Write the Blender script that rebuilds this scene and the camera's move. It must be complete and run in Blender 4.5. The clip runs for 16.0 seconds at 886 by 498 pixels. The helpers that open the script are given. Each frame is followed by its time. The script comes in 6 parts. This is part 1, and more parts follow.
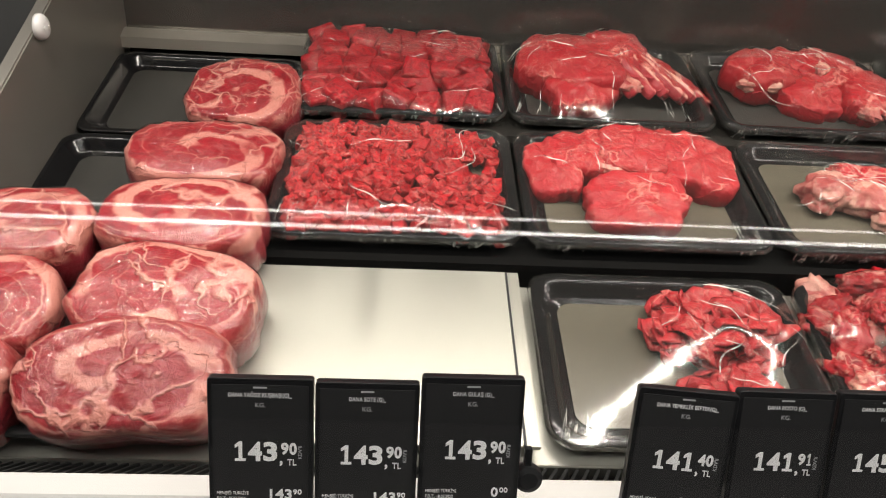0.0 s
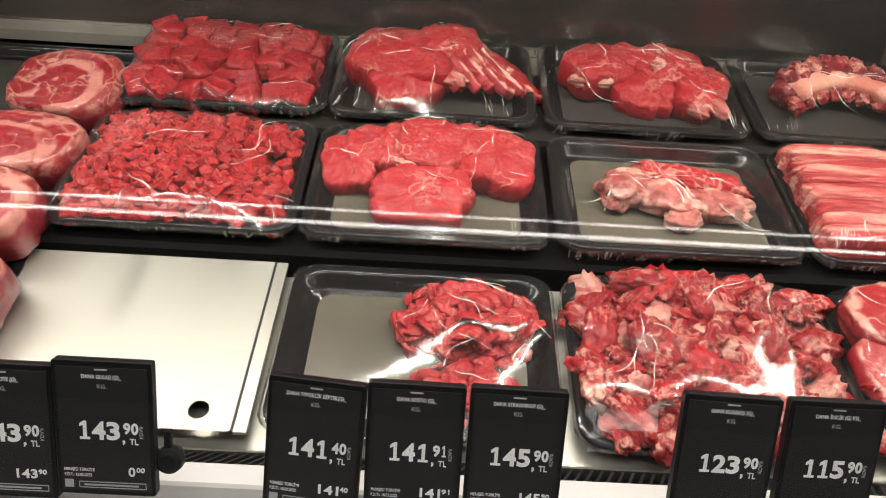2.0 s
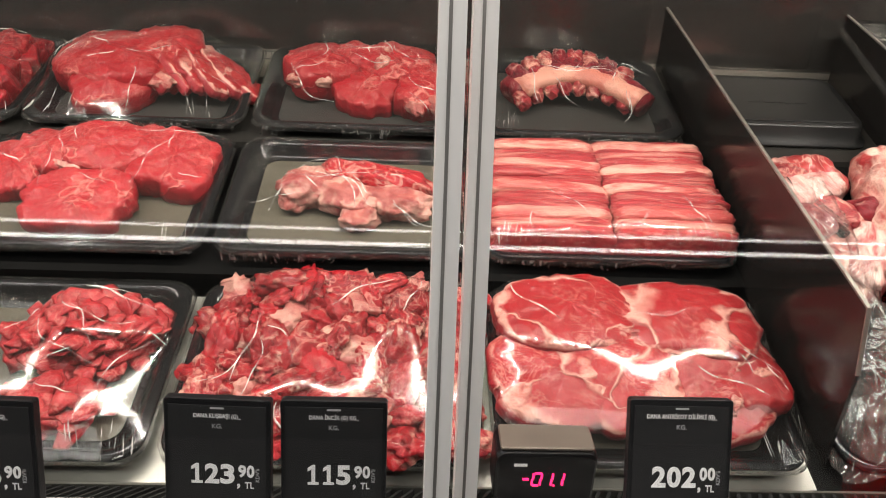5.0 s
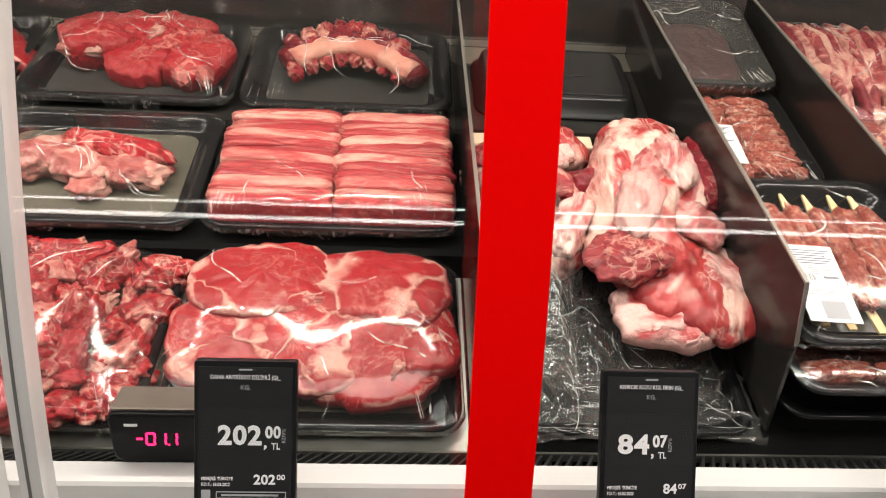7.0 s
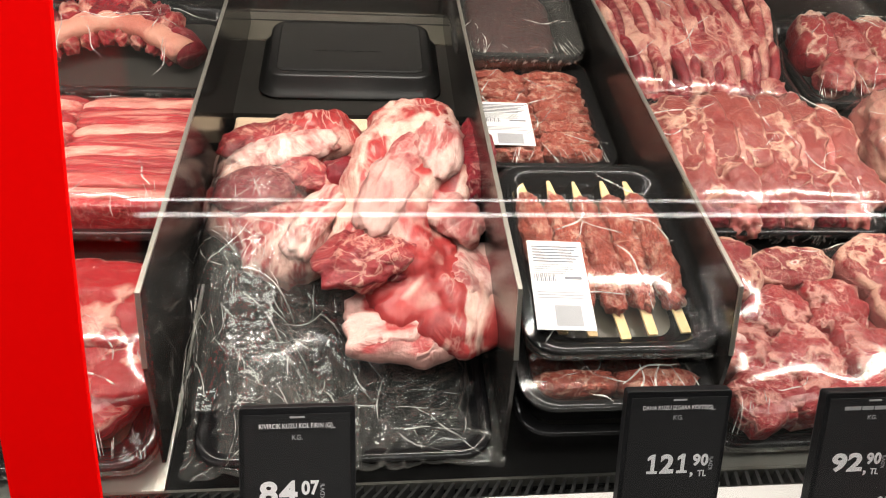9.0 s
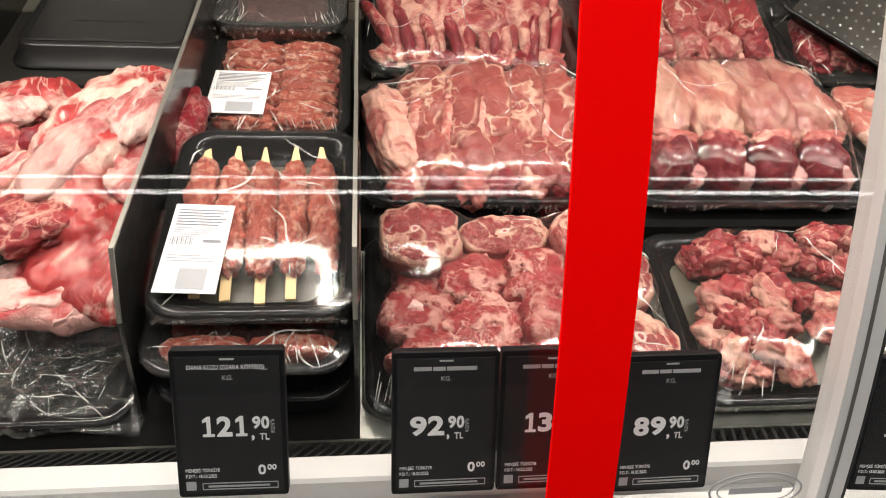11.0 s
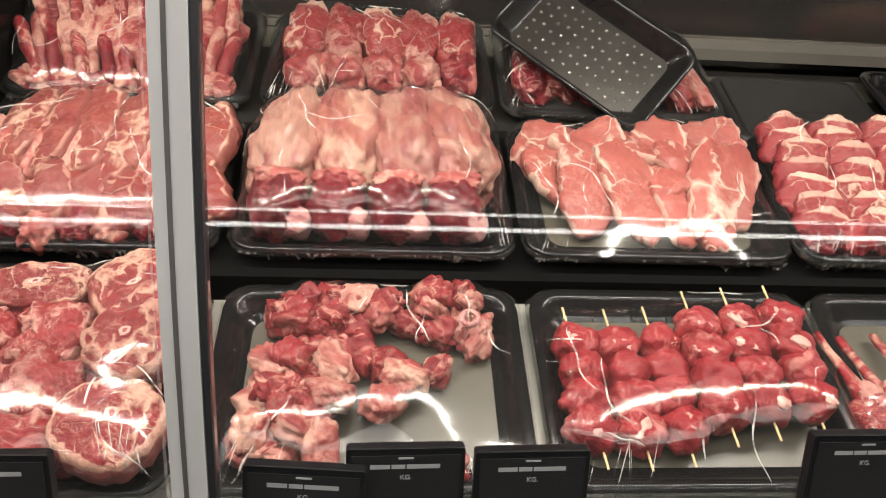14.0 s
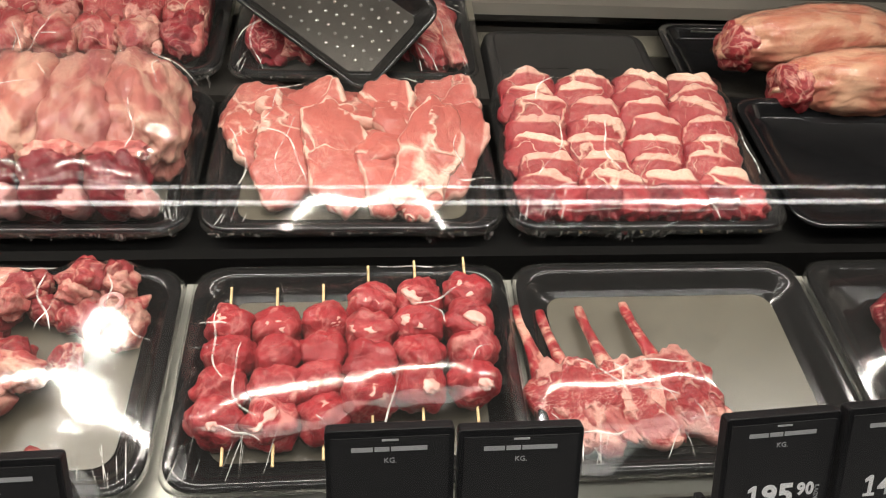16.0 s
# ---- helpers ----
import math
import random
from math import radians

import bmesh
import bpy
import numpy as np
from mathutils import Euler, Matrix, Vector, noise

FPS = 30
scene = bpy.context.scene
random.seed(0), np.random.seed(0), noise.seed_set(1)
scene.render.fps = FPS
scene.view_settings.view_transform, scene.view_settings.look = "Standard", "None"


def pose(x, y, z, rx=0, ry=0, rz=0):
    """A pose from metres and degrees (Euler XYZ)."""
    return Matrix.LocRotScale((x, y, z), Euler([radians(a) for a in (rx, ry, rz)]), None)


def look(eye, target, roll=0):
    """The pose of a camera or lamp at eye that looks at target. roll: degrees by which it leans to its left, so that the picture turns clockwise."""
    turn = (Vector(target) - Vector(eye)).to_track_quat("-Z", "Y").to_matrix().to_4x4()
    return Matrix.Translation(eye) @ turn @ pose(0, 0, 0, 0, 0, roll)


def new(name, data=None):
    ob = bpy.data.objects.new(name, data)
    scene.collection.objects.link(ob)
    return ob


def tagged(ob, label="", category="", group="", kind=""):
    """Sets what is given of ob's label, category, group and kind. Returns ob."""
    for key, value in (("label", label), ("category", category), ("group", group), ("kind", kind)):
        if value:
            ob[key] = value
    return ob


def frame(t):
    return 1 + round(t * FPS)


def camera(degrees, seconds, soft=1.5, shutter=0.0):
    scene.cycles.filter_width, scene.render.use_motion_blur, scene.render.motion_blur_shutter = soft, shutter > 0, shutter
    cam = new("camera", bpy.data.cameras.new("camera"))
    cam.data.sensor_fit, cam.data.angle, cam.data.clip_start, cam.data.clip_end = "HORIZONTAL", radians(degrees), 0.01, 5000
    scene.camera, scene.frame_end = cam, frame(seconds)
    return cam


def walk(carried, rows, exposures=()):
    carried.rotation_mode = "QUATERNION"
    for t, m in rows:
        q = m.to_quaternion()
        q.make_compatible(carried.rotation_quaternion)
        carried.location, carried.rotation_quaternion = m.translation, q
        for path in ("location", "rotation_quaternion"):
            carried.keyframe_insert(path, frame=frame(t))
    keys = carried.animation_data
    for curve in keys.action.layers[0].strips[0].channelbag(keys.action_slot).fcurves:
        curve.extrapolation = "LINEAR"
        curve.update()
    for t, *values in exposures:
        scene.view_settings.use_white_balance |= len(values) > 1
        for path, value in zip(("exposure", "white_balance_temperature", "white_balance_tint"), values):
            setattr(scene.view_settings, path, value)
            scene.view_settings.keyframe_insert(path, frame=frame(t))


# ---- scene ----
cam = camera(64.0, 16.0, soft=1.0)
METRES, EYE, TILT, LEAN, TURN = 2.65, 1.5, -34.0, 0.0, 0.0
PATH = [
    (0, (0.171, 0.071, 1.402), (0.295, 1.845, 0.487), 3.8),
    (0.5, (0.251, 0.09, 1.398), (0.368, 1.859, 0.471), 4.0),
    (1, (0.326, 0.105, 1.399), (0.424, 1.869, 0.46), 4.1),
    (1.5, (0.412, 0.092, 1.41), (0.494, 1.851, 0.461), 4.2),
    (2, (0.483, 0.055, 1.424), (0.52, 1.821, 0.486), 3.7),
    (2.5, (0.536, 0.03, 1.424), (0.552, 1.807, 0.505), 3.3),
    (3, (0.589, 0.009, 1.423), (0.585, 1.798, 0.528), 2.5),
    (3.2, (0.609, 0.009, 1.419), (0.606, 1.799, 0.528), 2.3),
    (5.3, (0.913, 0.094, 1.403), (1.016, 1.885, 0.519), 2.8),
    (5.5, (0.94, 0.099, 1.41), (1.049, 1.879, 0.505), 2.8),
    (6, (1.028, 0.092, 1.411), (1.138, 1.868, 0.496), 3.2),
    (6.5, (1.107, 0.072, 1.42), (1.227, 1.839, 0.49), 3.6),
    (7, (1.192, 0.054, 1.418), (1.314, 1.813, 0.474), 3.5),
    (7.5, (1.272, 0.064, 1.41), (1.427, 1.815, 0.456), 3.8),
    (8, (1.339, 0.089, 1.411), (1.538, 1.827, 0.442), 3.8),
    (8.2, (1.36, 0.101, 1.415), (1.581, 1.833, 0.438), 3.9),
    (10.3, (1.632, 0.14, 1.403), (1.832, 1.845, 0.376), 2.6),
    (10.5, (1.672, 0.127, 1.4), (1.874, 1.833, 0.377), 2.6),
    (11, (1.765, 0.102, 1.394), (1.981, 1.812, 0.379), 3.3),
    (11.5, (1.824, 0.111, 1.399), (2.033, 1.828, 0.394), 3.3),
    (12, (1.898, 0.132, 1.405), (2.097, 1.852, 0.403), 3.0),
    (12.5, (1.993, 0.156, 1.403), (2.188, 1.881, 0.41), 3.1),
    (13, (2.059, 0.169, 1.415), (2.255, 1.89, 0.415), 3.5),
    (13.5, (2.135, 0.168, 1.412), (2.32, 1.895, 0.42), 3.9),
    (14, (2.241, 0.165, 1.414), (2.411, 1.889, 0.415), 4.0),
    (14.5, (2.342, 0.149, 1.406), (2.484, 1.872, 0.4), 3.4),
    (15, (2.41, 0.146, 1.399), (2.559, 1.858, 0.375), 3.3),
    (15.5, (2.481, 0.166, 1.398), (2.636, 1.868, 0.359), 2.8),
    (16, (2.564, 0.198, 1.399), (2.77, 1.878, 0.334), 3.2),
]
walk(cam, [(t, look(eye, target, roll)) for t, eye, target, roll in PATH])

# ---- world, lights, exposure ----
scene.view_settings.exposure = 0.0
world = bpy.data.worlds.new("store_air")
scene.world = world
world.use_nodes = True
world.node_tree.nodes["Background"].inputs[0].default_value = (1.0, 0.97, 0.93, 1)
world.node_tree.nodes["Background"].inputs[1].default_value = 0.018


def area(name, m, sx, sy, watts, colour):
    lamp = bpy.data.lights.new(name, "AREA")
    lamp.shape, lamp.size, lamp.size_y, lamp.energy, lamp.color = "RECTANGLE", sx, sy, watts, colour
    ob = new(name, lamp)
    ob.matrix_world = m
    return ob


# The case's own tube under the canopy, and the store's ceiling row over the aisle.
area("case_lamp", look((1.4, 0.74, 1.755), (1.4, 0.74, 1.0)), 4.4, 0.018, 39, (1.0, 0.92, 0.83))
area("aisle_lamp", look((1.4, -0.25, 2.95), (1.4, 0.35, 0.9)), 7.0, 0.62, 84, (1.0, 0.96, 0.90))

# ---- materials ----


def mat(name):
    m = bpy.data.materials.new(name)
    m.use_nodes = True
    return m, m.node_tree, m.node_tree.nodes["Principled BSDF"]


def node(tree, kind, **values):
    n = tree.nodes.new(kind)
    for key, value in values.items():
        n.inputs[key.replace("_", " ")].default_value = value
    return n


def coords(tree, stretch=(1, 1, 1), vary=True):
    """Object coordinates, shifted by the object's own random number."""
    tc = tree.nodes.new("ShaderNodeTexCoord")
    mp = tree.nodes.new("ShaderNodeMapping")
    mp.inputs["Scale"].default_value = stretch
    tree.links.new(tc.outputs["Object"], mp.inputs["Vector"])
    if vary:
        info = tree.nodes.new("ShaderNodeObjectInfo")
        mul = tree.nodes.new("ShaderNodeMath")
        mul.operation = "MULTIPLY"
        mul.inputs[1].default_value = 7.0
        tree.links.new(info.outputs["Random"], mul.inputs[0])
        tree.links.new(mul.outputs[0], mp.inputs["Location"])
    return mp.outputs[0]


def noise_of(tree, vec, scale, detail=4, rough=0.55, distort=0.0):
    n = node(tree, "ShaderNodeTexNoise", Scale=scale, Detail=detail, Roughness=rough, Distortion=distort)
    tree.links.new(vec, n.inputs["Vector"])
    return n.outputs["Fac"]


def ramp(tree, fac, *stops):
    r = tree.nodes.new("ShaderNodeValToRGB")
    e = r.color_ramp.elements
    while len(e) < len(stops):
        e.new(0.5)
    for el, (at, col) in zip(e, stops):
        el.position = at
        el.color = (*col, 1) if len(col) == 3 else col
    tree.links.new(fac, r.inputs[0])
    return r.outputs[0]


def mix(tree, fac, a, b):
    m = tree.nodes.new("ShaderNodeMix")
    m.data_type = "RGBA"
    for sock, val in ((0, fac), (6, a), (7, b)):
        if isinstance(val, bpy.types.NodeSocket):
            tree.links.new(val, m.inputs[sock])
        else:
            m.inputs[sock].default_value = val if sock == 0 else (*val, 1)
    return m.outputs[2]


def bump(tree, bsdf, height, strength, distance):
    b = node(tree, "ShaderNodeBump", Strength=strength, Distance=distance)
    tree.links.new(height, b.inputs["Height"])
    tree.links.new(b.outputs[0], bsdf.inputs["Normal"])
    return b


def plain(name, colour, rough=0.5, metal=0.0, grain=0.12, scale=60, relief=0.15, stretch=(1, 1, 1), coat=0.0):
    """A surface with mottled colour, mottled gloss and fine relief."""
    m, t, b = mat(name)
    v = coords(t, stretch)
    n = noise_of(t, v, scale, 5)
    n2 = noise_of(t, v, scale * 0.13, 3)
    dark = tuple(c * (1 - grain) for c in colour)
    lite = tuple(min(1, c * (1 + grain)) for c in colour)
    both = mix(t, 0.5, ramp(t, n, (0.3, dark), (0.7, lite)), ramp(t, n2, (0.3, dark), (0.7, lite)))
    t.links.new(both, b.inputs["Base Color"])
    t.links.new(ramp(t, n2, (0.2, (rough * 0.8,) * 3), (0.8, (min(1, rough * 1.25),) * 3)), b.inputs["Roughness"])
    b.inputs["Metallic"].default_value = metal
    b.inputs["Coat Weight"].default_value = coat
    if relief:
        bump(t, b, n, relief, 0.001)
    return m


def wet(t, b, v, fibres, cloud, scale, rough):
    """Moist, uneven meat surface: relief at three scales under a thin glossy coat."""
    fine = noise_of(t, v, scale * 9, 3, 0.6, 0.4)
    low = node(t, "ShaderNodeBump", Strength=0.5, Distance=0.006)
    t.links.new(cloud, low.inputs["Height"])
    mid = node(t, "ShaderNodeBump", Strength=0.7, Distance=0.006)
    t.links.new(fibres, mid.inputs["Height"])
    t.links.new(low.outputs[0], mid.inputs["Normal"])
    top = node(t, "ShaderNodeBump", Strength=0.45, Distance=0.0016)
    t.links.new(fine, top.inputs["Height"])
    t.links.new(mid.outputs[0], top.inputs["Normal"])
    t.links.new(top.outputs[0], b.inputs["Normal"])
    t.links.new(mid.outputs[0], b.inputs["Coat Normal"])
    b.inputs["Roughness"].default_value = rough + 0.06
    b.inputs["Coat Weight"].default_value = 0.24
    b.inputs["Coat Roughness"].default_value = 0.09
    b.inputs["Specular IOR Level"].default_value = 0.26


def mottled(t, v, col, dark, fat):
    """Fine grain of darker fibres and pale flecks over a meat colour."""
    n = noise_of(t, v, 240, 3, 0.6, 1.6)
    col = mix(t, ramp(t, n, (0.34, (0.32,) * 3), (0.50, (0, 0, 0))), col, dark)
    col = mix(t, ramp(t, n, (0.58, (0, 0, 0)), (0.72, (0.04,) * 3)), col, fat)
    info = t.nodes.new("ShaderNodeObjectInfo")
    return mix(t, ramp(t, info.outputs["Random"], (0.0, (0, 0, 0)), (1.0, (0.42,) * 3)), col, dark)


def meat(name, lean, dark, fat, lo, hi, scale, distort=1.2, stretch=(1, 1, 1), vein=0.0, vein_scale=45, rough=0.3, detail=4):
    """Raw meat: mottled lean, fat in clouds between lo and hi of a noise, and thin seams of fat."""
    m, t, b = mat(name)
    v = coords(t, stretch)
    fibres = noise_of(t, v, scale * 2.2, 6, 0.60, 1.0)
    body = ramp(t, fibres, (0.32, dark), (0.56, lean))
    cloud = noise_of(t, v, scale, detail, 0.6, distort)
    fac = ramp(t, cloud, (lo, (0, 0, 0)), (hi, (1, 1, 1)))
    col = mix(t, fac, body, ramp(t, fibres, (0.35, tuple(c * 0.86 for c in fat)), (0.65, fat)))
    speck = noise_of(t, v, scale * 7.0, 4, 0.65, 1.2)
    col = mix(t, ramp(t, speck, (0.60, (0, 0, 0)), (0.76, (0.09,) * 3)), col, fat)
    if vein:
        seam = noise_of(t, v, vein_scale, 3, 0.5, 1.6)
        line = ramp(t, seam, (0.455, (0, 0, 0)), (0.495, (vein,) * 3), (0.505, (vein,) * 3), (0.545, (0, 0, 0)))
        patch = ramp(t, noise_of(t, v, vein_scale * 0.55, 2), (0.42, (0, 0, 0)), (0.56, (1, 1, 1)))
        both = t.nodes.new("ShaderNodeMath")
        both.operation = "MULTIPLY"
        t.links.new(line, both.inputs[0])
        t.links.new(patch, both.inputs[1])
        col = mix(t, both.outputs[0], col, fat)
    col = mottled(t, v, col, dark, fat)
    t.links.new(col, b.inputs["Base Color"])
    wet(t, b, v, fibres, cloud, scale, rough)
    return m


def face_meat(name, lean, dark, fat, cell, seam=0.07, spiral=0.0, edge=None, side=None, vein=0.5, bone=0.0, rough=0.3, rim=0.0):
    """A cut face: muscles parted by uneven seams of fat, fine marbling and, where set, rolled layers (spiral),
    fat along one edge (direction and start), fat round parts of the rim (its start), a paler or darker side, and a bone in the middle."""
    m, t, b = mat(name)
    v = coords(t)
    tc = t.nodes.new("ShaderNodeTexCoord")
    info = t.nodes.new("ShaderNodeObjectInfo")

    def calc(op, x, y):
        n = t.nodes.new("ShaderNodeMath")
        n.operation = op
        for k, val in enumerate((x, y)):
            if isinstance(val, bpy.types.NodeSocket):
                t.links.new(val, n.inputs[k])
            else:
                n.inputs[k].default_value = val
        return n.outputs[0]

    def shifted(vec, scale, by):
        w = node(t, "ShaderNodeTexNoise", Scale=scale, Detail=3, Roughness=0.55)
        t.links.new(v, w.inputs["Vector"])
        n = t.nodes.new("ShaderNodeVectorMath")
        n.operation = "MULTIPLY_ADD"
        n.inputs[1].default_value = by
        t.links.new(w.outputs["Color"], n.inputs[0])
        t.links.new(vec, n.inputs[2])
        return n.outputs[0]

    fibres = noise_of(t, v, cell * 3.6, 5, 0.58, 0.8)
    tone = noise_of(t, v, cell * 0.8, 3, 0.5, 0.5)
    col = mix(t, ramp(t, tone, (0.36, (0, 0, 0)), (0.62, (0.75,) * 3)), ramp(t, fibres, (0.3, dark), (0.62, lean)), tuple(0.78 * c for c in lean))
    pale = ramp(t, fibres, (0.3, tuple(c * 0.84 for c in fat)), (0.7, fat))
    vo = node(t, "ShaderNodeTexVoronoi", Scale=cell)
    vo.feature = "DISTANCE_TO_EDGE"
    t.links.new(shifted(shifted(v, cell * 0.7, (1.7 / cell,) * 3), cell * 3.0, (0.35 / cell,) * 3), vo.inputs["Vector"])
    width = ramp(t, noise_of(t, v, cell * 0.9, 3, 0.55), (0.44, (0.001,) * 3), (0.54, (0.7,) * 3), (0.68, (2.6,) * 3))
    thick = ramp(t, calc("DIVIDE", vo.outputs["Distance"], width), (seam * 0.35, (1, 1, 1)), (seam * 0.9, (0.55,) * 3), (seam * 1.7, (0, 0, 0)))
    col = mix(t, thick, col, pale)
    fine = noise_of(t, v, cell * 2.4, 4, 0.6, 2.2)
    line = ramp(t, fine, (0.470, (0, 0, 0)), (0.492, (vein,) * 3), (0.508, (vein,) * 3), (0.530, (0, 0, 0)))
    gate = ramp(t, noise_of(t, v, cell * 1.1, 2), (0.44, (0, 0, 0)), (0.56, (1, 1, 1)))
    col = mix(t, calc("MULTIPLY", line, gate), col, pale)
    along = t.nodes.new("ShaderNodeMapping")
    along.inputs["Scale"].default_value = (1.0, 3.2, 2.0)
    along.inputs["Rotation"].default_value = (0, 0, 0.5)
    t.links.new(shifted(v, cell * 0.7, (1.2 / cell,) * 3), along.inputs["Vector"])
    streak = noise_of(t, along.outputs[0], cell * 2.0, 5, 0.62, 0.6)
    col = mix(t, ramp(t, streak, (0.57, (0, 0, 0)), (0.68, (vein * 0.75,) * 3)), col, pale)
    col = mix(t, ramp(t, streak, (0.30, (0.6,) * 3), (0.42, (0, 0, 0))), col, dark)
    mp = t.nodes.new("ShaderNodeMapping")
    mp.inputs["Scale"].default_value = (2, 2, 0)
    mp.inputs["Location"].default_value = (-1.22, -1.22, 0)
    t.links.new(tc.outputs["Generated"], mp.inputs["Vector"])
    flat = shifted(shifted(mp.outputs[0], 16, (0.44, 0.44, 0.0)), 60, (0.13, 0.13, 0.0))
    ln = t.nodes.new("ShaderNodeVectorMath")
    ln.operation = "LENGTH"
    t.links.new(flat, ln.inputs[0])
    radius = ln.outputs["Value"]
    if spiral:
        gr = t.nodes.new("ShaderNodeTexGradient")
        gr.gradient_type = "RADIAL"
        t.links.new(flat, gr.inputs["Vector"])
        turn = calc("FRACT", calc("ADD", calc("ADD", calc("MULTIPLY", radius, spiral), gr.outputs["Fac"]), info.outputs["Random"]), 0.0)
        broad = ramp(t, turn, (0.0, (1, 1, 1)), (0.17, (1, 1, 1)), (0.23, (0, 0, 0)), (0.96, (0, 0, 0)), (0.99, (1, 1, 1)))
        gate2 = ramp(t, noise_of(t, v, 15, 2), (0.42, (0.0,) * 3), (0.50, (1, 1, 1)))
        col = mix(t, calc("MULTIPLY", broad, gate2), col, pale)
        thin = ramp(t, turn, (0.40, (0, 0, 0)), (0.415, (0.5,) * 3), (0.43, (0, 0, 0)), (0.67, (0, 0, 0)), (0.685, (0.45,) * 3), (0.70, (0, 0, 0)))
        col = mix(t, thin, col, pale)
        col = mix(t, ramp(t, radius, (0.88, (0, 0, 0)), (0.91, (0.8,) * 3), (0.94, (0.1,) * 3)), col, pale)
    if edge:
        (ex, ey), start = edge
        dot = t.nodes.new("ShaderNodeVectorMath")
        dot.operation = "DOT_PRODUCT"
        dot.inputs[1].default_value = (ex, ey, 0)
        t.links.new(flat, dot.inputs[0])
        col = mix(t, ramp(t, dot.outputs["Value"], (start - 0.03, (0, 0, 0)), (start + 0.05, (1, 1, 1))), col, pale)
    if rim:
        at = t.nodes.new("ShaderNodeAttribute")
        at.attribute_name = "rim"
        wob = calc("MULTIPLY", calc("SUBTRACT", noise_of(t, v, 28, 4, 0.6, 0.8), 0.5), 0.34)
        here = ramp(t, calc("ADD", at.outputs["Fac"], wob), (rim, (0, 0, 0)), (rim + 0.035, (1, 1, 1)))
        some = ramp(t, noise_of(t, v, 13, 2, 0.5), (0.40, (0, 0, 0)), (0.46, (1, 1, 1)))
        col = mix(t, calc("MULTIPLY", here, some), col, pale)
    if bone:
        col = mix(t, ramp(t, radius, (bone * 0.5, (1, 1, 1)), (bone * 0.62, (0, 0, 0))), col, (0.80, 0.60, 0.52))
        col = mix(t, ramp(t, radius, (bone * 0.22, (1, 1, 1)), (bone * 0.3, (0, 0, 0))), col, (0.45, 0.12, 0.12))
    if side:
        sp = t.nodes.new("ShaderNodeSeparateXYZ")
        t.links.new(tc.outputs["Generated"], sp.inputs[0])
        up = calc("ADD", sp.outputs["Z"], calc("MULTIPLY", tone, 0.3))
        col = mix(t, ramp(t, up, (0.72, (1, 1, 1)), (0.82, (0, 0, 0))), col, mix(t, ramp(t, tone, (0.4, (0, 0, 0)), (0.6, (1, 1, 1))), side, tuple(0.7 * c for c in side)))
    col = mottled(t, v, col, dark, fat)
    t.links.new(col, b.inputs["Base Color"])
    wet(t, b, v, fibres, thick, cell * 2.0, rough)
    return m


def sheen(tree, base, gloss, normal=None):
    """The mirror share of a clear sheet: base straight on, rising towards grazing."""
    lw = node(tree, "ShaderNodeLayerWeight", Blend=0.5)
    if normal:
        tree.links.new(normal, lw.inputs["Normal"])
    pw = tree.nodes.new("ShaderNodeMath")
    pw.operation = "POWER"
    pw.inputs[1].default_value = 4.0
    tree.links.new(lw.outputs["Facing"], pw.inputs[0])
    k = tree.nodes.new("ShaderNodeMath")
    k.operation, k.use_clamp = "MULTIPLY_ADD", True
    k.inputs[1].default_value, k.inputs[2].default_value = gloss, base
    tree.links.new(pw.outputs[0], k.inputs[0])
    return k.outputs[0]


def film_mat(name, wrinkle, scale, stretch=(1, 1, 1), gloss=1.0, rough=0.06, ridges=0.0014, haze=0.0):
    """Cling film: clear, with a bright gloss broken by wrinkles."""
    m, t, b = mat(name)
    t.nodes.remove(b)
    out = t.nodes["Material Output"]
    clear = t.nodes.new("ShaderNodeBsdfTransparent")
    shine = node(t, "ShaderNodeBsdfGlossy", Roughness=rough)
    v = coords(t, stretch)
    broad = node(t, "ShaderNodeBump", Strength=wrinkle, Distance=0.010)
    t.links.new(noise_of(t, v, scale, 1.5, 0.4, 0.9), broad.inputs["Height"])
    bp = node(t, "ShaderNodeBump", Strength=min(1.0, wrinkle * 0.45), Distance=ridges)
    ridge = ramp(t, noise_of(t, v, scale * 3.1, 1, 0.5, 0.8), (0.40, (0, 0, 0)), (0.50, (1, 1, 1)), (0.60, (0, 0, 0)))
    t.links.new(ridge, bp.inputs["Height"])
    t.links.new(broad.outputs[0], bp.inputs["Normal"])
    t.links.new(bp.outputs[0], shine.inputs["Normal"])
    milk = node(t, "ShaderNodeBsdfDiffuse", Color=(0.8, 0.78, 0.72, 1))
    veil = t.nodes.new("ShaderNodeMixShader")
    veil.inputs[0].default_value = haze
    t.links.new(clear.outputs[0], veil.inputs[1])
    t.links.new(milk.outputs[0], veil.inputs[2])
    clear = veil
    ms = t.nodes.new("ShaderNodeMixShader")
    t.links.new(sheen(t, 0.055 * gloss, 0.9 * gloss, bp.outputs[0]), ms.inputs[0])
    t.links.new(clear.outputs[0], ms.inputs[1])
    t.links.new(shine.outputs[0], ms.inputs[2])
    t.links.new(ms.outputs[0], out.inputs["Surface"])
    return m


def glow(name, colour, strength):
    m, t, b = mat(name)
    b.inputs["Base Color"].default_value = (*colour, 1)
    b.inputs["Emission Color"].default_value = (*colour, 1)
    b.inputs["Emission Strength"].default_value = strength
    return m


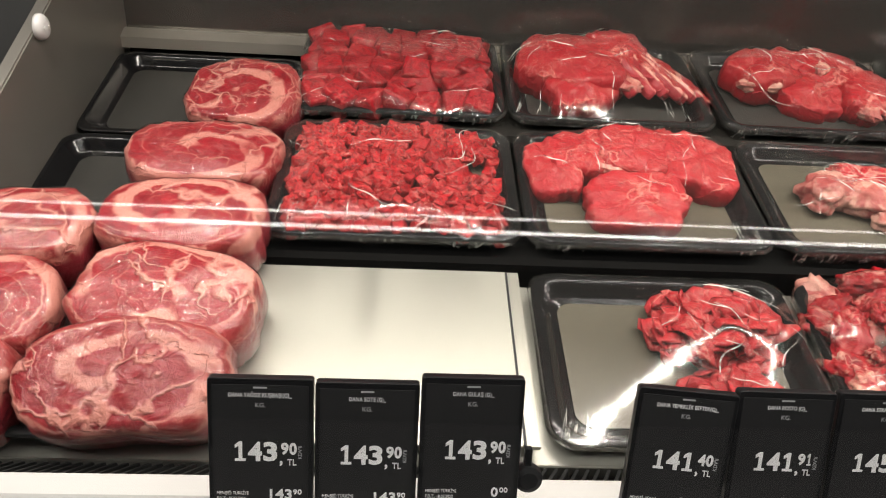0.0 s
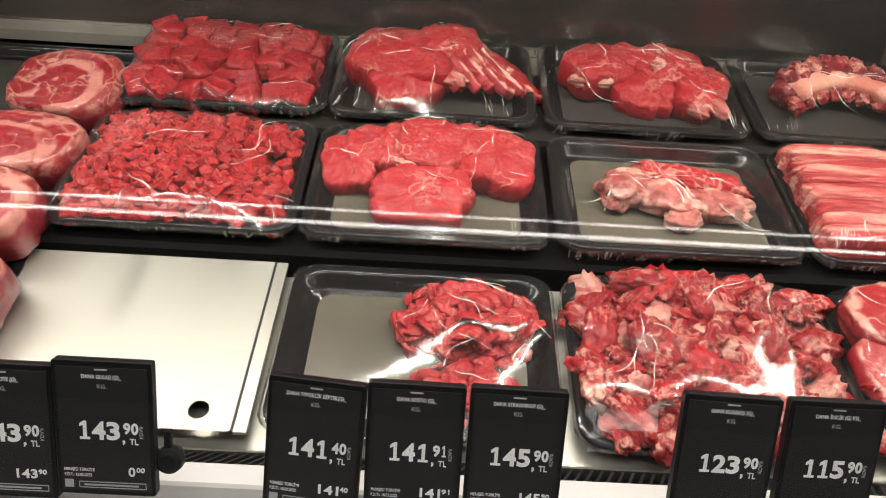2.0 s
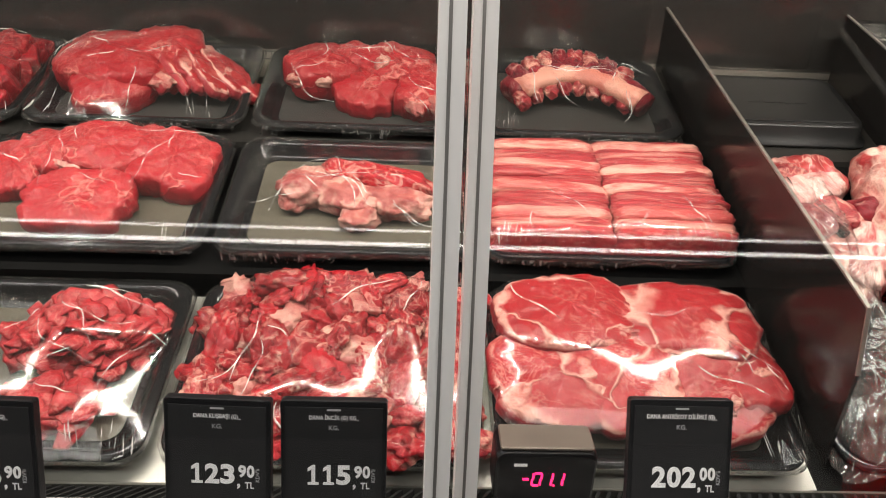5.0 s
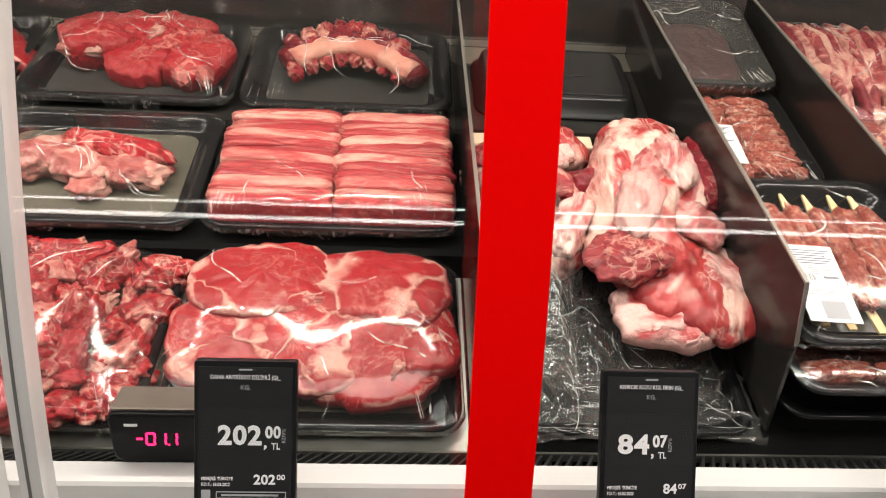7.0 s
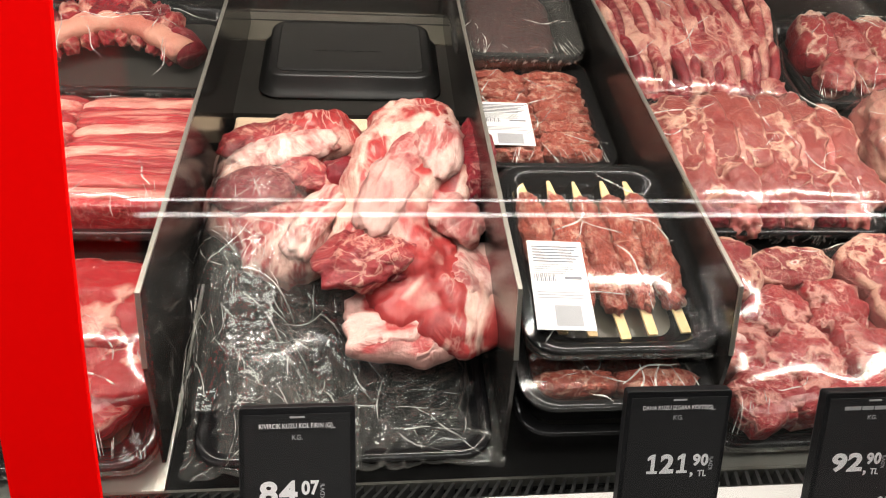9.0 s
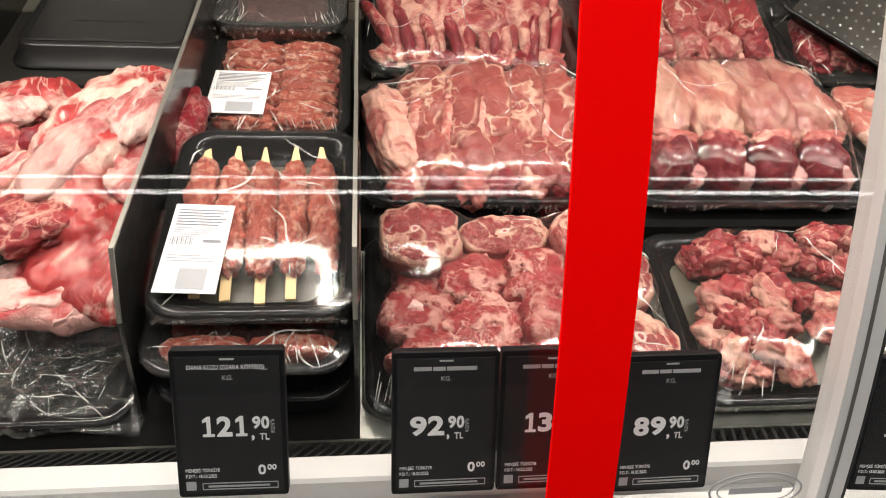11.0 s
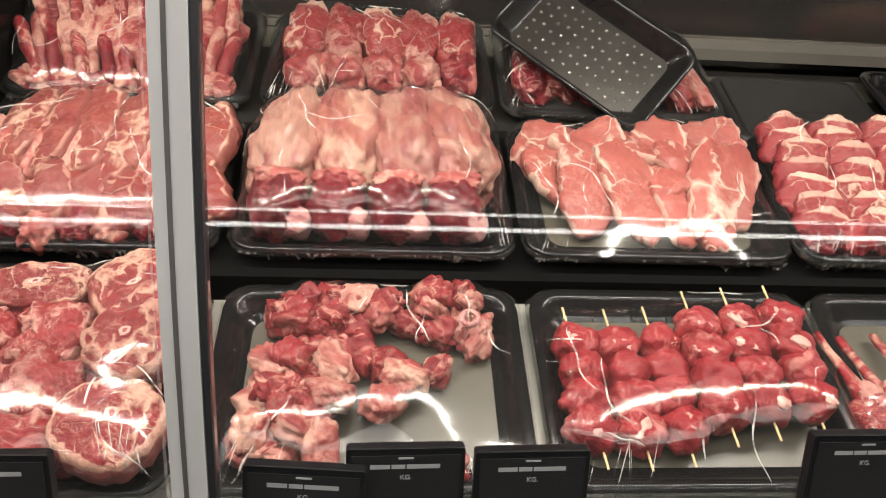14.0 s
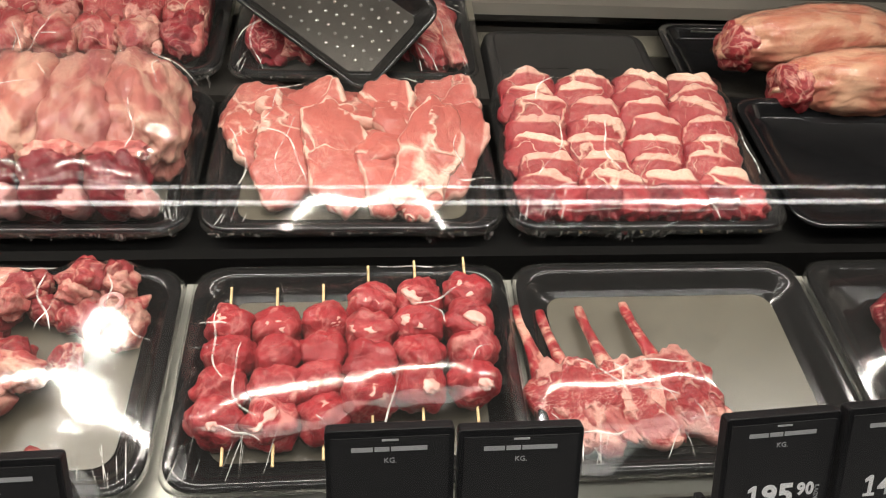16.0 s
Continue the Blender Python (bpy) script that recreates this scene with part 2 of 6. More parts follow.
FAT = (0.78, 0.43, 0.34)
M_CUBE = meat("beef_cube_meat", (0.4, 0.008, 0.0168), (0.13, 0.001, 0.00447), (0.62, 0.2, 0.173), 0.66, 0.78, 48, vein=0.4, vein_scale=40)
M_DICE = meat("beef_dice_meat", (0.52, 0.013, 0.019), (0.11, 0.002, 0.00447), (0.66, 0.25, 0.204), 0.60, 0.74, 80, vein=0.4, vein_scale=60)
M_LEAN = meat("beef_lean_meat", (0.42, 0.011, 0.019), (0.22, 0.004, 0.00894), FAT, 0.64, 0.73, 30, 1.5, (1, 1, 1), 0.5, 26)
M_MIX = meat("beef_chunk_meat", (0.4, 0.012, 0.019), (0.13, 0.002, 0.00447), FAT, 0.57, 0.69, 34, 1.6, vein=0.5, vein_scale=36)
M_FATTY = meat("fatty_beef_meat", (0.38, 0.028, 0.0358), (0.16, 0.007, 0.0112), (0.78, 0.43, 0.325), 0.50, 0.62, 26, 1.6, vein=0.5, vein_scale=30)
M_RIB = meat("beef_rib_meat", (0.44, 0.038, 0.0447), (0.22, 0.012, 0.0168), (0.76, 0.32, 0.254), 0.52, 0.64, 24, 0.8, (0.2, 1.7, 2.2), 0.5, 34)
M_LAMB = meat("lamb_meat", (0.339, 0.0446, 0.0479), (0.153, 0.0116, 0.0171), (0.712, 0.387, 0.301), 0.56, 0.66, 24, 1.9, (1, 1, 1), 0.7, 26)
M_LAMBFAT = meat("lamb_fat_meat", (0.356, 0.0659, 0.064), (0.186, 0.0212, 0.0256), (0.712, 0.419, 0.32), 0.44, 0.60, 17, 1.8, (1, 1, 1), 0.5, 22)
M_SHANK = meat("lamb_shank_skin", (0.373, 0.132, 0.101), (0.237, 0.0636, 0.064), (0.558, 0.337, 0.247), 0.46, 0.60, 13, 1.8, (1, 0.6, 1), 0.3, 20)
M_LEG = meat("lamb_leg_skin", (0.5, 0.21, 0.132), (0.34, 0.09, 0.0661), (0.66, 0.41, 0.265), 0.46, 0.60, 12, 1.8, (0.6, 1, 1), 0.4, 18)
M_LAMBRED = meat("lamb_lean_meat", (0.24, 0.012, 0.0224), (0.09, 0.003, 0.00671), (0.68, 0.36, 0.305), 0.62, 0.72, 28, 1.6, (1, 1, 1), 0.4, 30)
M_KEBAB = meat("minced_meat", (0.46, 0.115, 0.076), (0.24, 0.038, 0.028), (0.70, 0.38, 0.28), 0.50, 0.62, 95, 0.5)
F_ROLL = face_meat("rolled_roast_face", (0.36, 0.015, 0.0246), (0.13, 0.003, 0.00671), (0.70, 0.30, 0.24), 14, 0.03, 1.05, None, (0.32, 0.035, 0.047), 0.12, rim=0.97)
F_RIBEYE = face_meat("ribeye_face", (0.43, 0.022, 0.027), (0.22, 0.006, 0.009), (0.8, 0.42, 0.336), 9, 0.045, 0.0, None, (0.42, 0.04, 0.0503), 0.30, rim=0.95)
F_CUT = face_meat("lamb_cutlet_face", (0.474, 0.132, 0.104), (0.305, 0.0659, 0.0572), (0.769, 0.51, 0.406), 10, 0.025, 0.0, ((0.95, 0.1), 0.80), None, 0.25, rim=0.99)
F_PAD = face_meat("shoulder_face", (0.5, 0.075, 0.0692), (0.32, 0.03, 0.038), (0.86, 0.58, 0.509), 13, 0.16, 0.0, None, (0.78, 0.48, 0.418), 0.3, rim=0.80)
F_ROLLSL = face_meat("rolled_slice_face", (0.356, 0.0446, 0.0469), (0.237, 0.019, 0.0234), (0.808, 0.53, 0.406), 20, 0.03, 0.0, ((0.1, 1.0), 0.70), (0.288, 0.0254, 0.0341), 0.3, rim=0.95)
F_BEEF = face_meat("beef_steak_face", (0.46, 0.022, 0.0302), (0.28, 0.009, 0.0145), (0.72, 0.22, 0.183), 20, 0.015, 0.0, None, (0.42, 0.014, 0.0224), 0.55)
F_NECK = face_meat("lamb_neck_face", (0.322, 0.0382, 0.0426), (0.145, 0.00953, 0.0138), (0.75, 0.438, 0.329), 30, 0.09, 0.0, None, (0.373, 0.116, 0.102), 0.6, 0.22, rim=0.90)
F_CHOP = face_meat("lamb_chop_face", (0.322, 0.07, 0.0586), (0.186, 0.0254, 0.0256), (0.691, 0.408, 0.301), 14, 0.04, 0.0, None, (0.356, 0.116, 0.0923), 0.35, rim=0.94)
M_SHOULDER = meat("shoulder_meat", (0.40, 0.048, 0.046), (0.20, 0.014, 0.017), (0.78, 0.52, 0.43), 0.44, 0.55, 9, 1.6, (1.4, 0.7, 1.0), 0.7, 22, detail=3)
M_MEMBRANE = meat("pale_membrane", (0.46, 0.13, 0.12), (0.30, 0.05, 0.055), (0.76, 0.54, 0.47), 0.40, 0.56, 16, 1.6, (1.8, 0.6, 1.0), 0.6, 26, detail=3)
M_FATBAND = meat("rack_fat", (0.62, 0.24, 0.173), (0.46, 0.12, 0.0916), (0.8, 0.46, 0.336), 0.40, 0.56, 16, 1.2, (1, 1, 1), 0.3, 22)
M_PINKFAT = meat("pink_fat_meat", (0.44, 0.128, 0.107), (0.27, 0.0477, 0.0479), (0.712, 0.408, 0.32), 0.46, 0.58, 18, 1.6, (1, 1, 1), 0.4, 24)
M_FILM = film_mat("cling_film", 0.05, 7, gloss=0.72, rough=0.085, ridges=0.0014, haze=0.010)
M_FILMC = film_mat("crumpled_film", 0.3, 30, (1, 0.6, 1), 1.4, 0.07, 0.004, haze=0.05)
M_BLACK = plain("black_tray_plastic", (0.0065, 0.0065, 0.007), 0.12, 0, 0.3, 90, 0.05)
M_FLOOR = plain("tray_floor_plastic", (0.094, 0.084, 0.062), 0.32, 0, 0.2, 70, 0.05)
M_STEEL = plain("stainless_steel", (0.42, 0.416, 0.370), 0.48, 1.0, 0.06, 30, 0.05, (8, 1, 8))
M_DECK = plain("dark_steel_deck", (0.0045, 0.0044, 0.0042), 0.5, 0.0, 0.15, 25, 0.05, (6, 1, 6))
M_DECKBACK = plain("worn_dark_deck", (0.030, 0.028, 0.025), 0.34, 0.3, 0.25, 18, 0.05, (6, 1, 6))
M_BACK = plain("dark_back_panel", (0.15, 0.14, 0.128), 0.18, 0.8, 0.2, 8, 0.03)
M_CANOPY = plain("canopy_paint", (0.34, 0.335, 0.32), 0.5, 0, 0.05, 10)
M_LEDGE = plain("ledge_metal", (0.36, 0.34, 0.30), 0.4, 0.8, 0.1, 30)
M_SIDE = plain("side_panel_metal", (0.34, 0.32, 0.29), 0.42, 0.85, 0.1, 20)
M_DIV = plain("divider_acrylic", (0.035, 0.032, 0.03), 0.16, 0.6, 0.2, 12, 0.02)
M_ALU = plain("aluminium_profile", (0.70, 0.685, 0.67), 0.40, 0.25, 0.08, 30, 0.05, (1, 1, 0.1))
M_GASKET = plain("black_gasket", (0.02, 0.02, 0.022), 0.5, 0, 0.2, 60)
M_WHITE = plain("white_rail_paint", (0.54, 0.53, 0.52), 0.4, 0, 0.03, 20, 0.03)
# Whitish, partly clear colour that stands in for lamp glints along film folds.
M_GLINT, _t, _b = mat("film_creases")
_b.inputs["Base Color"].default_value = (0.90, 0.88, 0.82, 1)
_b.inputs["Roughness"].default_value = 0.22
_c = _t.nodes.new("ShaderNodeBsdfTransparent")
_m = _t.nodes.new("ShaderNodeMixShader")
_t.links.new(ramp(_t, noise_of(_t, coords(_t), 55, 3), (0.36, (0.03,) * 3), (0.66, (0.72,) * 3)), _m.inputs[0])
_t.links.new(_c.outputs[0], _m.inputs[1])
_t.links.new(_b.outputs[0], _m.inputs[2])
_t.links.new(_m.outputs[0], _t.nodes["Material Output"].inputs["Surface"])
M_GRILLE = plain("black_grille_plastic", (0.015, 0.015, 0.015), 0.45, 0, 0.2, 60)
M_RED = plain("red_strip", (1.0, 0.0, 0.0), 0.8, 0, 0.02, 30, 0.0)
M_RED.node_tree.nodes["Principled BSDF"].inputs["Specular IOR Level"].default_value = 0.05
M_TAG = plain("tag_screen", (0.017, 0.0165, 0.0175), 0.55, 0, 0.12, 18, 0.0)
M_FRAME = plain("tag_frame", (0.007, 0.007, 0.008), 0.45, 0, 0.2, 60)
for _q, _k in ((M_TAG, 0.2), (M_FRAME, 0.2), (M_DECK, 0.05), (M_BLACK, 0.30)):
    _q.node_tree.nodes["Principled BSDF"].inputs["Specular IOR Level"].default_value = _k
M_GROOVE = plain("post_groove", (0.20, 0.19, 0.18), 0.4, 0.6, 0.1, 40)
M_SHELF = plain("front_shelf_steel", (0.34, 0.335, 0.30), 0.42, 0.9, 0.06, 30, 0.05, (8, 1, 8))
M_INK = plain("white_ink", (0.80, 0.79, 0.80), 0.6, 0, 0.02, 60, 0.0)
M_GREY = plain("grey_ink", (0.36, 0.36, 0.37), 0.6, 0, 0.03, 60, 0.0)
M_PAPER = plain("label_paper", (0.78, 0.77, 0.76), 0.55, 0, 0.03, 40, 0.05)
M_PRINT = plain("label_print", (0.20, 0.20, 0.22), 0.6, 0, 0.1, 60, 0.0)
M_WOOD = plain("skewer_wood", (0.72, 0.52, 0.26), 0.55, 0, 0.18, 200, 0.1, (1, 0.1, 1))
M_LED = glow("red_digits", (1.0, 0.015, 0.13), 2.6)
M_TUBE = glow("lamp_tube", (1.0, 0.97, 0.92), 15.0)
M_WALL = plain("store_wall_paint", (0.05, 0.05, 0.05), 0.7, 0, 0.1, 2)
M_TILE = plain("store_floor_tile", (0.07, 0.068, 0.066), 0.35, 0, 0.08, 4)
M_CEIL = plain("store_ceiling_paint", (0.05, 0.05, 0.05), 0.8, 0, 0.1, 2)


# Clear front glass.
M_GLASS, _t, _b = mat("clear_glass")
_t.nodes.remove(_b)
_c = node(_t, "ShaderNodeBsdfTransparent", Color=(0.985, 0.99, 0.985, 1))
_g = node(_t, "ShaderNodeBsdfGlossy", Roughness=0.0)
_m = _t.nodes.new("ShaderNodeMixShader")
_t.links.new(sheen(_t, 0.035, 0.8), _m.inputs[0])
_t.links.new(_c.outputs[0], _m.inputs[1])
_t.links.new(_g.outputs[0], _m.inputs[2])
_t.links.new(_m.outputs[0], _t.nodes["Material Output"].inputs["Surface"])

# ---- mesh tools ----


def part(name, data, material, parent=None, label="", at=None, smooth=False):
    """Links a bmesh or a mesh as one object, under parent when there is one."""
    if isinstance(data, bmesh.types.BMesh):
        me = bpy.data.meshes.new(name)
        data.to_mesh(me)
        data.free()
    else:
        me = data
    if material and not me.materials:
        me.materials.append(material)
    if smooth:
        me.shade_smooth()
    ob = new(name, me)
    if parent:
        ob.parent = parent
    if at is not None:
        ob.matrix_local = at
    if label:
        ob["label"] = label
    return ob


def box_bm(x0, x1, y0, y1, z0, z1, bevel=0.0):
    bm = bmesh.new()
    bmesh.ops.create_cube(bm, size=1)
    for v in bm.verts:
        v.co = Vector(((x0 + x1) / 2 + v.co.x * (x1 - x0), (y0 + y1) / 2 + v.co.y * (y1 - y0), (z0 + z1) / 2 + v.co.z * (z1 - z0)))
    if bevel:
        bmesh.ops.bevel(bm, geom=bm.edges[:], offset=bevel, segments=2, affect="EDGES", profile=0.5)
    return bm


def loft(loops, close_start=True, close_end=True):
    """A skin over closed loops of equally many points."""
    bm = bmesh.new()
    rows = [[bm.verts.new(p) for p in lp] for lp in loops]
    n = len(rows[0])
    for a, b in zip(rows, rows[1:]):
        for i in range(n):
            bm.faces.new((a[i], a[(i + 1) % n], b[(i + 1) % n], b[i]))
    if close_start:
        bm.faces.new(rows[0][::-1])
    if close_end:
        bm.faces.new(rows[-1])
    bmesh.ops.recalc_face_normals(bm, faces=bm.faces[:])
    return bm


def rounded(w, d, r, z, n=6):
    pts = []
    for cx, cy, a0 in ((1, 1, 0), (-1, 1, 90), (-1, -1, 180), (1, -1, 270)):
        for i in range(n + 1):
            a = radians(a0 + 90 * i / n)
            pts.append(((w / 2 - r) * cx + r * math.cos(a), (d / 2 - r) * cy + r * math.sin(a), z))
    return pts


def extrude_x(profile, x0, x1):
    """A bar along x with the given (y, z) outline."""
    return loft([[(x0, y, z) for y, z in profile], [(x1, y, z) for y, z in profile]])


def empty(name, m, label, category, group="", kind=""):
    ob = new(name)
    ob.empty_display_size = 0.02
    ob.matrix_world = m
    return tagged(ob, label, category, group, kind)


MESHES = {}


def blob(key, sx, sy, sz, power=2.6, amp=0.1, freq=2.2, seed=0, sub=3, material=None, bend=0.0, skin=0.0016, grain=75.0):
    """A lump of meat: a rounded block of half sizes sx, sy, sz with uneven skin. Alike lumps share one mesh."""
    k = (key, sx, sy, sz, power, amp, freq, seed, sub, bend, skin)
    if k in MESHES:
        return MESHES[k]
    bm = bmesh.new()
    bmesh.ops.create_icosphere(bm, subdivisions=sub, radius=1)
    off = Vector((seed * 3.7, seed * 1.9, seed * 5.3))
    for v in bm.verts:
        d = v.co.normalized()
        r = (abs(d.x) ** power + abs(d.y) ** power + abs(d.z) ** power) ** (-1 / power)
        n = noise.noise(d * freq + off) + 0.55 * noise.noise(d * freq * 2.3 + off) + 0.35 * (1 - 2 * abs(noise.noise(d * freq * 4 + off)))
        p = d * r * (1 + amp * n)
        x = p.x * sx
        q = Vector((x, p.y * sy, p.z * sz + bend * (1 - (p.x * p.x)) * sx))
        v.co = q + d * skin * (noise.noise(q * grain + off) + 0.6 * (1 - 2 * abs(noise.noise(q * grain * 2.1 + off))))
    me = bpy.data.meshes.new(key)
    bm.to_mesh(me)
    bm.free()
    me.shade_smooth()
    if material:
        me.materials.append(material)
    MESHES[k] = me
    return me


def slab(key, sx, sy, thick, power=2.6, rough=0.12, seed=0, point=0.0, dome=0.25, bend=0.0, material=None, n=56, relief=0.0016):
    """A cut slice: an uneven outline with a crisp edge, a slightly domed, rippled face and flat sides. Alike slices share one mesh."""
    k = (key, sx, sy, thick, power, rough, seed, point, bend)
    if k in MESHES:
        return MESHES[k]
    off = Vector((seed * 2.9, seed * 5.1, seed * 1.3))

    def outline(i):
        a = 2 * math.pi * i / n
        c, q = math.cos(a), math.sin(a)
        r = (abs(c) ** power + abs(q) ** power) ** (-1 / power)
        r *= 1 + rough * (noise.noise(Vector((c, q, 0)) * 1.5 + off) + 0.5 * noise.noise(Vector((c, q, 0)) * 4 + off) + 0.3 * noise.noise(Vector((c, q, 0)) * 9 + off))
        if point:
            r *= 1 + point * max(0.0, -q) ** 3 - 0.35 * point * abs(c) * (q < 0)
        return c * r * sx, q * r * sy

    rim = [outline(i) for i in range(n)]
    loops = []
    for f, z in ((0.90, 0.0), (0.985, 0.12), (1.0, 0.5), (0.985, 0.88), (0.93, 1.0), (0.84, 1.03), (0.70, 1.06), (0.54, 1.09), (0.37, 1.1), (0.20, 1.1), (0.05, 1.1)):
        lp = []
        for x, y in rim:
            px, py = x * f, y * f
            h = thick * (min(z, 1.0) + (z > 0.95) * dome * (1 - f * f))
            if z > 0.8:
                w = Vector((px, py, 0))
                h += relief * (noise.noise(w * 60 + off) + 0.7 * (1 - 2 * abs(noise.noise(w * 95 + off))))
            h += bend * (px * px / (sx * sx) - 0.3) * sx
            lp.append((px, py, h))
        loops.append(lp)
    bm = loft(loops)
    me = bpy.data.meshes.new(key)
    bm.to_mesh(me)
    bm.free()
    layer = me.attributes.new("rim", "FLOAT", "POINT")
    reach = (0.97, 1.0, 1.0, 1.0, 0.96, 0.88, 0.74, 0.56, 0.38, 0.2, 0.05)
    layer.data.foreach_set("value", [f for f in reach for _ in range(n)])
    me.shade_smooth()
    if material:
        me.materials.append(material)
    MESHES[k] = me
    return me


def chunk(key, sx, sy, sz, seed=0, uneven=0.22, material=None):
    """A knife-cut cube with crooked corners and softened edges. Alike cubes share one mesh."""
    k = (key, sx, sy, sz, seed)
    if k in MESHES:
        return MESHES[k]
    rr = random.Random(seed * 7 + 3)
    bm = bmesh.new()
    bmesh.ops.create_cube(bm, size=2)
    for v in bm.verts:
        v.co = Vector((v.co.x * sx * (1 + rr.uniform(-uneven, uneven)), v.co.y * sy * (1 + rr.uniform(-uneven, uneven)), v.co.z * sz * (1 + rr.uniform(-uneven, uneven))))
    bmesh.ops.bevel(bm, geom=bm.edges[:], offset=min(sx, sy, sz) * 0.3, segments=2, affect="EDGES", profile=0.6)
    me = bpy.data.meshes.new(key)
    bm.to_mesh(me)
    bm.free()
    me.shade_smooth()
    if material:
        me.materials.append(material)
    MESHES[k] = me
    return me


def tube_mesh(key, pts, radii, flat=1.0, n=8, material=None):
    """A tube along pts with a radius at each, flattened by flat in z."""
    loops = []
    for i, p in enumerate(pts):
        p = Vector(p)
        t = (Vector(pts[min(i + 1, len(pts) - 1)]) - Vector(pts[max(i - 1, 0)])).normalized()
        side = t.cross(Vector((0, 0, 1)))
        side = side.normalized() if side.length > 1e-4 else Vector((1, 0, 0))
        up = side.cross(t)
        loops.append([p + (side * math.cos(a) + up * math.sin(a) * flat) * radii[i] for a in (2 * math.pi * j / n for j in range(n))])
    bm = loft(loops)
    me = bpy.data.meshes.new(key)
    bm.to_mesh(me)
    bm.free()
    me.shade_smooth()
    if material:
        me.materials.append(material)
    return me


def words(text, size, at, material, parent, name, align="CENTER", spin=0.0, bold=0.0, wide=1.0):
    """Built-in letters as a thin mesh on a face; at is in the face's own plane, x across and y up."""
    k = ("words", text, size, align, bold)
    if k not in MESHES:
        cu = bpy.data.curves.new(name, "FONT")
        cu.body, cu.size, cu.align_x, cu.align_y, cu.extrude, cu.offset = text, size, align, "CENTER", 0.0002, bold
        cu.space_character = 1.0 + 90 * bold
        cu.resolution_u = 3
        tmp = bpy.data.objects.new(name, cu)
        MESHES[k] = bpy.data.meshes.new_from_object(tmp)
        MESHES[k].materials.clear()
        bpy.data.objects.remove(tmp)
    me = MESHES[k]
    return part(name, me, material, parent, at=pose(at[0], -0.0009, at[1], 90, 0, 0) @ pose(0, 0, 0, 0, 0, spin) @ Matrix.Diagonal((wide, 1, 1, 1)))


def digits(text, x0, x1, z0, z1, material, parent, name, weight=0.035):
    """Heavy letters drawn to fill a box on a face, from x0 to x1 and z0 to z1."""
    k = ("digits", text, weight)
    if k not in MESHES:
        cu = bpy.data.curves.new(name, "FONT")
        cu.body, cu.size, cu.extrude, cu.offset, cu.resolution_u = text, 1.0, 0.0002, weight, 3
        cu.space_character = 1.0 + weight
        tmp = bpy.data.objects.new(name, cu)
        MESHES[k] = bpy.data.meshes.new_from_object(tmp)
        MESHES[k].materials.clear()
        bpy.data.objects.remove(tmp)
        if text == "1":
            out = ((0.04, 0), (0.96, 0), (0.96, 0.13), (0.68, 0.13), (0.68, 1), (0.42, 1), (0.04, 0.84), (0.04, 0.68), (0.36, 0.77), (0.36, 0.13), (0.04, 0.13))
            shape = loft([[(x, y, z) for x, y in out] for z in (-0.0002, 0.0002)])
            MESHES[k] = bpy.data.meshes.new(name)
            shape.to_mesh(MESHES[k])
            shape.free()
    me = MESHES[k]
    xs, ys = [v.co.x for v in me.vertices], [v.co.y for v in me.vertices]
    fx, fy = (x1 - x0) / (max(xs) - min(xs)), (z1 - z0) / (max(ys) - min(ys))
    return part(name, me, material, parent, at=pose(x0 - min(xs) * fx, -0.0009, z0 - min(ys) * fy, 90, 0, 0) @ Matrix.Diagonal((fx, fy, 1, 1)))


# ---- the case ----
SLOPE = math.degrees(math.atan(0.3))
X0, X1 = -0.29, 3.75


def glass_y(z):
    return 0.314 * z * z - 0.4531 * z + 0.6062


def deck(name, y0, y1, za, label, x0=X0, x1=X1, material=None):
    """A sloping shelf plate with a turned-down front edge; za is its height at y0."""
    zb = za + 0.3 * (y1 - y0)
    prof = [(y0, za), (y1, zb), (y1, zb - 0.02), (y0 + 0.012, za - 0.012), (y0 + 0.012, za - 0.10), (y0, za - 0.10)]
    bm = extrude_x(prof, x0, x1)
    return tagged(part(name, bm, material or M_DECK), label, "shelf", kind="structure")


deck("shelf_front", 0.573, 0.835, 0.9070, "bare steel sloping shelf deck at the front", x1=1.2675, material=M_SHELF)
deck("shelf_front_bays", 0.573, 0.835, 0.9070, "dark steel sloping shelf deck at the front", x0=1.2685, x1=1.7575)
deck("shelf_front_lamb", 0.573, 0.835, 0.9070, "bare steel sloping shelf deck at the front", x0=1.7585, material=M_SHELF)
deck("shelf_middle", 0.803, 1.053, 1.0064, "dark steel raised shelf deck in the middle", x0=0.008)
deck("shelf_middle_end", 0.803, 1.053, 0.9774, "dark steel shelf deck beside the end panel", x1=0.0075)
deck("shelf_back", 1.043, 1.30, 1.0865, "dark steel raised shelf deck at the back", x0=0.008, x1=2.716, material=M_DECKBACK)
deck("shelf_back_right", 1.043, 1.30, 1.0395, "dark steel shelf deck at the back", x0=2.7165, material=M_DECKBACK)
deck("shelf_back_end", 1.043, 1.30, 1.0395, "dark steel shelf deck at the back beside the end panel", x1=0.0075, material=M_DECKBACK)
tagged(part("wall_back", box_bm(X0 - 0.05, X1, 1.30, 1.34, 1.10, 1.98), M_BACK), "dark glossy metal back wall of the case", "wall", kind="structure")
tagged(part("trim_ledge", extrude_x([(1.266, 1.135), (1.299, 1.135), (1.299, 1.160), (1.289, 1.163), (1.266, 1.152)], X0, X1), M_LEDGE), "pale metal ledge along the back wall", "trim", kind="structure")
M_STRIPBACK = plain("dull_back_steel", (0.30, 0.285, 0.235), 0.4, 0.7, 0.1, 30)
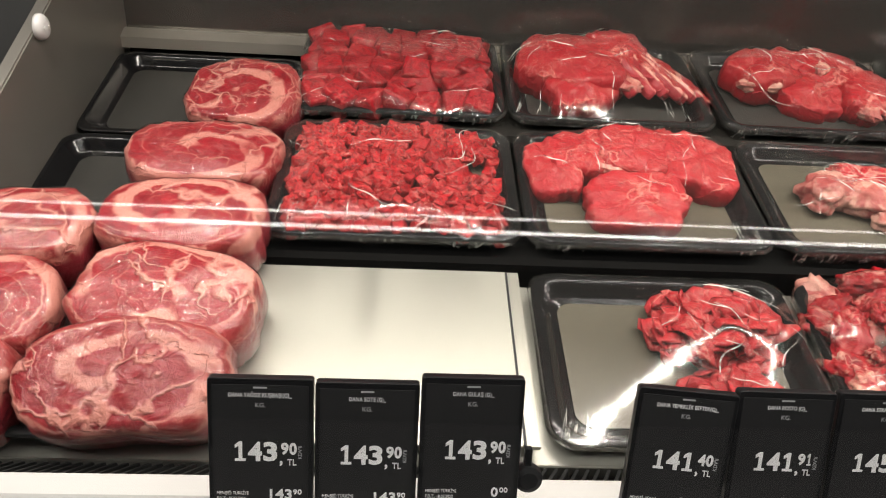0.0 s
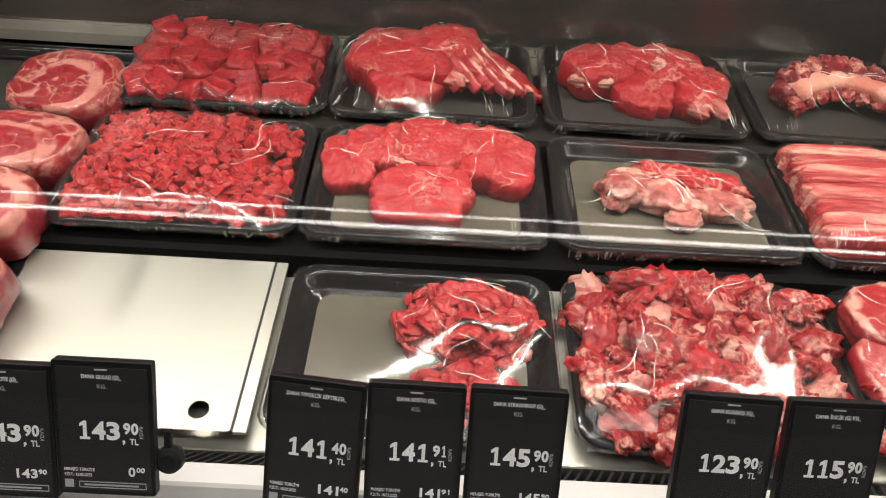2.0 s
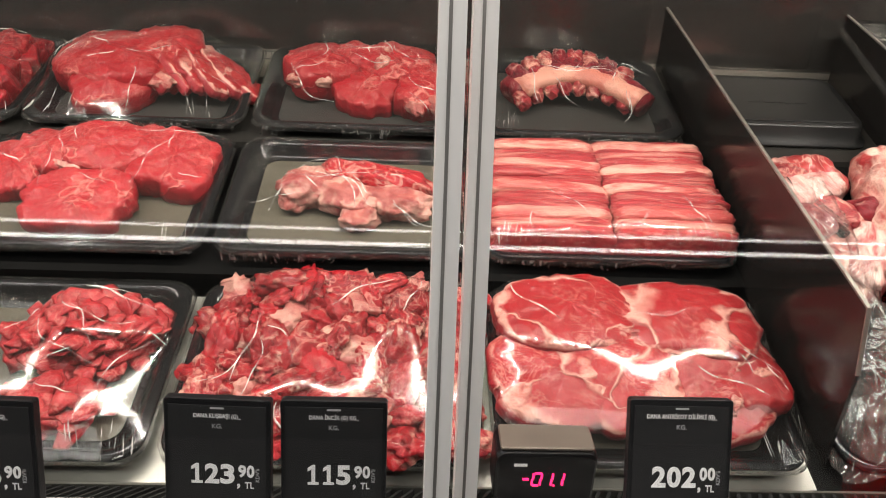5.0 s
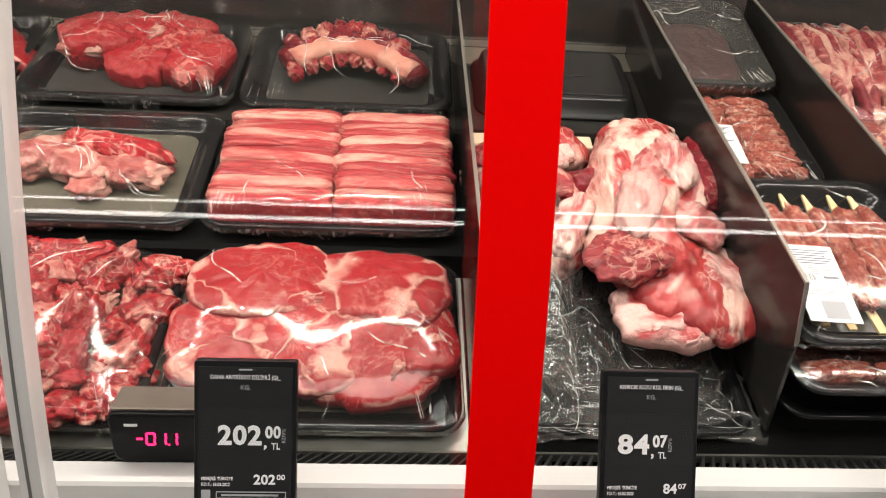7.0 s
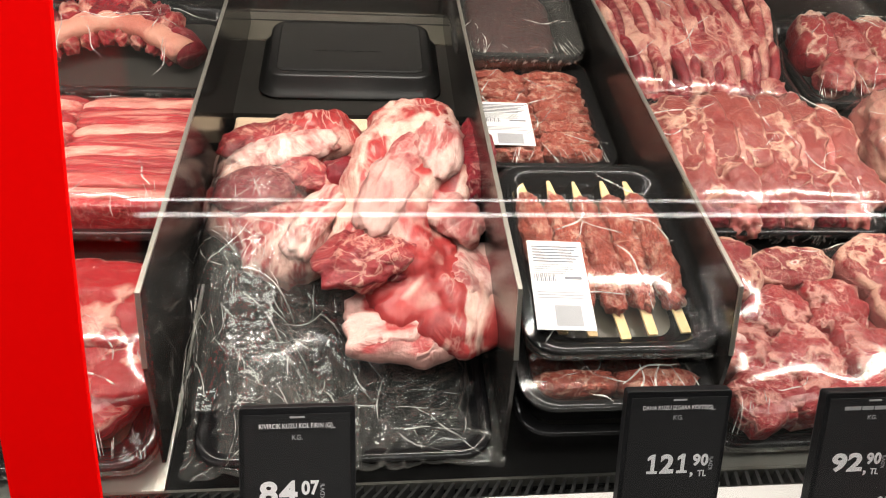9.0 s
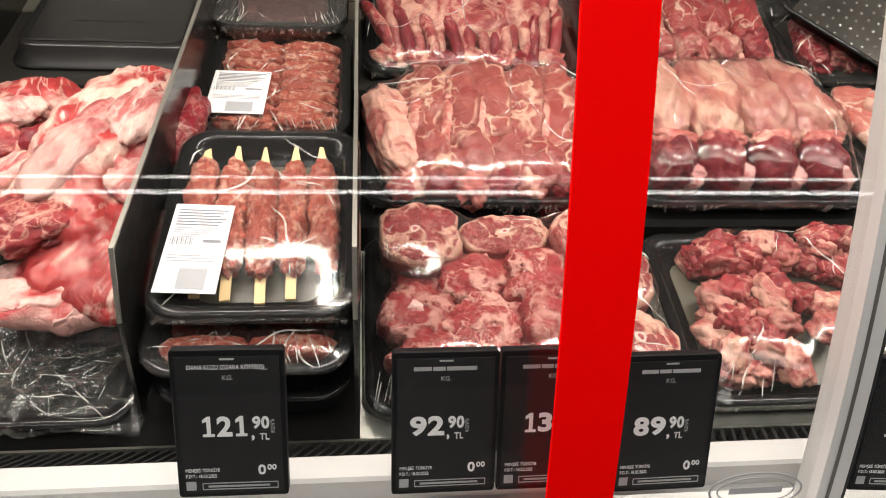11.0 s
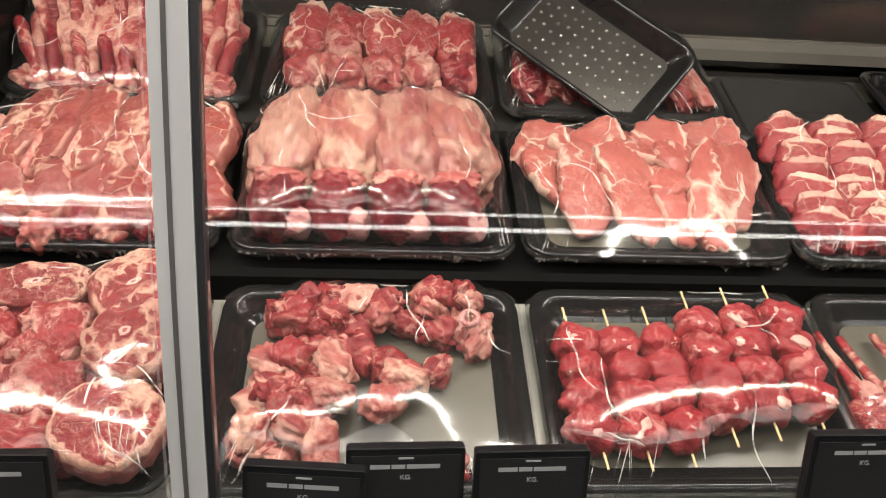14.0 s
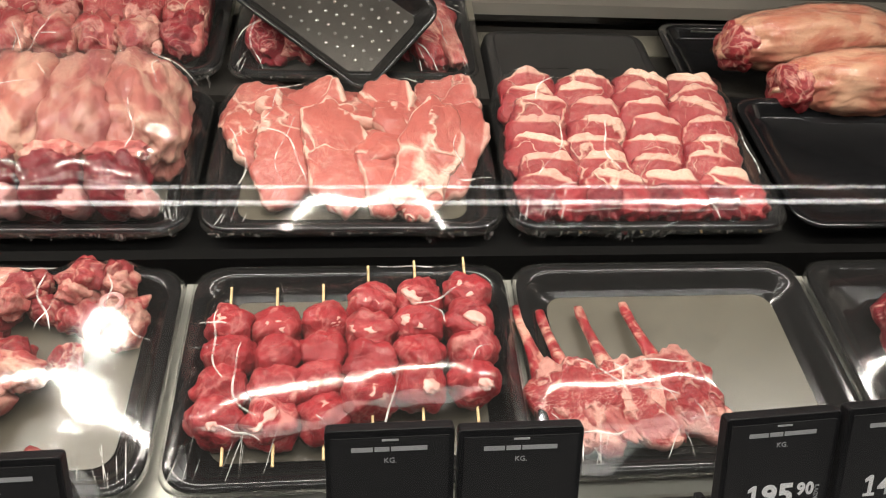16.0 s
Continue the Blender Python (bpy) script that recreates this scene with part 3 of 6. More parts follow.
for x0, x1, drop in ((X0, 0.0075, 0.047), (0.008, 2.716, 0.0), (2.7165, X1, 0.047)):
    tagged(part("trim_back", extrude_x([(1.215, 1.1402 - drop), (1.2655, 1.1556 - drop), (1.2655, 1.1534 - drop), (1.215, 1.1380 - drop)], x0, x1), M_STRIPBACK), "dull steel strip at the back of the shelf", "trim", kind="structure")
# Case canopy, and its lamp housing.
tagged(part("canopy", extrude_x([(0.62, 1.76), (1.34, 1.90), (1.34, 1.98), (0.60, 1.98), (0.60, 1.76)], X0 - 0.05, X1), M_CANOPY), "pale canopy closing the top of the case", "canopy", kind="structure")
# Left end panel with its sloping upper edge.
side = loft([[(x, y, z) for y, z in ((0.50, 0.60), (1.34, 0.60), (1.34, 1.376), (0.80, 1.116), (0.56, 1.00), (0.50, 0.96))] for x in (X0 - 0.018, X0)])
bmesh.ops.bevel(side, geom=side.edges[:], offset=0.002, segments=2, affect="EDGES")
tagged(part("wall_left", side, M_SIDE), "brushed metal end panel with a sloping edge", "wall", kind="structure")
tagged(part("wall_right", box_bm(X1, X1 + 0.02, 0.50, 1.34, 0.60, 1.98), M_SIDE), "metal end panel of the case", "wall", kind="structure")
knob = empty("panel_knob", pose(X0 + 0.001, 1.006, 1.213, 0, 90, 0), "round pale plastic knob on the metal end panel", "knob")
part("knob_disc", loft([[(r * math.cos(a), r * math.sin(a), z) for a in (2 * math.pi * i / 24 for i in range(24))] for r, z in ((0.016, 0), (0.016, 0.005), (0.013, 0.009), (0.006, 0.0105))]), M_WHITE, knob, smooth=True)
for dy in (-0.005, 0.005):
    part("screw", loft([[(0.0022 * math.cos(a), dy + 0.0022 * math.sin(a), z) for a in (2 * math.pi * i / 10 for i in range(10))] for z in (0.009, 0.0118)]), M_ALU, knob)

# Front rail under the glass.
rail = [(0.532, 0.936), (0.532, 0.85), (0.40, 0.85), (0.40, 0.905), (0.470, 0.912), (0.503, 0.915), (0.5035, 0.937), (0.506, 0.940), (0.529, 0.940)]
tagged(part("rail_front", extrude_x(rail, X0 - 0.05, X1), M_WHITE), "white painted front rail of the case", "rail", kind="structure")
tagged(part("wall_front", box_bm(X0 - 0.05, X1, 0.42, 0.50, 0.0, 0.849), M_WHITE), "white lower front of the case", "wall", kind="structure")

# Air grille between the shelf and the rail: slanted slats in a channel.
grille = empty("air_grille", pose(0, 0, 0), "black slatted air return grille along the front rail", "grille", kind="structure")
part("channel", extrude_x([(0.5325, 0.905), (0.5325, 0.89), (0.572, 0.868), (0.572, 0.895)], X0, X1), M_GRILLE, grille)
part("grille_edge", extrude_x([(0.5325, 0.9345), (0.5325, 0.929), (0.5365, 0.926), (0.5365, 0.9325)], X0, X1), M_GRILLE, grille)
part("grille_edge", extrude_x([(0.5675, 0.917), (0.5675, 0.907), (0.5722, 0.904), (0.5722, 0.915)], X0, X1), M_STEEL, grille, "bare metal inner edge")
slat = loft([[(x, y, z) for x, y, z in ((-0.0075 + dx, 0.5365, 0.931), (0.0075 + dx, 0.5675, 0.915), (0.0075 + dx, 0.5675, 0.898), (-0.0075 + dx, 0.5365, 0.914))] for dx in (-0.0016, 0.0016)])
slat_mesh = bpy.data.meshes.new("slat")
slat.to_mesh(slat_mesh)
slat.free()
slat_mesh.materials.append(M_GRILLE)
SLATS = int((X1 - X0) / 0.0102)
far = bmesh.new()
for i in range(SLATS):
    x = X0 + 0.008 + i * 0.0102
    if 0.05 < x < 3.05:
        part("slat", slat_mesh, None, grille, at=pose(x, 0, 0))
    else:
        far.from_mesh(slat_mesh)
        far.verts.ensure_lookup_table()
        for v in far.verts[-8:]:
            v.co.x += x
part("far_slats", far, M_GRILLE, grille)["kind"] = "stuff"


def bent_bar(x0, x1, front, back, z0=0.905, z1=1.62, n=24, skew=0.0):
    """An upright bar that follows the bow of the glass, from front to back of it in metres."""
    loops = []
    for i in range(n + 1):
        z = z0 + (z1 - z0) * i / n
        y = glass_y(z)
        s = skew * (z - z0)
        loops.append([(x0 + s, y + front, z), (x1 + s, y + front, z), (x1 + s, y + back, z), (x0 + s, y + back, z)])
    return loft(loops)


def pane(name, x0, x1, off, label):
    bm = bent_bar(x0, x1, off - 0.003, off + 0.003, n=40)
    for e in bm.edges:
        a, b = e.verts
        e.smooth = abs(a.co.z - b.co.z) < 0.001 and abs(a.co.x - b.co.x) > 0.1 and 0.91 < a.co.z < 1.61
    ob = part(name, bm, M_GLASS, smooth=False)
    for p in ob.data.polygons:
        p.use_smooth = abs(p.normal.x) < 0.5
    ob.visible_shadow = False
    return tagged(ob, label, "glass pane", "front glass panes", kind="structure")


pane("window_1", X0, 0.904, 0.0, "clear bowed front glass pane")
pane("window_2", 0.905, 2.112, 0.0, "clear bowed front glass pane with red edge strips")
pane("window_3", 2.143, X1, 0.0, "clear bowed front glass pane")


def post(x0, x1, front, back):
    p = empty("glass_post", pose(0, 0, 0), "brushed aluminium upright holding the bowed front glass", "post", "glass posts", "structure")
    part("profile", bent_bar(x0, x1, front, back), M_ALU, p)
    part("groove", bent_bar(x0 + 0.35 * (x1 - x0), x0 + 0.48 * (x1 - x0), front - 0.0008, front + 0.004), M_GROOVE, p)
    return p


post(0.884, 0.901, -0.036, -0.010)
post(0.907, 0.9235, -0.006, 0.014)
post(2.117, 2.138, -0.008, 0.018)
tagged(part("gasket", bent_bar(2.1385, 2.1425, -0.006, 0.006), M_GASKET), "black seal between glass post and pane", "gasket", kind="structure")
for x, off in ((1.2435, -0.057), (1.889, -0.038)):
    tagged(part("red_strip", bent_bar(x, x + 0.048, off, off + 0.004), M_RED), "bright red upright strip in front of the glass", "strip", "red strips", kind="structure")

# Dividers between the bays.
for x in (1.268, 1.5655, 1.754):
    d = loft([[(xx, y, z) for y, z in ((0.585, 0.935), (0.585, 1.04), (0.600, 1.10), (1.26, 1.262), (1.26, 1.14))] for xx in (x, x + 0.0035)])
    ob = tagged(part("bay_divider", d, M_DIV), "thin dark glossy divider plate between the bays", "divider", "bay dividers")
    part("edge_strip", loft([[(xx, y, z) for y, z in ((0.584, 1.04), (0.599, 1.1015), (1.26, 1.2640), (1.26, 1.2622), (0.600, 1.0997), (0.5852, 1.04))] for xx in (x - 0.0002, x + 0.0037)]), M_LEDGE, ob, "pale worn upper edge")

# ---- the store round the case ----
tagged(part("floor", box_bm(-7, 10, -7, 1.4, -0.05, 0.0), M_TILE), "dark tiled store floor", "floor", kind="structure")
tagged(part("ceiling", box_bm(-7, 10, -7, 1.5, 3.05, 3.10), M_CEIL), "dark store ceiling", "ceiling", kind="structure")
tagged(part("wall_store_back", box_bm(-7, 10, 1.40, 1.5, 0, 3.05), M_WALL), "store wall behind the case", "wall", kind="structure")
tagged(part("wall_store_front", box_bm(-7, 10, -7.1, -7.0, 0, 3.05), M_WALL), "store wall across the aisle", "wall", kind="structure")
tagged(part("wall_store_left", box_bm(-7.1, -7, -7, 1.4, 0, 3.05), M_WALL), "plain store side wall", "wall", kind="structure")
tagged(part("wall_store_right", box_bm(10, 10.1, -7, 1.4, 0, 3.05), M_WALL), "plain store side wall", "wall", kind="structure")
# Lit cooler shelf across the aisle, mirrored in the glass as two thin lines.
cooler = empty("cooler_shelf", pose(1.4, -2.70, 0), "dark cooler shelf with two long lamp tubes across the aisle", "cooler")
part("cooler_body", box_bm(-6, 6, -0.5, -0.05, 0.0, 1.9, 0.01), M_GASKET, cooler)
part("lamp_tube", box_bm(-6, 6, -0.045, -0.02, 1.690, 1.700), M_TUBE, cooler)
part("lamp_tube", box_bm(-6, 6, -0.045, -0.02, 1.574, 1.597), M_TUBE, cooler)

# ---- trays, film and meat ----
TW, TD, TH = 0.303, 0.226, 0.024
ROWS_AT = {"front": (0.580, 0.934), "middle": (0.812, 1.034), "back": (1.048, 1.113)}
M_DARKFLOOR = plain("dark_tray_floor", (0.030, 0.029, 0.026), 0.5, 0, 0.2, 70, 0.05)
M_RIBFAT = meat("rib_fat_meat", (0.54, 0.10, 0.09), (0.36, 0.04, 0.04), (0.80, 0.42, 0.33), 0.46, 0.60, 20, 0.8, (0.3, 1, 2.2), 0.6, 30)
M_STRIP = meat("beef_strip_meat", (0.48, 0.032, 0.038), (0.26, 0.010, 0.014), (0.76, 0.32, 0.26), 0.64, 0.74, 34, 1.2, (1, 1, 1), 0.4, 40)
M_GATHER, _t, _b = mat("gathered_film")
_b.inputs["Base Color"].default_value = (0.85, 0.83, 0.78, 1)
_b.inputs["Roughness"].default_value = 0.18
_c = _t.nodes.new("ShaderNodeBsdfTransparent")
_m = _t.nodes.new("ShaderNodeMixShader")
_t.links.new(ramp(_t, noise_of(_t, coords(_t, (1, 0.3, 0.35)), 170, 4, 0.6, 1.0), (0.48, (0.02,) * 3), (0.70, (0.62,) * 3)), _m.inputs[0])
_t.links.new(_c.outputs[0], _m.inputs[1])
_t.links.new(_b.outputs[0], _m.inputs[2])
_t.links.new(_m.outputs[0], _t.nodes["Material Output"].inputs["Surface"])
TILT_M = pose(0, 0, 0, SLOPE, 0, 0)
rnd = random.Random(5)


def spot(x, row, d=TD, h=TH, spin=0.0):
    """The pose of a tray whose rim's front edge lies on the row's front line."""
    y, z = ROWS_AT[row]
    o = Vector((x, y, z)) - TILT_M.to_3x3() @ Vector((0, -d / 2, h))
    return Matrix.Translation(o) @ TILT_M @ pose(0, 0, 0, 0, 0, spin)


def tray_meshes(w, d, h, r=0.028):
    k = ("tray", w, d, h)
    if k not in MESHES:
        shell = loft([rounded(w * 0.86, d * 0.84, r * 0.8, 0.0), rounded(w * 0.9, d * 0.88, r * 0.9, 0.003), rounded(w - 0.014, d - 0.014, r, h - 0.005), rounded(w, d, r, h - 0.0045),
                      rounded(w, d, r, h - 0.0015), rounded(w - 0.004, d - 0.004, r, h), rounded(w - 0.018, d - 0.018, r * 0.9, h - 0.0005), rounded(w - 0.024, d - 0.024, r * 0.9, h - 0.003),
                      rounded(w - 0.042, d - 0.040, r * 0.8, 0.010), rounded(w - 0.047, d - 0.045, r * 0.75, 0.0075), rounded(w - 0.058, d - 0.056, r * 0.7, 0.0072), rounded(w - 0.060, d - 0.058, r * 0.65, 0.0062)])
        a = bpy.data.meshes.new("tray_shell")
        shell.to_mesh(a)
        shell.free()
        a.shade_smooth()
        a.materials.append(M_BLACK)
        b = bpy.data.meshes.new("tray_floor")
        fl = loft([rounded(w - 0.062, d - 0.060, r * 0.65, 0.0058), rounded(w - 0.062, d - 0.060, r * 0.65, 0.0070)])
        fl.to_mesh(b)
        fl.free()
        b.materials.append(M_FLOOR)
        MESHES[k] = (a, b)
    return MESHES[k]


def tray(parent, w=TW, d=TD, h=TH, floor=True, dark=False):
    a, b = tray_meshes(w, d, h)
    part("tray_shell", a, None, parent)
    if not floor:
        return
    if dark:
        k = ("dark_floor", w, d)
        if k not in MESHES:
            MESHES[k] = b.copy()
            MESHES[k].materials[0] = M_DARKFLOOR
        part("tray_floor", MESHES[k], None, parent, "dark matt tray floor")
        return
    part("tray_floor", b, None, parent, "greyish matt tray floor")


def put(parent, name, me, x, y, z, rx=0, ry=0, rz=0, scale=1.0, material=None):
    """A piece of meat as a part of its pack."""
    return part(name, me, material, parent, at=pose(x, y, z, rx, ry, rz) @ Matrix.Scale(scale, 4))


def ribbon(bm, pts, half):
    """A thin raised fold along pts, tapering to its ends."""
    rows = []
    last = len(pts) - 1
    for k, p in enumerate(pts):
        t = (pts[min(k + 1, last)] - pts[max(k - 1, 0)]).normalized()
        s = Vector((t.y, -t.x, 0)).normalized()
        w = half * math.sin(math.pi * (0.06 + 0.88 * k / last)) ** 0.6
        rows.append([bm.verts.new(p + s * w * a + Vector((0, 0, w * b))) for a, b in ((-1, 0.0), (-0.6, 0.55), (0, 0.8), (0.6, 0.55), (1, 0.0))])
    for a, b in zip(rows, rows[1:]):
        for i in range(4):
            bm.faces.new((a[i], a[i + 1], b[i + 1], b[i]))


def folds(parent, w, d, h, hmap, low, xs, ys, count, seed):
    """Lamp glints on the film, coloured into long thin folds from the highest lumps outwards, and fans of pleats at the
    front corners.
    """
    rr = random.Random(seed + 700)
    ny, nx = hmap.shape

    def top(x, y):
        u = min(max((x - xs[0]) / (xs[1] - xs[0]), 0), nx - 1.001)
        v = min(max((y - ys[0]) / (ys[1] - ys[0]), 0), ny - 1.001)
        i, j = int(u), int(v)
        a, b = u - i, v - j
        return (hmap[j, i] * (1 - a) + hmap[j, i + 1] * a) * (1 - b) + (hmap[j + 1, i] * (1 - a) + hmap[j + 1, i + 1] * a) * b + 0.0006

    bm = bmesh.new()
    touch = np.argwhere((hmap - low < 0.0008) & (low > h + 0.004))
    for k in range(count):
        if len(touch):
            j, i = touch[rr.randrange(len(touch))]
            x, y = xs[i], ys[j]
        else:
            x, y = rr.uniform(-0.4, 0.4) * w, rr.uniform(-0.4, 0.4) * d
        a = rr.choice((0.0, math.pi, -0.5, math.pi + 0.5, -1.3, -1.8)) + rr.uniform(-0.45, 0.45)
        ln, curl = rr.uniform(0.025, 0.11), rr.uniform(-1.5, 1.5)
        pts = []
        for q in range(15):
            f = q / 14
            pts.append((x, y))
            aa = a + curl * f + 0.25 * math.sin(f * 9 + k)
            x, y = x + ln / 14 * math.cos(aa), y + ln / 14 * math.sin(aa)
        pts = [Vector((px, py, top(px, py))) for px, py in pts if abs(px) < w / 2 - 0.004 and abs(py) < d / 2 - 0.004]
        if len(pts) > 4:
            ribbon(bm, pts, rr.uniform(0.0005, 0.0012))
    for sx in (-1, 1):
        if rr.random() < 0.35:
            continue
        spread = rr.uniform(0.03, 0.09)
        for k in range(rr.randrange(5, 12)):
            x0 = sx * (w / 2 - 0.006 - rr.uniform(0.0, spread))
            y0 = -d / 2 + 0.004 + rr.uniform(0.0, 0.006)
            ln, lean = rr.uniform(0.012, 0.038), -sx * rr.uniform(0.05, 0.5)
            pts = [Vector((x0 + lean * ln * q / 6, y0 + ln * q / 6, 0)) for q in range(7)]
            for p in pts:
                p.z = top(p.x, p.y)
            ribbon(bm, pts, rr.uniform(0.0003, 0.0006))
    ob = part("film_folds", bm, M_GLINT, parent, "thin folds in the film, their glints put in as pale colour", smooth=True)
    ob["kind"] = "stuff"
    ob.visible_shadow = False


def gathered(parent, w, d, h, seed):
    """Crinkled surplus film hanging in pleats under the front rim."""
    off = Vector((seed * 1.7, 0, seed * 0.9))
    n, bm, rows = 150, bmesh.new(), []
    for i in range(n + 1):
        x = -w * 0.47 + w * 0.94 * i / n
        drop = 0.006 + 0.028 * max(0.0, 0.25 + noise.noise(Vector((x * 14, 0, 0)) + off))
        col = []
        for k in range(6):
            f = k / 5
            pl = noise.noise(Vector((x * 190, f * 2.0, 0)) + off) + 0.6 * noise.noise(Vector((x * 90, f * 4.0, 2)) + off)
            col.append(bm.verts.new((x + 0.002 * f * noise.noise(Vector((x * 60, f * 3, 7)) + off), -d / 2 - 0.0005 + 0.010 * f * f + 0.005 * pl * (0.15 + f), h - 0.004 - drop * f - 0.004 * f * abs(pl))))
        rows.append(col)
    for a, b in zip(rows, rows[1:]):
        for k in range(5):
            bm.faces.new((a[k], a[k + 1], b[k + 1], b[k]))
    ob = part("film_gather", bm, M_GATHER, parent, "crinkled surplus film under the front rim", smooth=True)
    ob.visible_shadow = False


def film_over(parent, w=TW, d=TD, h=TH, nx=60, ny=46, pull=200, material=None, folded=11, skirt=True, seed=0):
    """Cling film stretched from the rim over whatever lies in the tray, with a gathered skirt under the rim."""
    hmap = np.full((ny, nx), h + 0.0008)
    xs, ys = np.linspace(-w / 2 - 0.0015, w / 2 + 0.0015, nx), np.linspace(-d / 2 - 0.0015, d / 2 + 0.0015, ny)
    dx, dy = xs[1] - xs[0], ys[1] - ys[0]
    low = np.full((ny, nx), -1.0)
    for ob in parent.children:
        if ob.name.startswith("tray_"):
            continue
        m = np.array(ob.matrix_basis)
        n = len(ob.data.vertices)
        co = np.empty(n * 3)
        ob.data.vertices.foreach_get("co", co)
        co = co.reshape(-1, 3) @ m[:3, :3].T + m[:3, 3]
        gx = np.clip(np.rint((co[:, 0] - xs[0]) / dx).astype(int), 0, nx - 1)
        gy = np.clip(np.rint((co[:, 1] - ys[0]) / dy).astype(int), 0, ny - 1)
        np.maximum.at(low, (gy, gx), co[:, 2] + 0.0012)
    for _ in range(2):
        wide = low.copy()
        wide[1:-1, 1:-1] = np.maximum.reduce([low[1:-1, 1:-1], low[:-2, 1:-1], low[2:, 1:-1], low[1:-1, :-2], low[1:-1, 2:]])
        low = wide
    soft = np.maximum(low, h)
    for _ in range(3):
        soft[1:-1, 1:-1] = (soft[1:-1, :-2] + soft[1:-1, 2:] + soft[:-2, 1:-1] + soft[2:, 1:-1] + 4 * soft[1:-1, 1:-1]) / 8
    low = np.where(low > 0, soft, low)
    edge = np.zeros_like(low, bool)
    edge[0], edge[-1], edge[:, 0], edge[:, -1] = True, True, True, True
    hmap = np.maximum(hmap, low)
    hmap[edge] = h + 0.0008
    jj, ii = np.mgrid[0:ny, 0:nx]
    for k in range(pull * 2):
        a = hmap.copy()
        a[1:-1, 1:-1] = (hmap[1:-1, :-2] + hmap[1:-1, 2:] + hmap[:-2, 1:-1] + hmap[2:, 1:-1]) / 4
        a = np.maximum(hmap + 1.75 * (a - hmap), low)
        swap = ((ii + jj) % 2 == k % 2) & ~edge
        hmap[swap] = a[swap]
    for _ in range(24):
        soft = hmap.copy()
        soft[1:-1, 1:-1] = (hmap[1:-1, :-2] + hmap[1:-1, 2:] + hmap[:-2, 1:-1] + hmap[2:, 1:-1] + 2 * hmap[1:-1, 1:-1]) / 6
        hmap = np.where(edge, hmap, np.maximum(soft, low - 0.0022))
    bm = bmesh.new()
    off = Vector((seed * 2.3, seed * 4.1, 0))
    r = 0.026
    grid = []
    for j in range(ny):
        row = []
        for i in range(nx):
            x, y = xs[i], ys[j]
            ex, ey = abs(x) - (w / 2 - r), abs(y) - (d / 2 - r)
            if ex > 0 and ey > 0 and math.hypot(ex, ey) > r:
                k = r / math.hypot(ex, ey)
                x, y = math.copysign(w / 2 - r + ex * k, x), math.copysign(d / 2 - r + ey * k, y)
            z = hmap[j, i]
            if not edge[j, i]:
                q = Vector((x, y, 0))
                fade = min(1.0, (w / 2 - abs(x)) / 0.03, (d / 2 - abs(y)) / 0.03)
                z += fade * 0.0007 * noise.noise(q * 13 + off)
            row.append(bm.verts.new((x, y, z)))
        grid.append(row)
    for j in range(ny - 1):
        for i in range(nx - 1):
            bm.faces.new((grid[j][i], grid[j][i + 1], grid[j + 1][i + 1], grid[j + 1][i]))
    ob = part("film", bm, material or M_FILM, parent, "clear stretched cling film", smooth=True)
    ob.visible_shadow = False
    if folded:
        folds(parent, w, d, h, hmap, low, xs, ys, folded, seed)
    if skirt:
        gathered(parent, w, d, h, seed)
        loops = []
        for k, (grow, z) in enumerate(((0.003, h), (0.006, h - 0.006), (-0.004, h - 0.014), (-0.03, 0.001))):
            lp = []
            for p in rounded(w + grow, d + grow, 0.028, z, 14):
                q = Vector(p)
                n = noise.noise(q * 70 + off + Vector((0, 0, k * 3)))
                lp.append(q + Vector((q.x, q.y, 0)).normalized() * n * (0.0012 + 0.003 * k) + Vector((0, 0, n * 0.004 * (k > 0))))
            loops.append(lp)
        sk = part("film_skirt", loft(loops, False, False), M_FILMC, parent, "gathered film under the rim", smooth=True)
        sk.visible_shadow = False
    return ob


def pack(x, row, label, category="meat tray", w=TW, d=TD, h=TH, spin=0.0, floor=True):
    p = empty("meat_tray", spot(x, row, d, h, spin), label, category, "trays in the case")
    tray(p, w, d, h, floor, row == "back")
    return p


def jitter(a):
    return rnd.uniform(-a, a)


C = [0.165, 0.476, 0.793, 1.108]  # centres of the four beef columns
L = [1.915, 2.232, 2.548, 2.862]  # centres of the four lamb columns
F0 = 0.0075                         # height of a tray's floor

# Back row, beef: cubes.
p = pack(C[0], "back", "black tray of wrapped dark-red beef cubes")
for j in range(5):
    for i in range(7):
        me = chunk("beef_cube", 0.0205, 0.0195, 0.0170, (i * 3 + j) % 8, 0.20, M_CUBE)
        put(p, "beef_cube", me, -0.120 + i * 0.0392 + jitter(0.005), -0.086 + j * 0.040 + jitter(0.004), 0.020 + 0.005 * (j > 0) + jitter(0.004), jitter(20), jitter(20), jitter(40))
for j in range(3):
    for i in range(6):
        me = chunk("beef_cube", 0.0205, 0.0195, 0.0170, (i * 3 + j) % 8, 0.20, M_CUBE)
        put(p, "beef_cube", me, -0.10 + i * 0.040 + jitter(0.005), -0.026 + j * 0.036 + jitter(0.004), 0.035 + jitter(0.004), jitter(14), jitter(14), jitter(30))
film_over(p, seed=1)

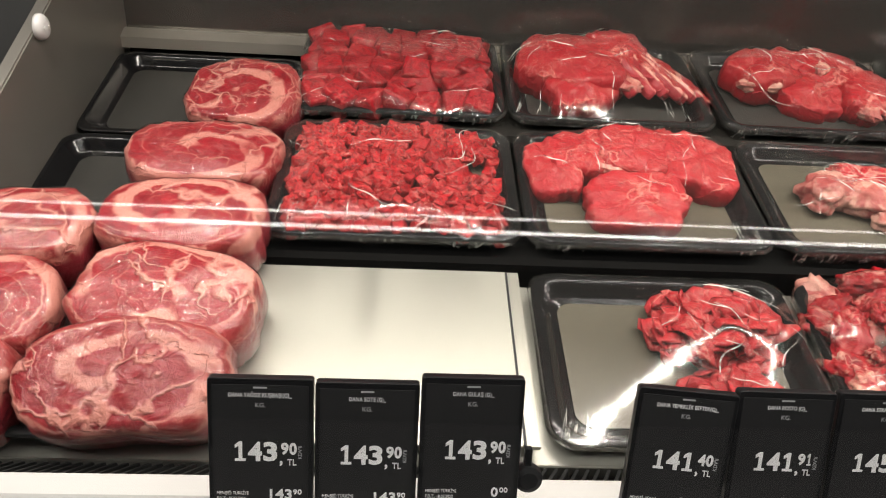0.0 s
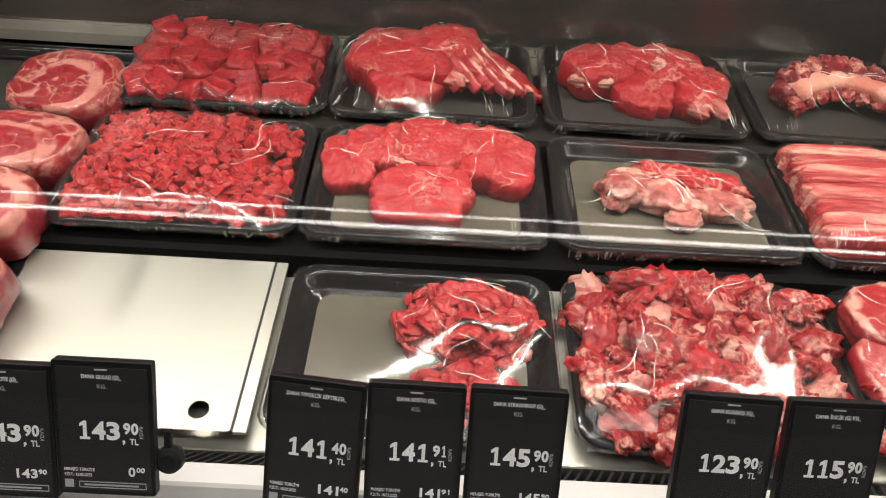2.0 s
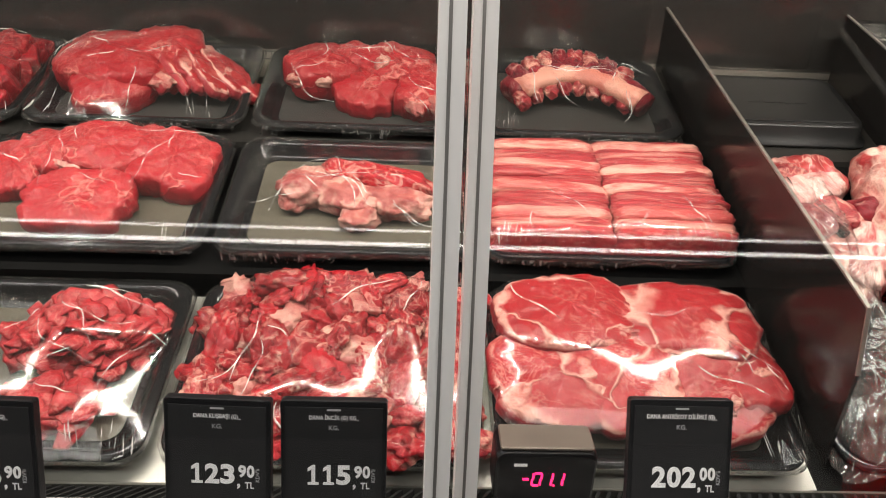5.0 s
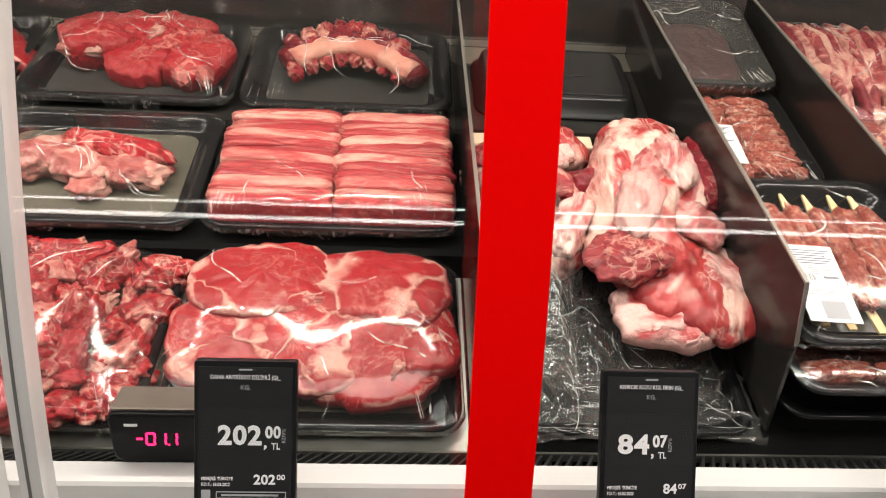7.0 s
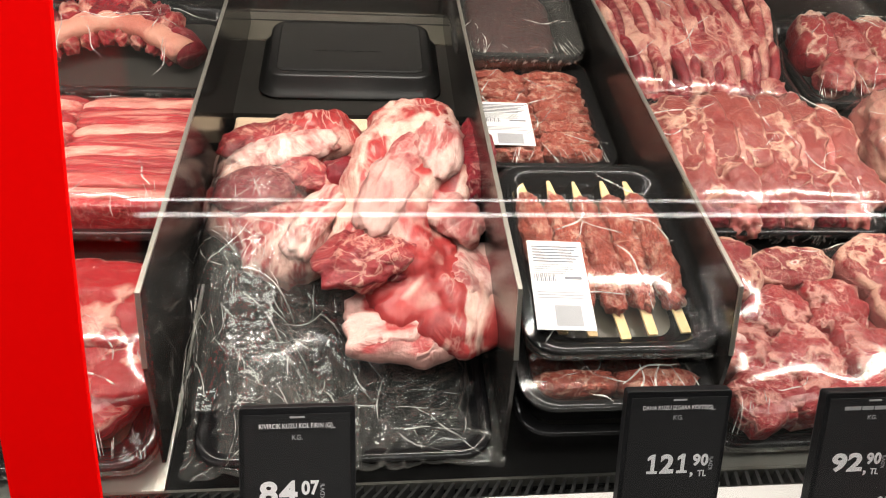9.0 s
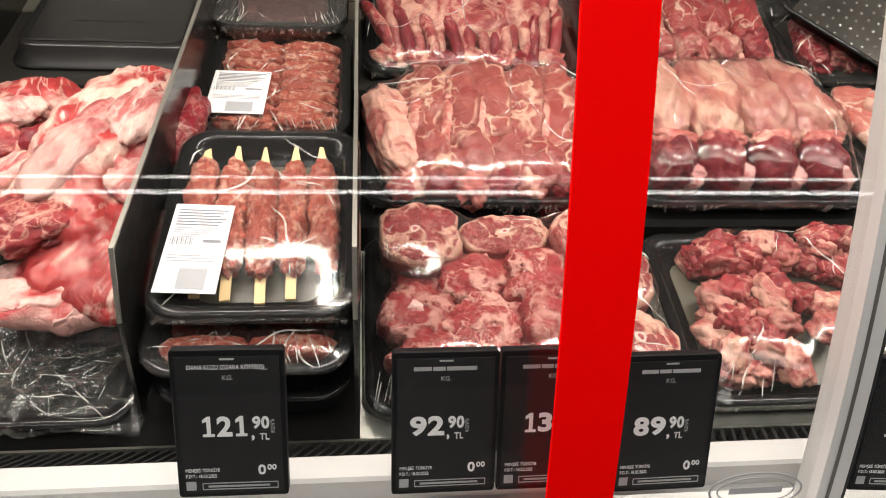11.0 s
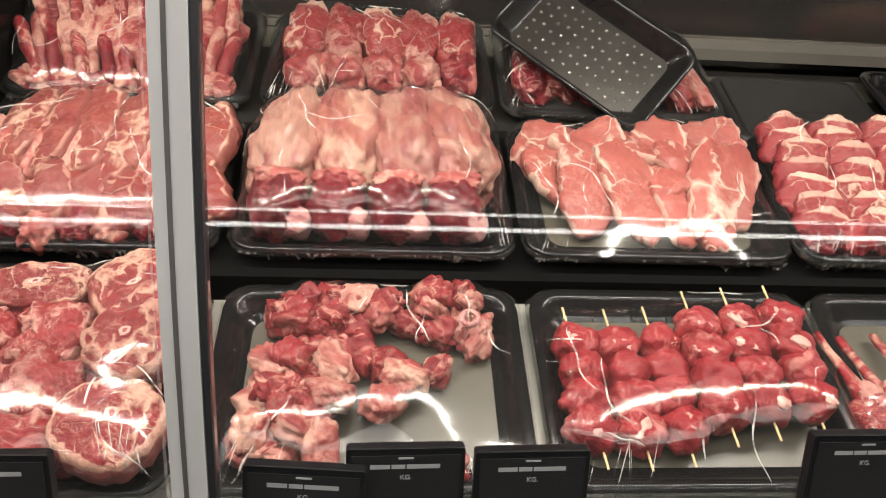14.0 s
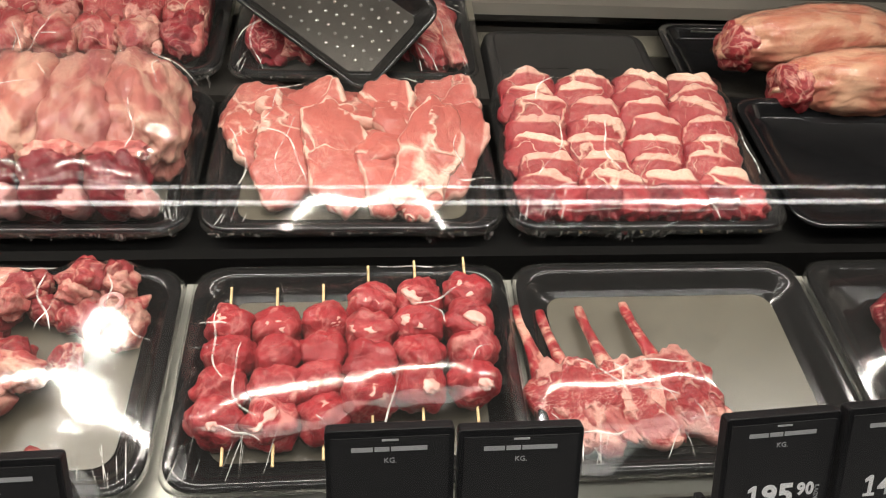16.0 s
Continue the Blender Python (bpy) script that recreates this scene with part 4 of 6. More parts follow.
# Back row, beef: a roast, its end cut in slices.
p = pack(C[1], "back", "black tray of wrapped sliced red beef roast")
put(p, "beef_piece", slab("beef_piece", 0.084, 0.066, 0.044, 2.6, 0.20, 21, dome=0.35, material=F_BEEF, relief=0.004), -0.052, 0.014, F0 + 0.003, 4, -4, -16)
put(p, "beef_piece", slab("beef_piece", 0.058, 0.046, 0.030, 2.4, 0.24, 22, dome=0.4, material=F_BEEF, relief=0.004), -0.044, -0.042, F0 + 0.003, 10, 0, 24)
put(p, "beef_piece", slab("beef_piece", 0.050, 0.048, 0.040, 2.6, 0.2, 24, dome=0.3, material=F_BEEF, relief=0.004), 0.018, 0.040, F0 + 0.012, 4, 6, 10)
for i in range(6):
    me = slab("beef_slice", 0.030, 0.060, 0.016, 2.4, 0.24, i + 15, dome=0.4, material=F_RIBEYE, relief=0.004)
    put(p, "beef_slice", me, 0.012 + i * 0.0215, 0.008 + 0.004 * math.sin(i * 1.7), 0.034 - 0.0016 * (i - 1) ** 2, 10, 38, 24 + i * 4)
put(p, "fat_piece", blob("fat_piece", 0.034, 0.014, 0.010, 2.4, 0.25, 2.0, 23, 4, M_PINKFAT), 0.014, -0.034, 0.040, 14, 0, -16)
film_over(p, seed=2)

# Back row, beef: large pieces with fat.
p = pack(C[2], "back", "black tray of wrapped beef pieces with pale fat")
for x, y, z, sx, sy, th, rx, ry, rz, sd in ((-0.066, 0.022, F0, 0.054, 0.050, 0.042, 0, 4, 15, 31), (0.046, 0.034, F0 + 0.002, 0.058, 0.048, 0.038, 4, 8, -16, 33), (0.090, -0.012, F0, 0.040, 0.058, 0.034, 6, 10, -14, 34), (0.004, -0.020, F0, 0.052, 0.044, 0.028, 10, 0, 0, 35), (-0.010, 0.044, F0, 0.046, 0.036, 0.040, 4, 0, 5, 32)):
    put(p, "beef_piece", slab("beef_piece", sx, sy, th, 2.6, 0.24, sd, dome=0.3, material=F_BEEF, relief=0.005), x, y, z, rx, ry, rz)
for x, y, z, sx, rz, sd in ((-0.072, -0.016, 0.040, 0.036, 4, 38), (0.030, 0.026, 0.052, 0.028, 76, 39), (0.070, -0.046, 0.030, 0.040, -66, 40), (0.102, -0.052, 0.032, 0.032, -60, 41)):
    put(p, "fat_piece", blob("fat_piece", sx, 0.012, 0.010, 2.4, 0.28, 2.0, sd, 4, M_PINKFAT), x, y, z, 12, 0, rz)
film_over(p, seed=3)

# Back row, beef: an arched rack.
p = pack(C[3], "back", "black tray with a wrapped arched beef rack")
arc = []
for k in range(19):
    u = k / 18
    arc.append((-0.094 + 0.200 * u, -0.040 + 0.072 * math.sin(math.pi * (0.10 + 0.84 * u)) ** 0.9 - 0.018 * u * u, 0.030 + 0.010 * math.sin(math.pi * u)))
put(p, "rack_body", tube_mesh("rack_body", arc, [0.022 + 0.010 * math.sin(math.pi * (k + 1) / 20) + 0.0025 * math.sin(k * 2.4) for k in range(19)], 0.80, 18, M_LAMBRED), 0, 0, 0)
put(p, "fat_cap", tube_mesh("fat_cap", [(x, y - 0.016, z + 0.008) for x, y, z in arc[1:18]], [0.0200 + 0.0022 * math.sin(k * 2.1) for k in range(17)], 0.72, 16, M_FATBAND), 0, 0, 0)
for k in range(8):
    x, y, z = arc[1 + 2 * k]
    put(p, "rib_end", blob("rib_end", 0.013, 0.020, 0.010, 2.4, 0.30, 2.0, k + 40, 4, M_FATTY if k % 3 else M_LAMBRED), x, y + 0.010, z + 0.017, 10, 12, 30 - 9 * k)
    put(p, "rib_end", blob("rib_tip", 0.010, 0.014, 0.009, 2.4, 0.30, 2.0, k + 50, 4, M_FATTY), x + 0.004, y - 0.032, z - 0.002, 30, 0, 30 - 9 * k)
film_over(p, seed=4)

# Middle row, beef: finely diced.
p = pack(C[0], "middle", "black tray heaped with wrapped diced beef")
put(p, "beef_heap", blob("beef_heap", 0.110, 0.088, 0.018, 3.2, 0.10, 4, 3, 4, M_DICE), -0.016, 0.004, 0.014)


def dice_spot():
    while True:
        x, y = rnd.uniform(-0.126, 0.130), rnd.uniform(-0.102, 0.090)
        if not (x > 0.055 and -0.004 < y < 0.046 and rnd.random() < 0.9):
            break
    rise = 0.031 * (1 - (abs(x + 0.012) / 0.150) ** 4) * (1 - (abs(y - 0.010) / 0.125) ** 4)
    return x, y, F0 + 0.005 + max(0.0, rise) * rnd.uniform(0.72, 1.0) * (0.6 if x > 0.06 else 1.0)


for i in range(290):
    x, y, z = dice_spot()
    me = chunk("beef_dice", 0.0088, 0.0066, 0.0060, i % 9, 0.34, M_DICE)
    put(p, "beef_dice", me, x, y, z, jitter(90), jitter(90), jitter(180), rnd.uniform(0.8, 1.3))
rest = bmesh.new()
for i in range(330):
    x, y, z = dice_spot()
    old = len(rest.verts)
    rest.from_mesh(chunk("beef_dice", 0.0088, 0.0066, 0.0060, i % 9, 0.34, M_DICE))
    rest.verts.ensure_lookup_table()
    bmesh.ops.transform(rest, matrix=pose(x, y, z, jitter(90), jitter(90), jitter(180)), verts=rest.verts[old:])
part("small_dice", rest, M_DICE, p, smooth=True)["kind"] = "stuff"
film_over(p, seed=5, pull=60)

# Middle row, beef: thick steaks.
p = pack(C[1], "middle", "black tray of wrapped thick red beef steaks")
for x, y, z, sx, sy, sz, sd, rx, ry, rz in ((-0.106, 0.030, F0, 0.034, 0.050, 0.026, 41, 8, -10, 12), (-0.064, 0.052, F0, 0.044, 0.040, 0.036, 45, 6, -6, 4), (0.002, 0.054, F0 + 0.002, 0.050, 0.042, 0.040, 42, 8, 4, -4), (0.088, 0.042, F0, 0.052, 0.054, 0.034, 43, 6, 8, -8), (0.046, 0.062, F0 + 0.004, 0.040, 0.034, 0.036, 47, 4, 6, 10), (-0.008, -0.034, F0 + 0.002, 0.063, 0.046, 0.026, 44, 12, -2, -2)):
    put(p, "beef_steak", slab("beef_steak", sx, sy, sz, 3.6, 0.18, sd, dome=0.14, material=F_BEEF, relief=0.0045), x, y, z, rx, ry, rz)
put(p, "fat_seam", blob("fat_seam", 0.030, 0.009, 0.005, 2.4, 0.3, 2.2, 46, 4, M_PINKFAT), -0.052, 0.024, 0.040, 8, 0, -24)
film_over(p, seed=6)

# Middle row, beef: one fatty piece.
p = pack(C[2], "middle", "black tray with one wrapped fatty beef piece")
put(p, "beef_piece", blob("beef_piece", 0.072, 0.019, 0.019, 2.6, 0.22, 2.2, 52, 4, M_LEAN, skin=0.003), 0.032, 0.018, 0.027, 0, 0, -14)
for x, y, sx, sy, sz, rz, sd in ((-0.056, 0.002, 0.034, 0.026, 0.019, 20, 51), (-0.006, -0.012, 0.044, 0.022, 0.018, -18, 53), (0.056, -0.020, 0.044, 0.020, 0.017, -10, 54), (0.014, -0.038, 0.020, 0.024, 0.012, -30, 55)):
    put(p, "fat_piece", blob("fat_piece", sx, sy, sz, 2.6, 0.26, 2.2, sd, 4, M_PINKFAT, skin=0.003), x, y, F0 + sz * 0.9, 0, 0, rz)
film_over(p, seed=7)

# Middle row, beef: two blocks of rib strips.
p = pack(C[3], "middle", "black tray of wrapped beef rib strips in two blocks")
for side_x in (-0.071, 0.075):
    for i in range(12):
        me = blob("rib_strip", 0.0715, 0.0098, 0.024, 7.0, 0.06, 2.0, i + (side_x > 0) * 14, 4, M_RIB if i % 3 != 1 else M_RIBFAT)
        put(p, "rib_strip", me, side_x + jitter(0.003), -0.080 + i * 0.0153, 0.033 + jitter(0.0028) - 0.008 * (i > 10), jitter(9), jitter(2), jitter(2.5))
    put(p, "rib_face", blob("rib_face", 0.0700, 0.012, 0.022, 6.0, 0.08, 2.4, 30 + (side_x > 0), 4, M_STRIP), side_x, -0.090, 0.030, -8, 0, 0)
film_over(p, seed=8)

# Front row, beef: a bare steel plate with a finger hole.
plate = empty("steel_plate", spot(0.152, "front", 0.262, 0.0), "bare brushed stainless steel shelf plate with a finger hole", "plate")
hole = [(0.109 + 0.0105 * math.cos(a), -0.108 + 0.0105 * math.sin(a)) for a in (2 * math.pi * i / 28 for i in range(28))]
bm = bmesh.new()
outer = rounded(0.290, 0.262, 0.004, 0, 6)
for z, flip in ((-0.006, True), (-0.0045, False)):
    a = [bm.verts.new((x, y, z)) for x, y, _ in outer]
    b = [bm.verts.new((x, y, z)) for x, y in hole]
    ed = [bm.edges.new((q[i], q[(i + 1) % len(q)])) for q in (a, b) for i in range(len(q))]
    bmesh.ops.triangle_fill(bm, use_beauty=True, edges=ed)
bmesh.ops.recalc_face_normals(bm, faces=bm.faces[:])
part("plate_sheet", bm, M_STEEL, plate)
part("plate_edge", box_bm(0.1455, 0.1475, -0.131, 0.131, -0.010, -0.004), M_GASKET, plate, "dark gap beside the plate")
tagged(part("shelf_strip", box_bm(0.300, 0.313, -0.131, 0.131, -0.010, -0.005), M_STEEL, at=spot(0.0, "front", 0.262, 0.0)), "narrow bare steel shelf strip", "plate")

# Front row, beef: thin strips.
p = pack(C[1], "front", "black tray with a small wrapped heap of beef strips")
put(p, "beef_heap", blob("beef_heap", 0.064, 0.040, 0.014, 2.4, 0.2, 3, 4, 4, M_STRIP), 0.054, 0.040, 0.016)
for i in range(96):
    a, r = rnd.uniform(0, 6.28), rnd.uniform(0, 1) ** 0.6
    if i < 70:
        cx, cy, top = 0.052 + 0.076 * r * math.cos(a), 0.040 + 0.050 * r * math.sin(a), 0.030 * (1 - r * r) + 0.012
    else:
        cx, cy, top = 0.058 + 0.048 * r * math.cos(a), -0.050 + 0.030 * r * math.sin(a), 0.016 * (1 - r) + 0.012
    turn, ln = rnd.uniform(0, 6.28), rnd.uniform(0.014, 0.032)
    pts = []
    for k in range(9):
        s = (k / 8 - 0.5) * 2
        bend = rnd.uniform(0.4, 1.0) if k == 0 else bend
        pts.append((ln * s, bend * 0.012 * math.cos(s * 2.6) + 0.003 * math.sin(s * 7 + i), 0.007 * math.sin(s * 4 + i)))
    me = tube_mesh("beef_strip", pts, [0.0115 * (0.5 + 0.5 * math.sin(math.pi * (k + 0.7) / 9.4)) * (1 + 0.2 * math.sin(k * 2.3 + i)) for k in range(9)], 0.24, 8, M_STRIP)
    put(p, "beef_strip", me, cx, cy, top, jitter(28), jitter(28), math.degrees(turn))
film_over(p, seed=9)

# Front row, beef: chunks with fat.
p = pack(C[2], "front", "black tray full of wrapped fatty beef chunks")
for j in range(9):
    for i in range(10):
        q = (i * 5 + j * 3) % 13
        me = blob("beef_chunk", 0.026, 0.0145, 0.0100, 2.8, 0.42, 1.8, q, 4, (M_MIX, M_LEAN, M_MIX, M_FATTY, M_LEAN, M_MIX, M_PINKFAT)[(i * 5 + j * 4) % 7])
        put(p, "beef_chunk", me, -0.116 + i * 0.0268 + jitter(0.008), -0.090 + j * 0.0232 + jitter(0.007), 0.021 + jitter(0.006) + 0.012 * (1 < i < 8 and 1 < j), jitter(40), jitter(40), jitter(180), rnd.uniform(0.75, 1.25))
film_over(p, seed=10, pull=60)

# Front row, beef: large marbled slices, overlapping.
p = pack(C[3], "front", "black tray of wrapped large marbled beef slices")
for x, y, z, sx, sy, th, rx, rz, s in ((-0.072, 0.062, 0.012, 0.070, 0.050, 0.030, -4, 4, 61), (0.066, 0.060, 0.012, 0.076, 0.052, 0.028, -4, -8, 62), (-0.066, 0.056, 0.032, 0.078, 0.056, 0.022, -3, 6, 63), (0.058, 0.052, 0.030, 0.082, 0.056, 0.022, -3, -6, 64),
                                       (-0.078, -0.016, 0.022, 0.072, 0.068, 0.022, 6, 8, 65), (0.060, -0.018, 0.020, 0.082, 0.068, 0.022, 6, -8, 66), (0.112, 0.000, 0.024, 0.034, 0.066, 0.020, -4, 10, 67), (-0.010, -0.030, 0.028, 0.060, 0.054, 0.018, 6, 12, 68)):
    put(p, "beef_slice", slab("big_slice", sx, sy, th, 3.0, 0.16, s, dome=0.3, material=F_RIBEYE, bend=-0.05, relief=0.0026), x, y, z, rx + jitter(2), jitter(3), rz)
for x, y, z, sx, sy, rz, sd in ((0.008, 0.014, 0.050, 0.046, 0.007, -14, 70), (-0.044, 0.022, 0.054, 0.050, 0.005, 4, 71), (0.098, -0.030, 0.044, 0.036, 0.007, 64, 72), (-0.012, -0.044, 0.044, 0.028, 0.008, -60, 73), (-0.118, -0.002, 0.040, 0.040, 0.006, 50, 74)):
    put(p, "fat_seam", blob("fat_seam", sx, sy, 0.004, 2.4, 0.35, 2.6, sd, 4, M_PINKFAT), x, y, z, -4, 0, rz)
film_over(p, seed=11)

M_BONEMEAT = meat("bone_end_meat", (0.70, 0.36, 0.34), (0.46, 0.12, 0.13), (0.78, 0.54, 0.48), 0.42, 0.54, 50, 1.2)

M_FATSPOT = plain("fat_spot", (0.72, 0.38, 0.32), 0.35, 0, 0.12, 80, 0.2, coat=0.4)


# ---- rolled roasts beside the end panel ----
M_FILM2 = film_mat("tight_film", 0.35, 40, gloss=0.6, rough=0.08, haze=0.004)
M_SKEW = meat("skewer_meat", (0.36, 0.034, 0.040), (0.22, 0.014, 0.020), (0.72, 0.30, 0.26), 0.60, 0.70, 26, 1.2, (1, 1, 1), 0.35, 30)
F_FATFACE = face_meat("rack_face", (0.40, 0.042, 0.046), (0.18, 0.009, 0.013), (0.76, 0.40, 0.33), 30, 0.10, vein=0.8)
for x, row, lab in ((-0.142, "back", "empty glossy black tray with a roast at its edge"), (-0.142, "middle", "glossy black tray under rolled roasts"), (-0.142, "front", "glossy black tray under rolled roasts")):
    p = empty("empty_tray", Matrix.Translation((0, 0, {"back": -0.047, "middle": -0.029, "front": 0.0}[row])) @ spot(x, row), lab, "tray", "trays in the case")
    tray(p, floor=False)
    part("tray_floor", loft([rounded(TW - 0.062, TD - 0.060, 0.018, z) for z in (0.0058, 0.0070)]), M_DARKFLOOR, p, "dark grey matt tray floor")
    if row == "back":
        part("slot_sticker", box_bm(-0.095, -0.045, 0.0985, 0.1055, 0.0175, 0.0185), M_LEDGE, p, "small yellowish sticker")


def roast(x, y, z, sx, sy, sz, rx, ry, rz, seed):
    """A rolled roast in its own tight film, lying with its spiral face up."""
    e = empty("rolled_roast", pose(x, y, z, rx, ry, rz), "film-wrapped rolled beef roast with a spiral of fat", "roast", "rolled roasts")
    part("roast_body", slab("roast_body", sx, sy, sz * 1.7, 3.0, 0.10, seed, dome=0.12, material=F_ROLL, relief=0.0022), None, e, at=pose(0, 0, -sz * 0.85))
    f = part("film", slab("roast_film", sx * 1.012, sy * 1.012, sz * 1.7 + 0.0015, 3.0, 0.10, seed, dome=0.12, material=M_FILM2, relief=0.0018), None, e, "tight clear film", at=pose(0, 0, -sz * 0.85))
    f.visible_shadow = False


roast(-0.052, 1.075, 1.106, 0.076, 0.064, 0.034, SLOPE + 10, 0, -6, 1)
roast(-0.075, 0.928, 1.066, 0.094, 0.054, 0.036, SLOPE + 6, 3, 10, 2)
roast(-0.070, 0.805, 1.036, 0.092, 0.052, 0.038, SLOPE + 6, 0, -3, 3)
roast(-0.226, 0.785, 1.028, 0.064, 0.050, 0.038, SLOPE + 4, 0, 4, 4)
roast(-0.056, 0.694, 1.000, 0.092, 0.060, 0.038, SLOPE + 10, 2, -8, 5)
roast(-0.078, 0.618, 0.966, 0.096, 0.056, 0.038, SLOPE + 18, -2, 2, 6)
roast(-0.232, 0.690, 0.988, 0.066, 0.056, 0.038, SLOPE + 6, 0, 10, 7)
roast(-0.240, 0.610, 0.958, 0.066, 0.052, 0.038, SLOPE + 10, 0, -8, 8)

# ---- shoulder of lamb bay ----
lt = pack(1.425, "front", "glossy black tray covered with crumpled clear film", "tray", 0.268, 0.235, floor=False)
bm = bmesh.new()
NX, NY = 120, 100
grid = []
for j in range(NY):
    row = []
    for i in range(NX):
        x, y = -0.142 + 0.284 * i / (NX - 1), -0.125 + 0.235 * j / (NY - 1)
        q = Vector((x * 26, y * 26, 1.0))
        q = q + 0.8 * Vector((noise.noise(q * 0.6), noise.noise(q * 0.6 + Vector((9, 0, 0))), 0))
        r = 1 - abs(noise.noise(Vector((q.x * 0.5 + q.y * 0.25, q.y * 1.3 - q.x * 0.4, 1)))) * 1.8
        r2 = 1 - abs(noise.noise(Vector((q.x * 1.5 - q.y * 0.3, q.y * 0.5, 6)))) * 1.8
        edge_d = min(0.142 - abs(x), 0.06) / 0.06
        z = TH + 0.001 + 0.012 * max(0, r) ** 5 + 0.008 * max(0, r2) ** 5 - 0.010 * max(0.0, edge_d) + 0.04 * max(0.0, (y - 0.03) / 0.08) * (x < -0.02) - 0.016 * (1 - max(0.0, edge_d))
        row.append(bm.verts.new((x, y, max(z, 0.012))))
    grid.append(row)
for j in range(NY - 1):
    for i in range(NX - 1):
        bm.faces.new((grid[j][i], grid[j][i + 1], grid[j + 1][i + 1], grid[j + 1][i]))
f = part("crumpled_film", bm, M_FILMC, lt, "crumpled clear film with bright creases", smooth=True)
f.visible_shadow = False


def creases(parent, x0, x1, y0, y1, height, count, seed):
    """Glints on crumpled film, put in as whitish lines: thin curved ridges lying on it."""
    rr = random.Random(seed)
    bm = bmesh.new()
    for _ in range(count):
        x, y, a, ln = rr.uniform(x0, x1), rr.uniform(y0, y1), rr.uniform(0, 6.28), rr.uniform(0.025, 0.080)
        turn, wid = rr.uniform(-0.8, 0.8), rr.uniform(0.00025, 0.0006)
        row = []
        for k in range(8):
            t0 = k / 7
            aa = a + turn * t0
            px, py = min(max(x + ln * t0 * math.cos(aa), x0), x1), min(max(y + ln * t0 * math.sin(aa), y0), y1)
            w = wid * math.sin(math.pi * (t0 * 0.9 + 0.05))
            z = height(px, py)
            row.append([bm.verts.new((px - w * math.sin(aa), py + w * math.cos(aa), z)), bm.verts.new((px, py, z + w * 1.3)), bm.verts.new((px + w * math.sin(aa), py - w * math.cos(aa), z))])
        for p0, p1 in zip(row, row[1:]):
            for q in range(2):
                bm.faces.new((p0[q], p0[q + 1], p1[q + 1], p1[q]))
    ob = part("film_creases", bm, M_GLINT, parent, "folds in the crumpled film, their glints put in as pale lines", smooth=True)
    ob["kind"] = "stuff"
    ob.visible_shadow = False


creases(lt, -0.135, 0.135, -0.122, 0.05, lambda x, y: TH + 0.006 + 0.008 * max(0.0, 1 - 2.2 * abs(noise.noise(Vector((x * 26, y * 26, 1.0))))) ** 3, 42, 3)


def fused(name, lumps, material, voxel=0.0046, sub=3):
    """Overlapping lumps fused into one continuous mesh. Each lump: centre, half sizes, turn, seed."""
    bm = bmesh.new()
    for (x, y, z), (sx, sy, sz), (rx, ry, rz), seed in lumps:
        b2 = bmesh.new()
        bmesh.ops.create_icosphere(b2, subdivisions=sub, radius=1)
        off = Vector((seed * 3.1, seed * 1.7, seed))
        for v in b2.verts:
            d = v.co.normalized()
            n = noise.noise(d * 1.8 + off) + 0.5 * noise.noise(d * 4 + off)
            v.co = Vector((d.x * sx, d.y * sy, d.z * sz)) * (1 + 0.22 * n)
        b2.transform(pose(x, y, z, rx, ry, rz))
        tmp = bpy.data.meshes.new("lump")
        b2.to_mesh(tmp)
        b2.free()
        bm.from_mesh(tmp)
        bpy.data.meshes.remove(tmp)
    me = bpy.data.meshes.new(name)
    bm.to_mesh(me)
    bm.free()
    me.materials.append(material)
    ob = bpy.data.objects.new(name, me)
    scene.collection.objects.link(ob)
    rm = ob.modifiers.new("fuse", "REMESH")
    rm.mode, rm.voxel_size, rm.use_smooth_shade = "VOXEL", voxel, True
    sm = ob.modifiers.new("soften", "SMOOTH")
    sm.iterations = 4
    out = bpy.data.meshes.new_from_object(ob.evaluated_get(bpy.context.evaluated_depsgraph_get()))
    bpy.data.objects.remove(ob)
    for v in out.vertices:
        q = v.co.copy()
        v.co = q + v.normal * (0.0085 * (0.5 - abs(noise.noise(q * 22))) + 0.0045 * noise.noise(q * 45) + 0.0028 * (1 - 2 * abs(noise.noise(q * 75))))
    out.shade_smooth()
    return out


def tilted(x, y, z):
    return Matrix.Translation((x, y, z)) @ TILT_M


# Two shoulders lying across the bay, one hooked over the tray.
s1 = empty("lamb_shoulder", tilted(1.475, 0.80, 1.010), "raw lamb shoulder with thick pale fat and red lean", "meat joint", "lamb shoulders")
part("joint", fused("joint", [((-0.006, 0.080, 0.056), (0.046, 0.105, 0.034), (0, 0, -12), 1), ((0.052, 0.095, 0.050), (0.042, 0.090, 0.038), (0, 12, 6), 2), ((0.024, 0.150, 0.052), (0.058, 0.050, 0.034), (0, 0, 0), 3), ((0.004, 0.034, 0.058), (0.048, 0.080, 0.032), (0, 0, -20), 6),
                            ((-0.018, -0.012, 0.050), (0.046, 0.044, 0.034), (0, 0, 10), 4), ((0.034, -0.086, 0.038), (0.084, 0.052, 0.018), (0, 0, -36), 5), ((0.000, -0.040, 0.046), (0.056, 0.050, 0.026), (0, 0, -20), 7)], M_SHOULDER), None, s1)
part("blade_end", slab("blade_end", 0.084, 0.056, 0.016, 2.3, 0.22, 5, dome=0.7, material=F_PAD, bend=0.10, relief=0.005), None, s1, "flat end edged with white fat", at=pose(0.034, -0.098, 0.022, -2, -3, 18))
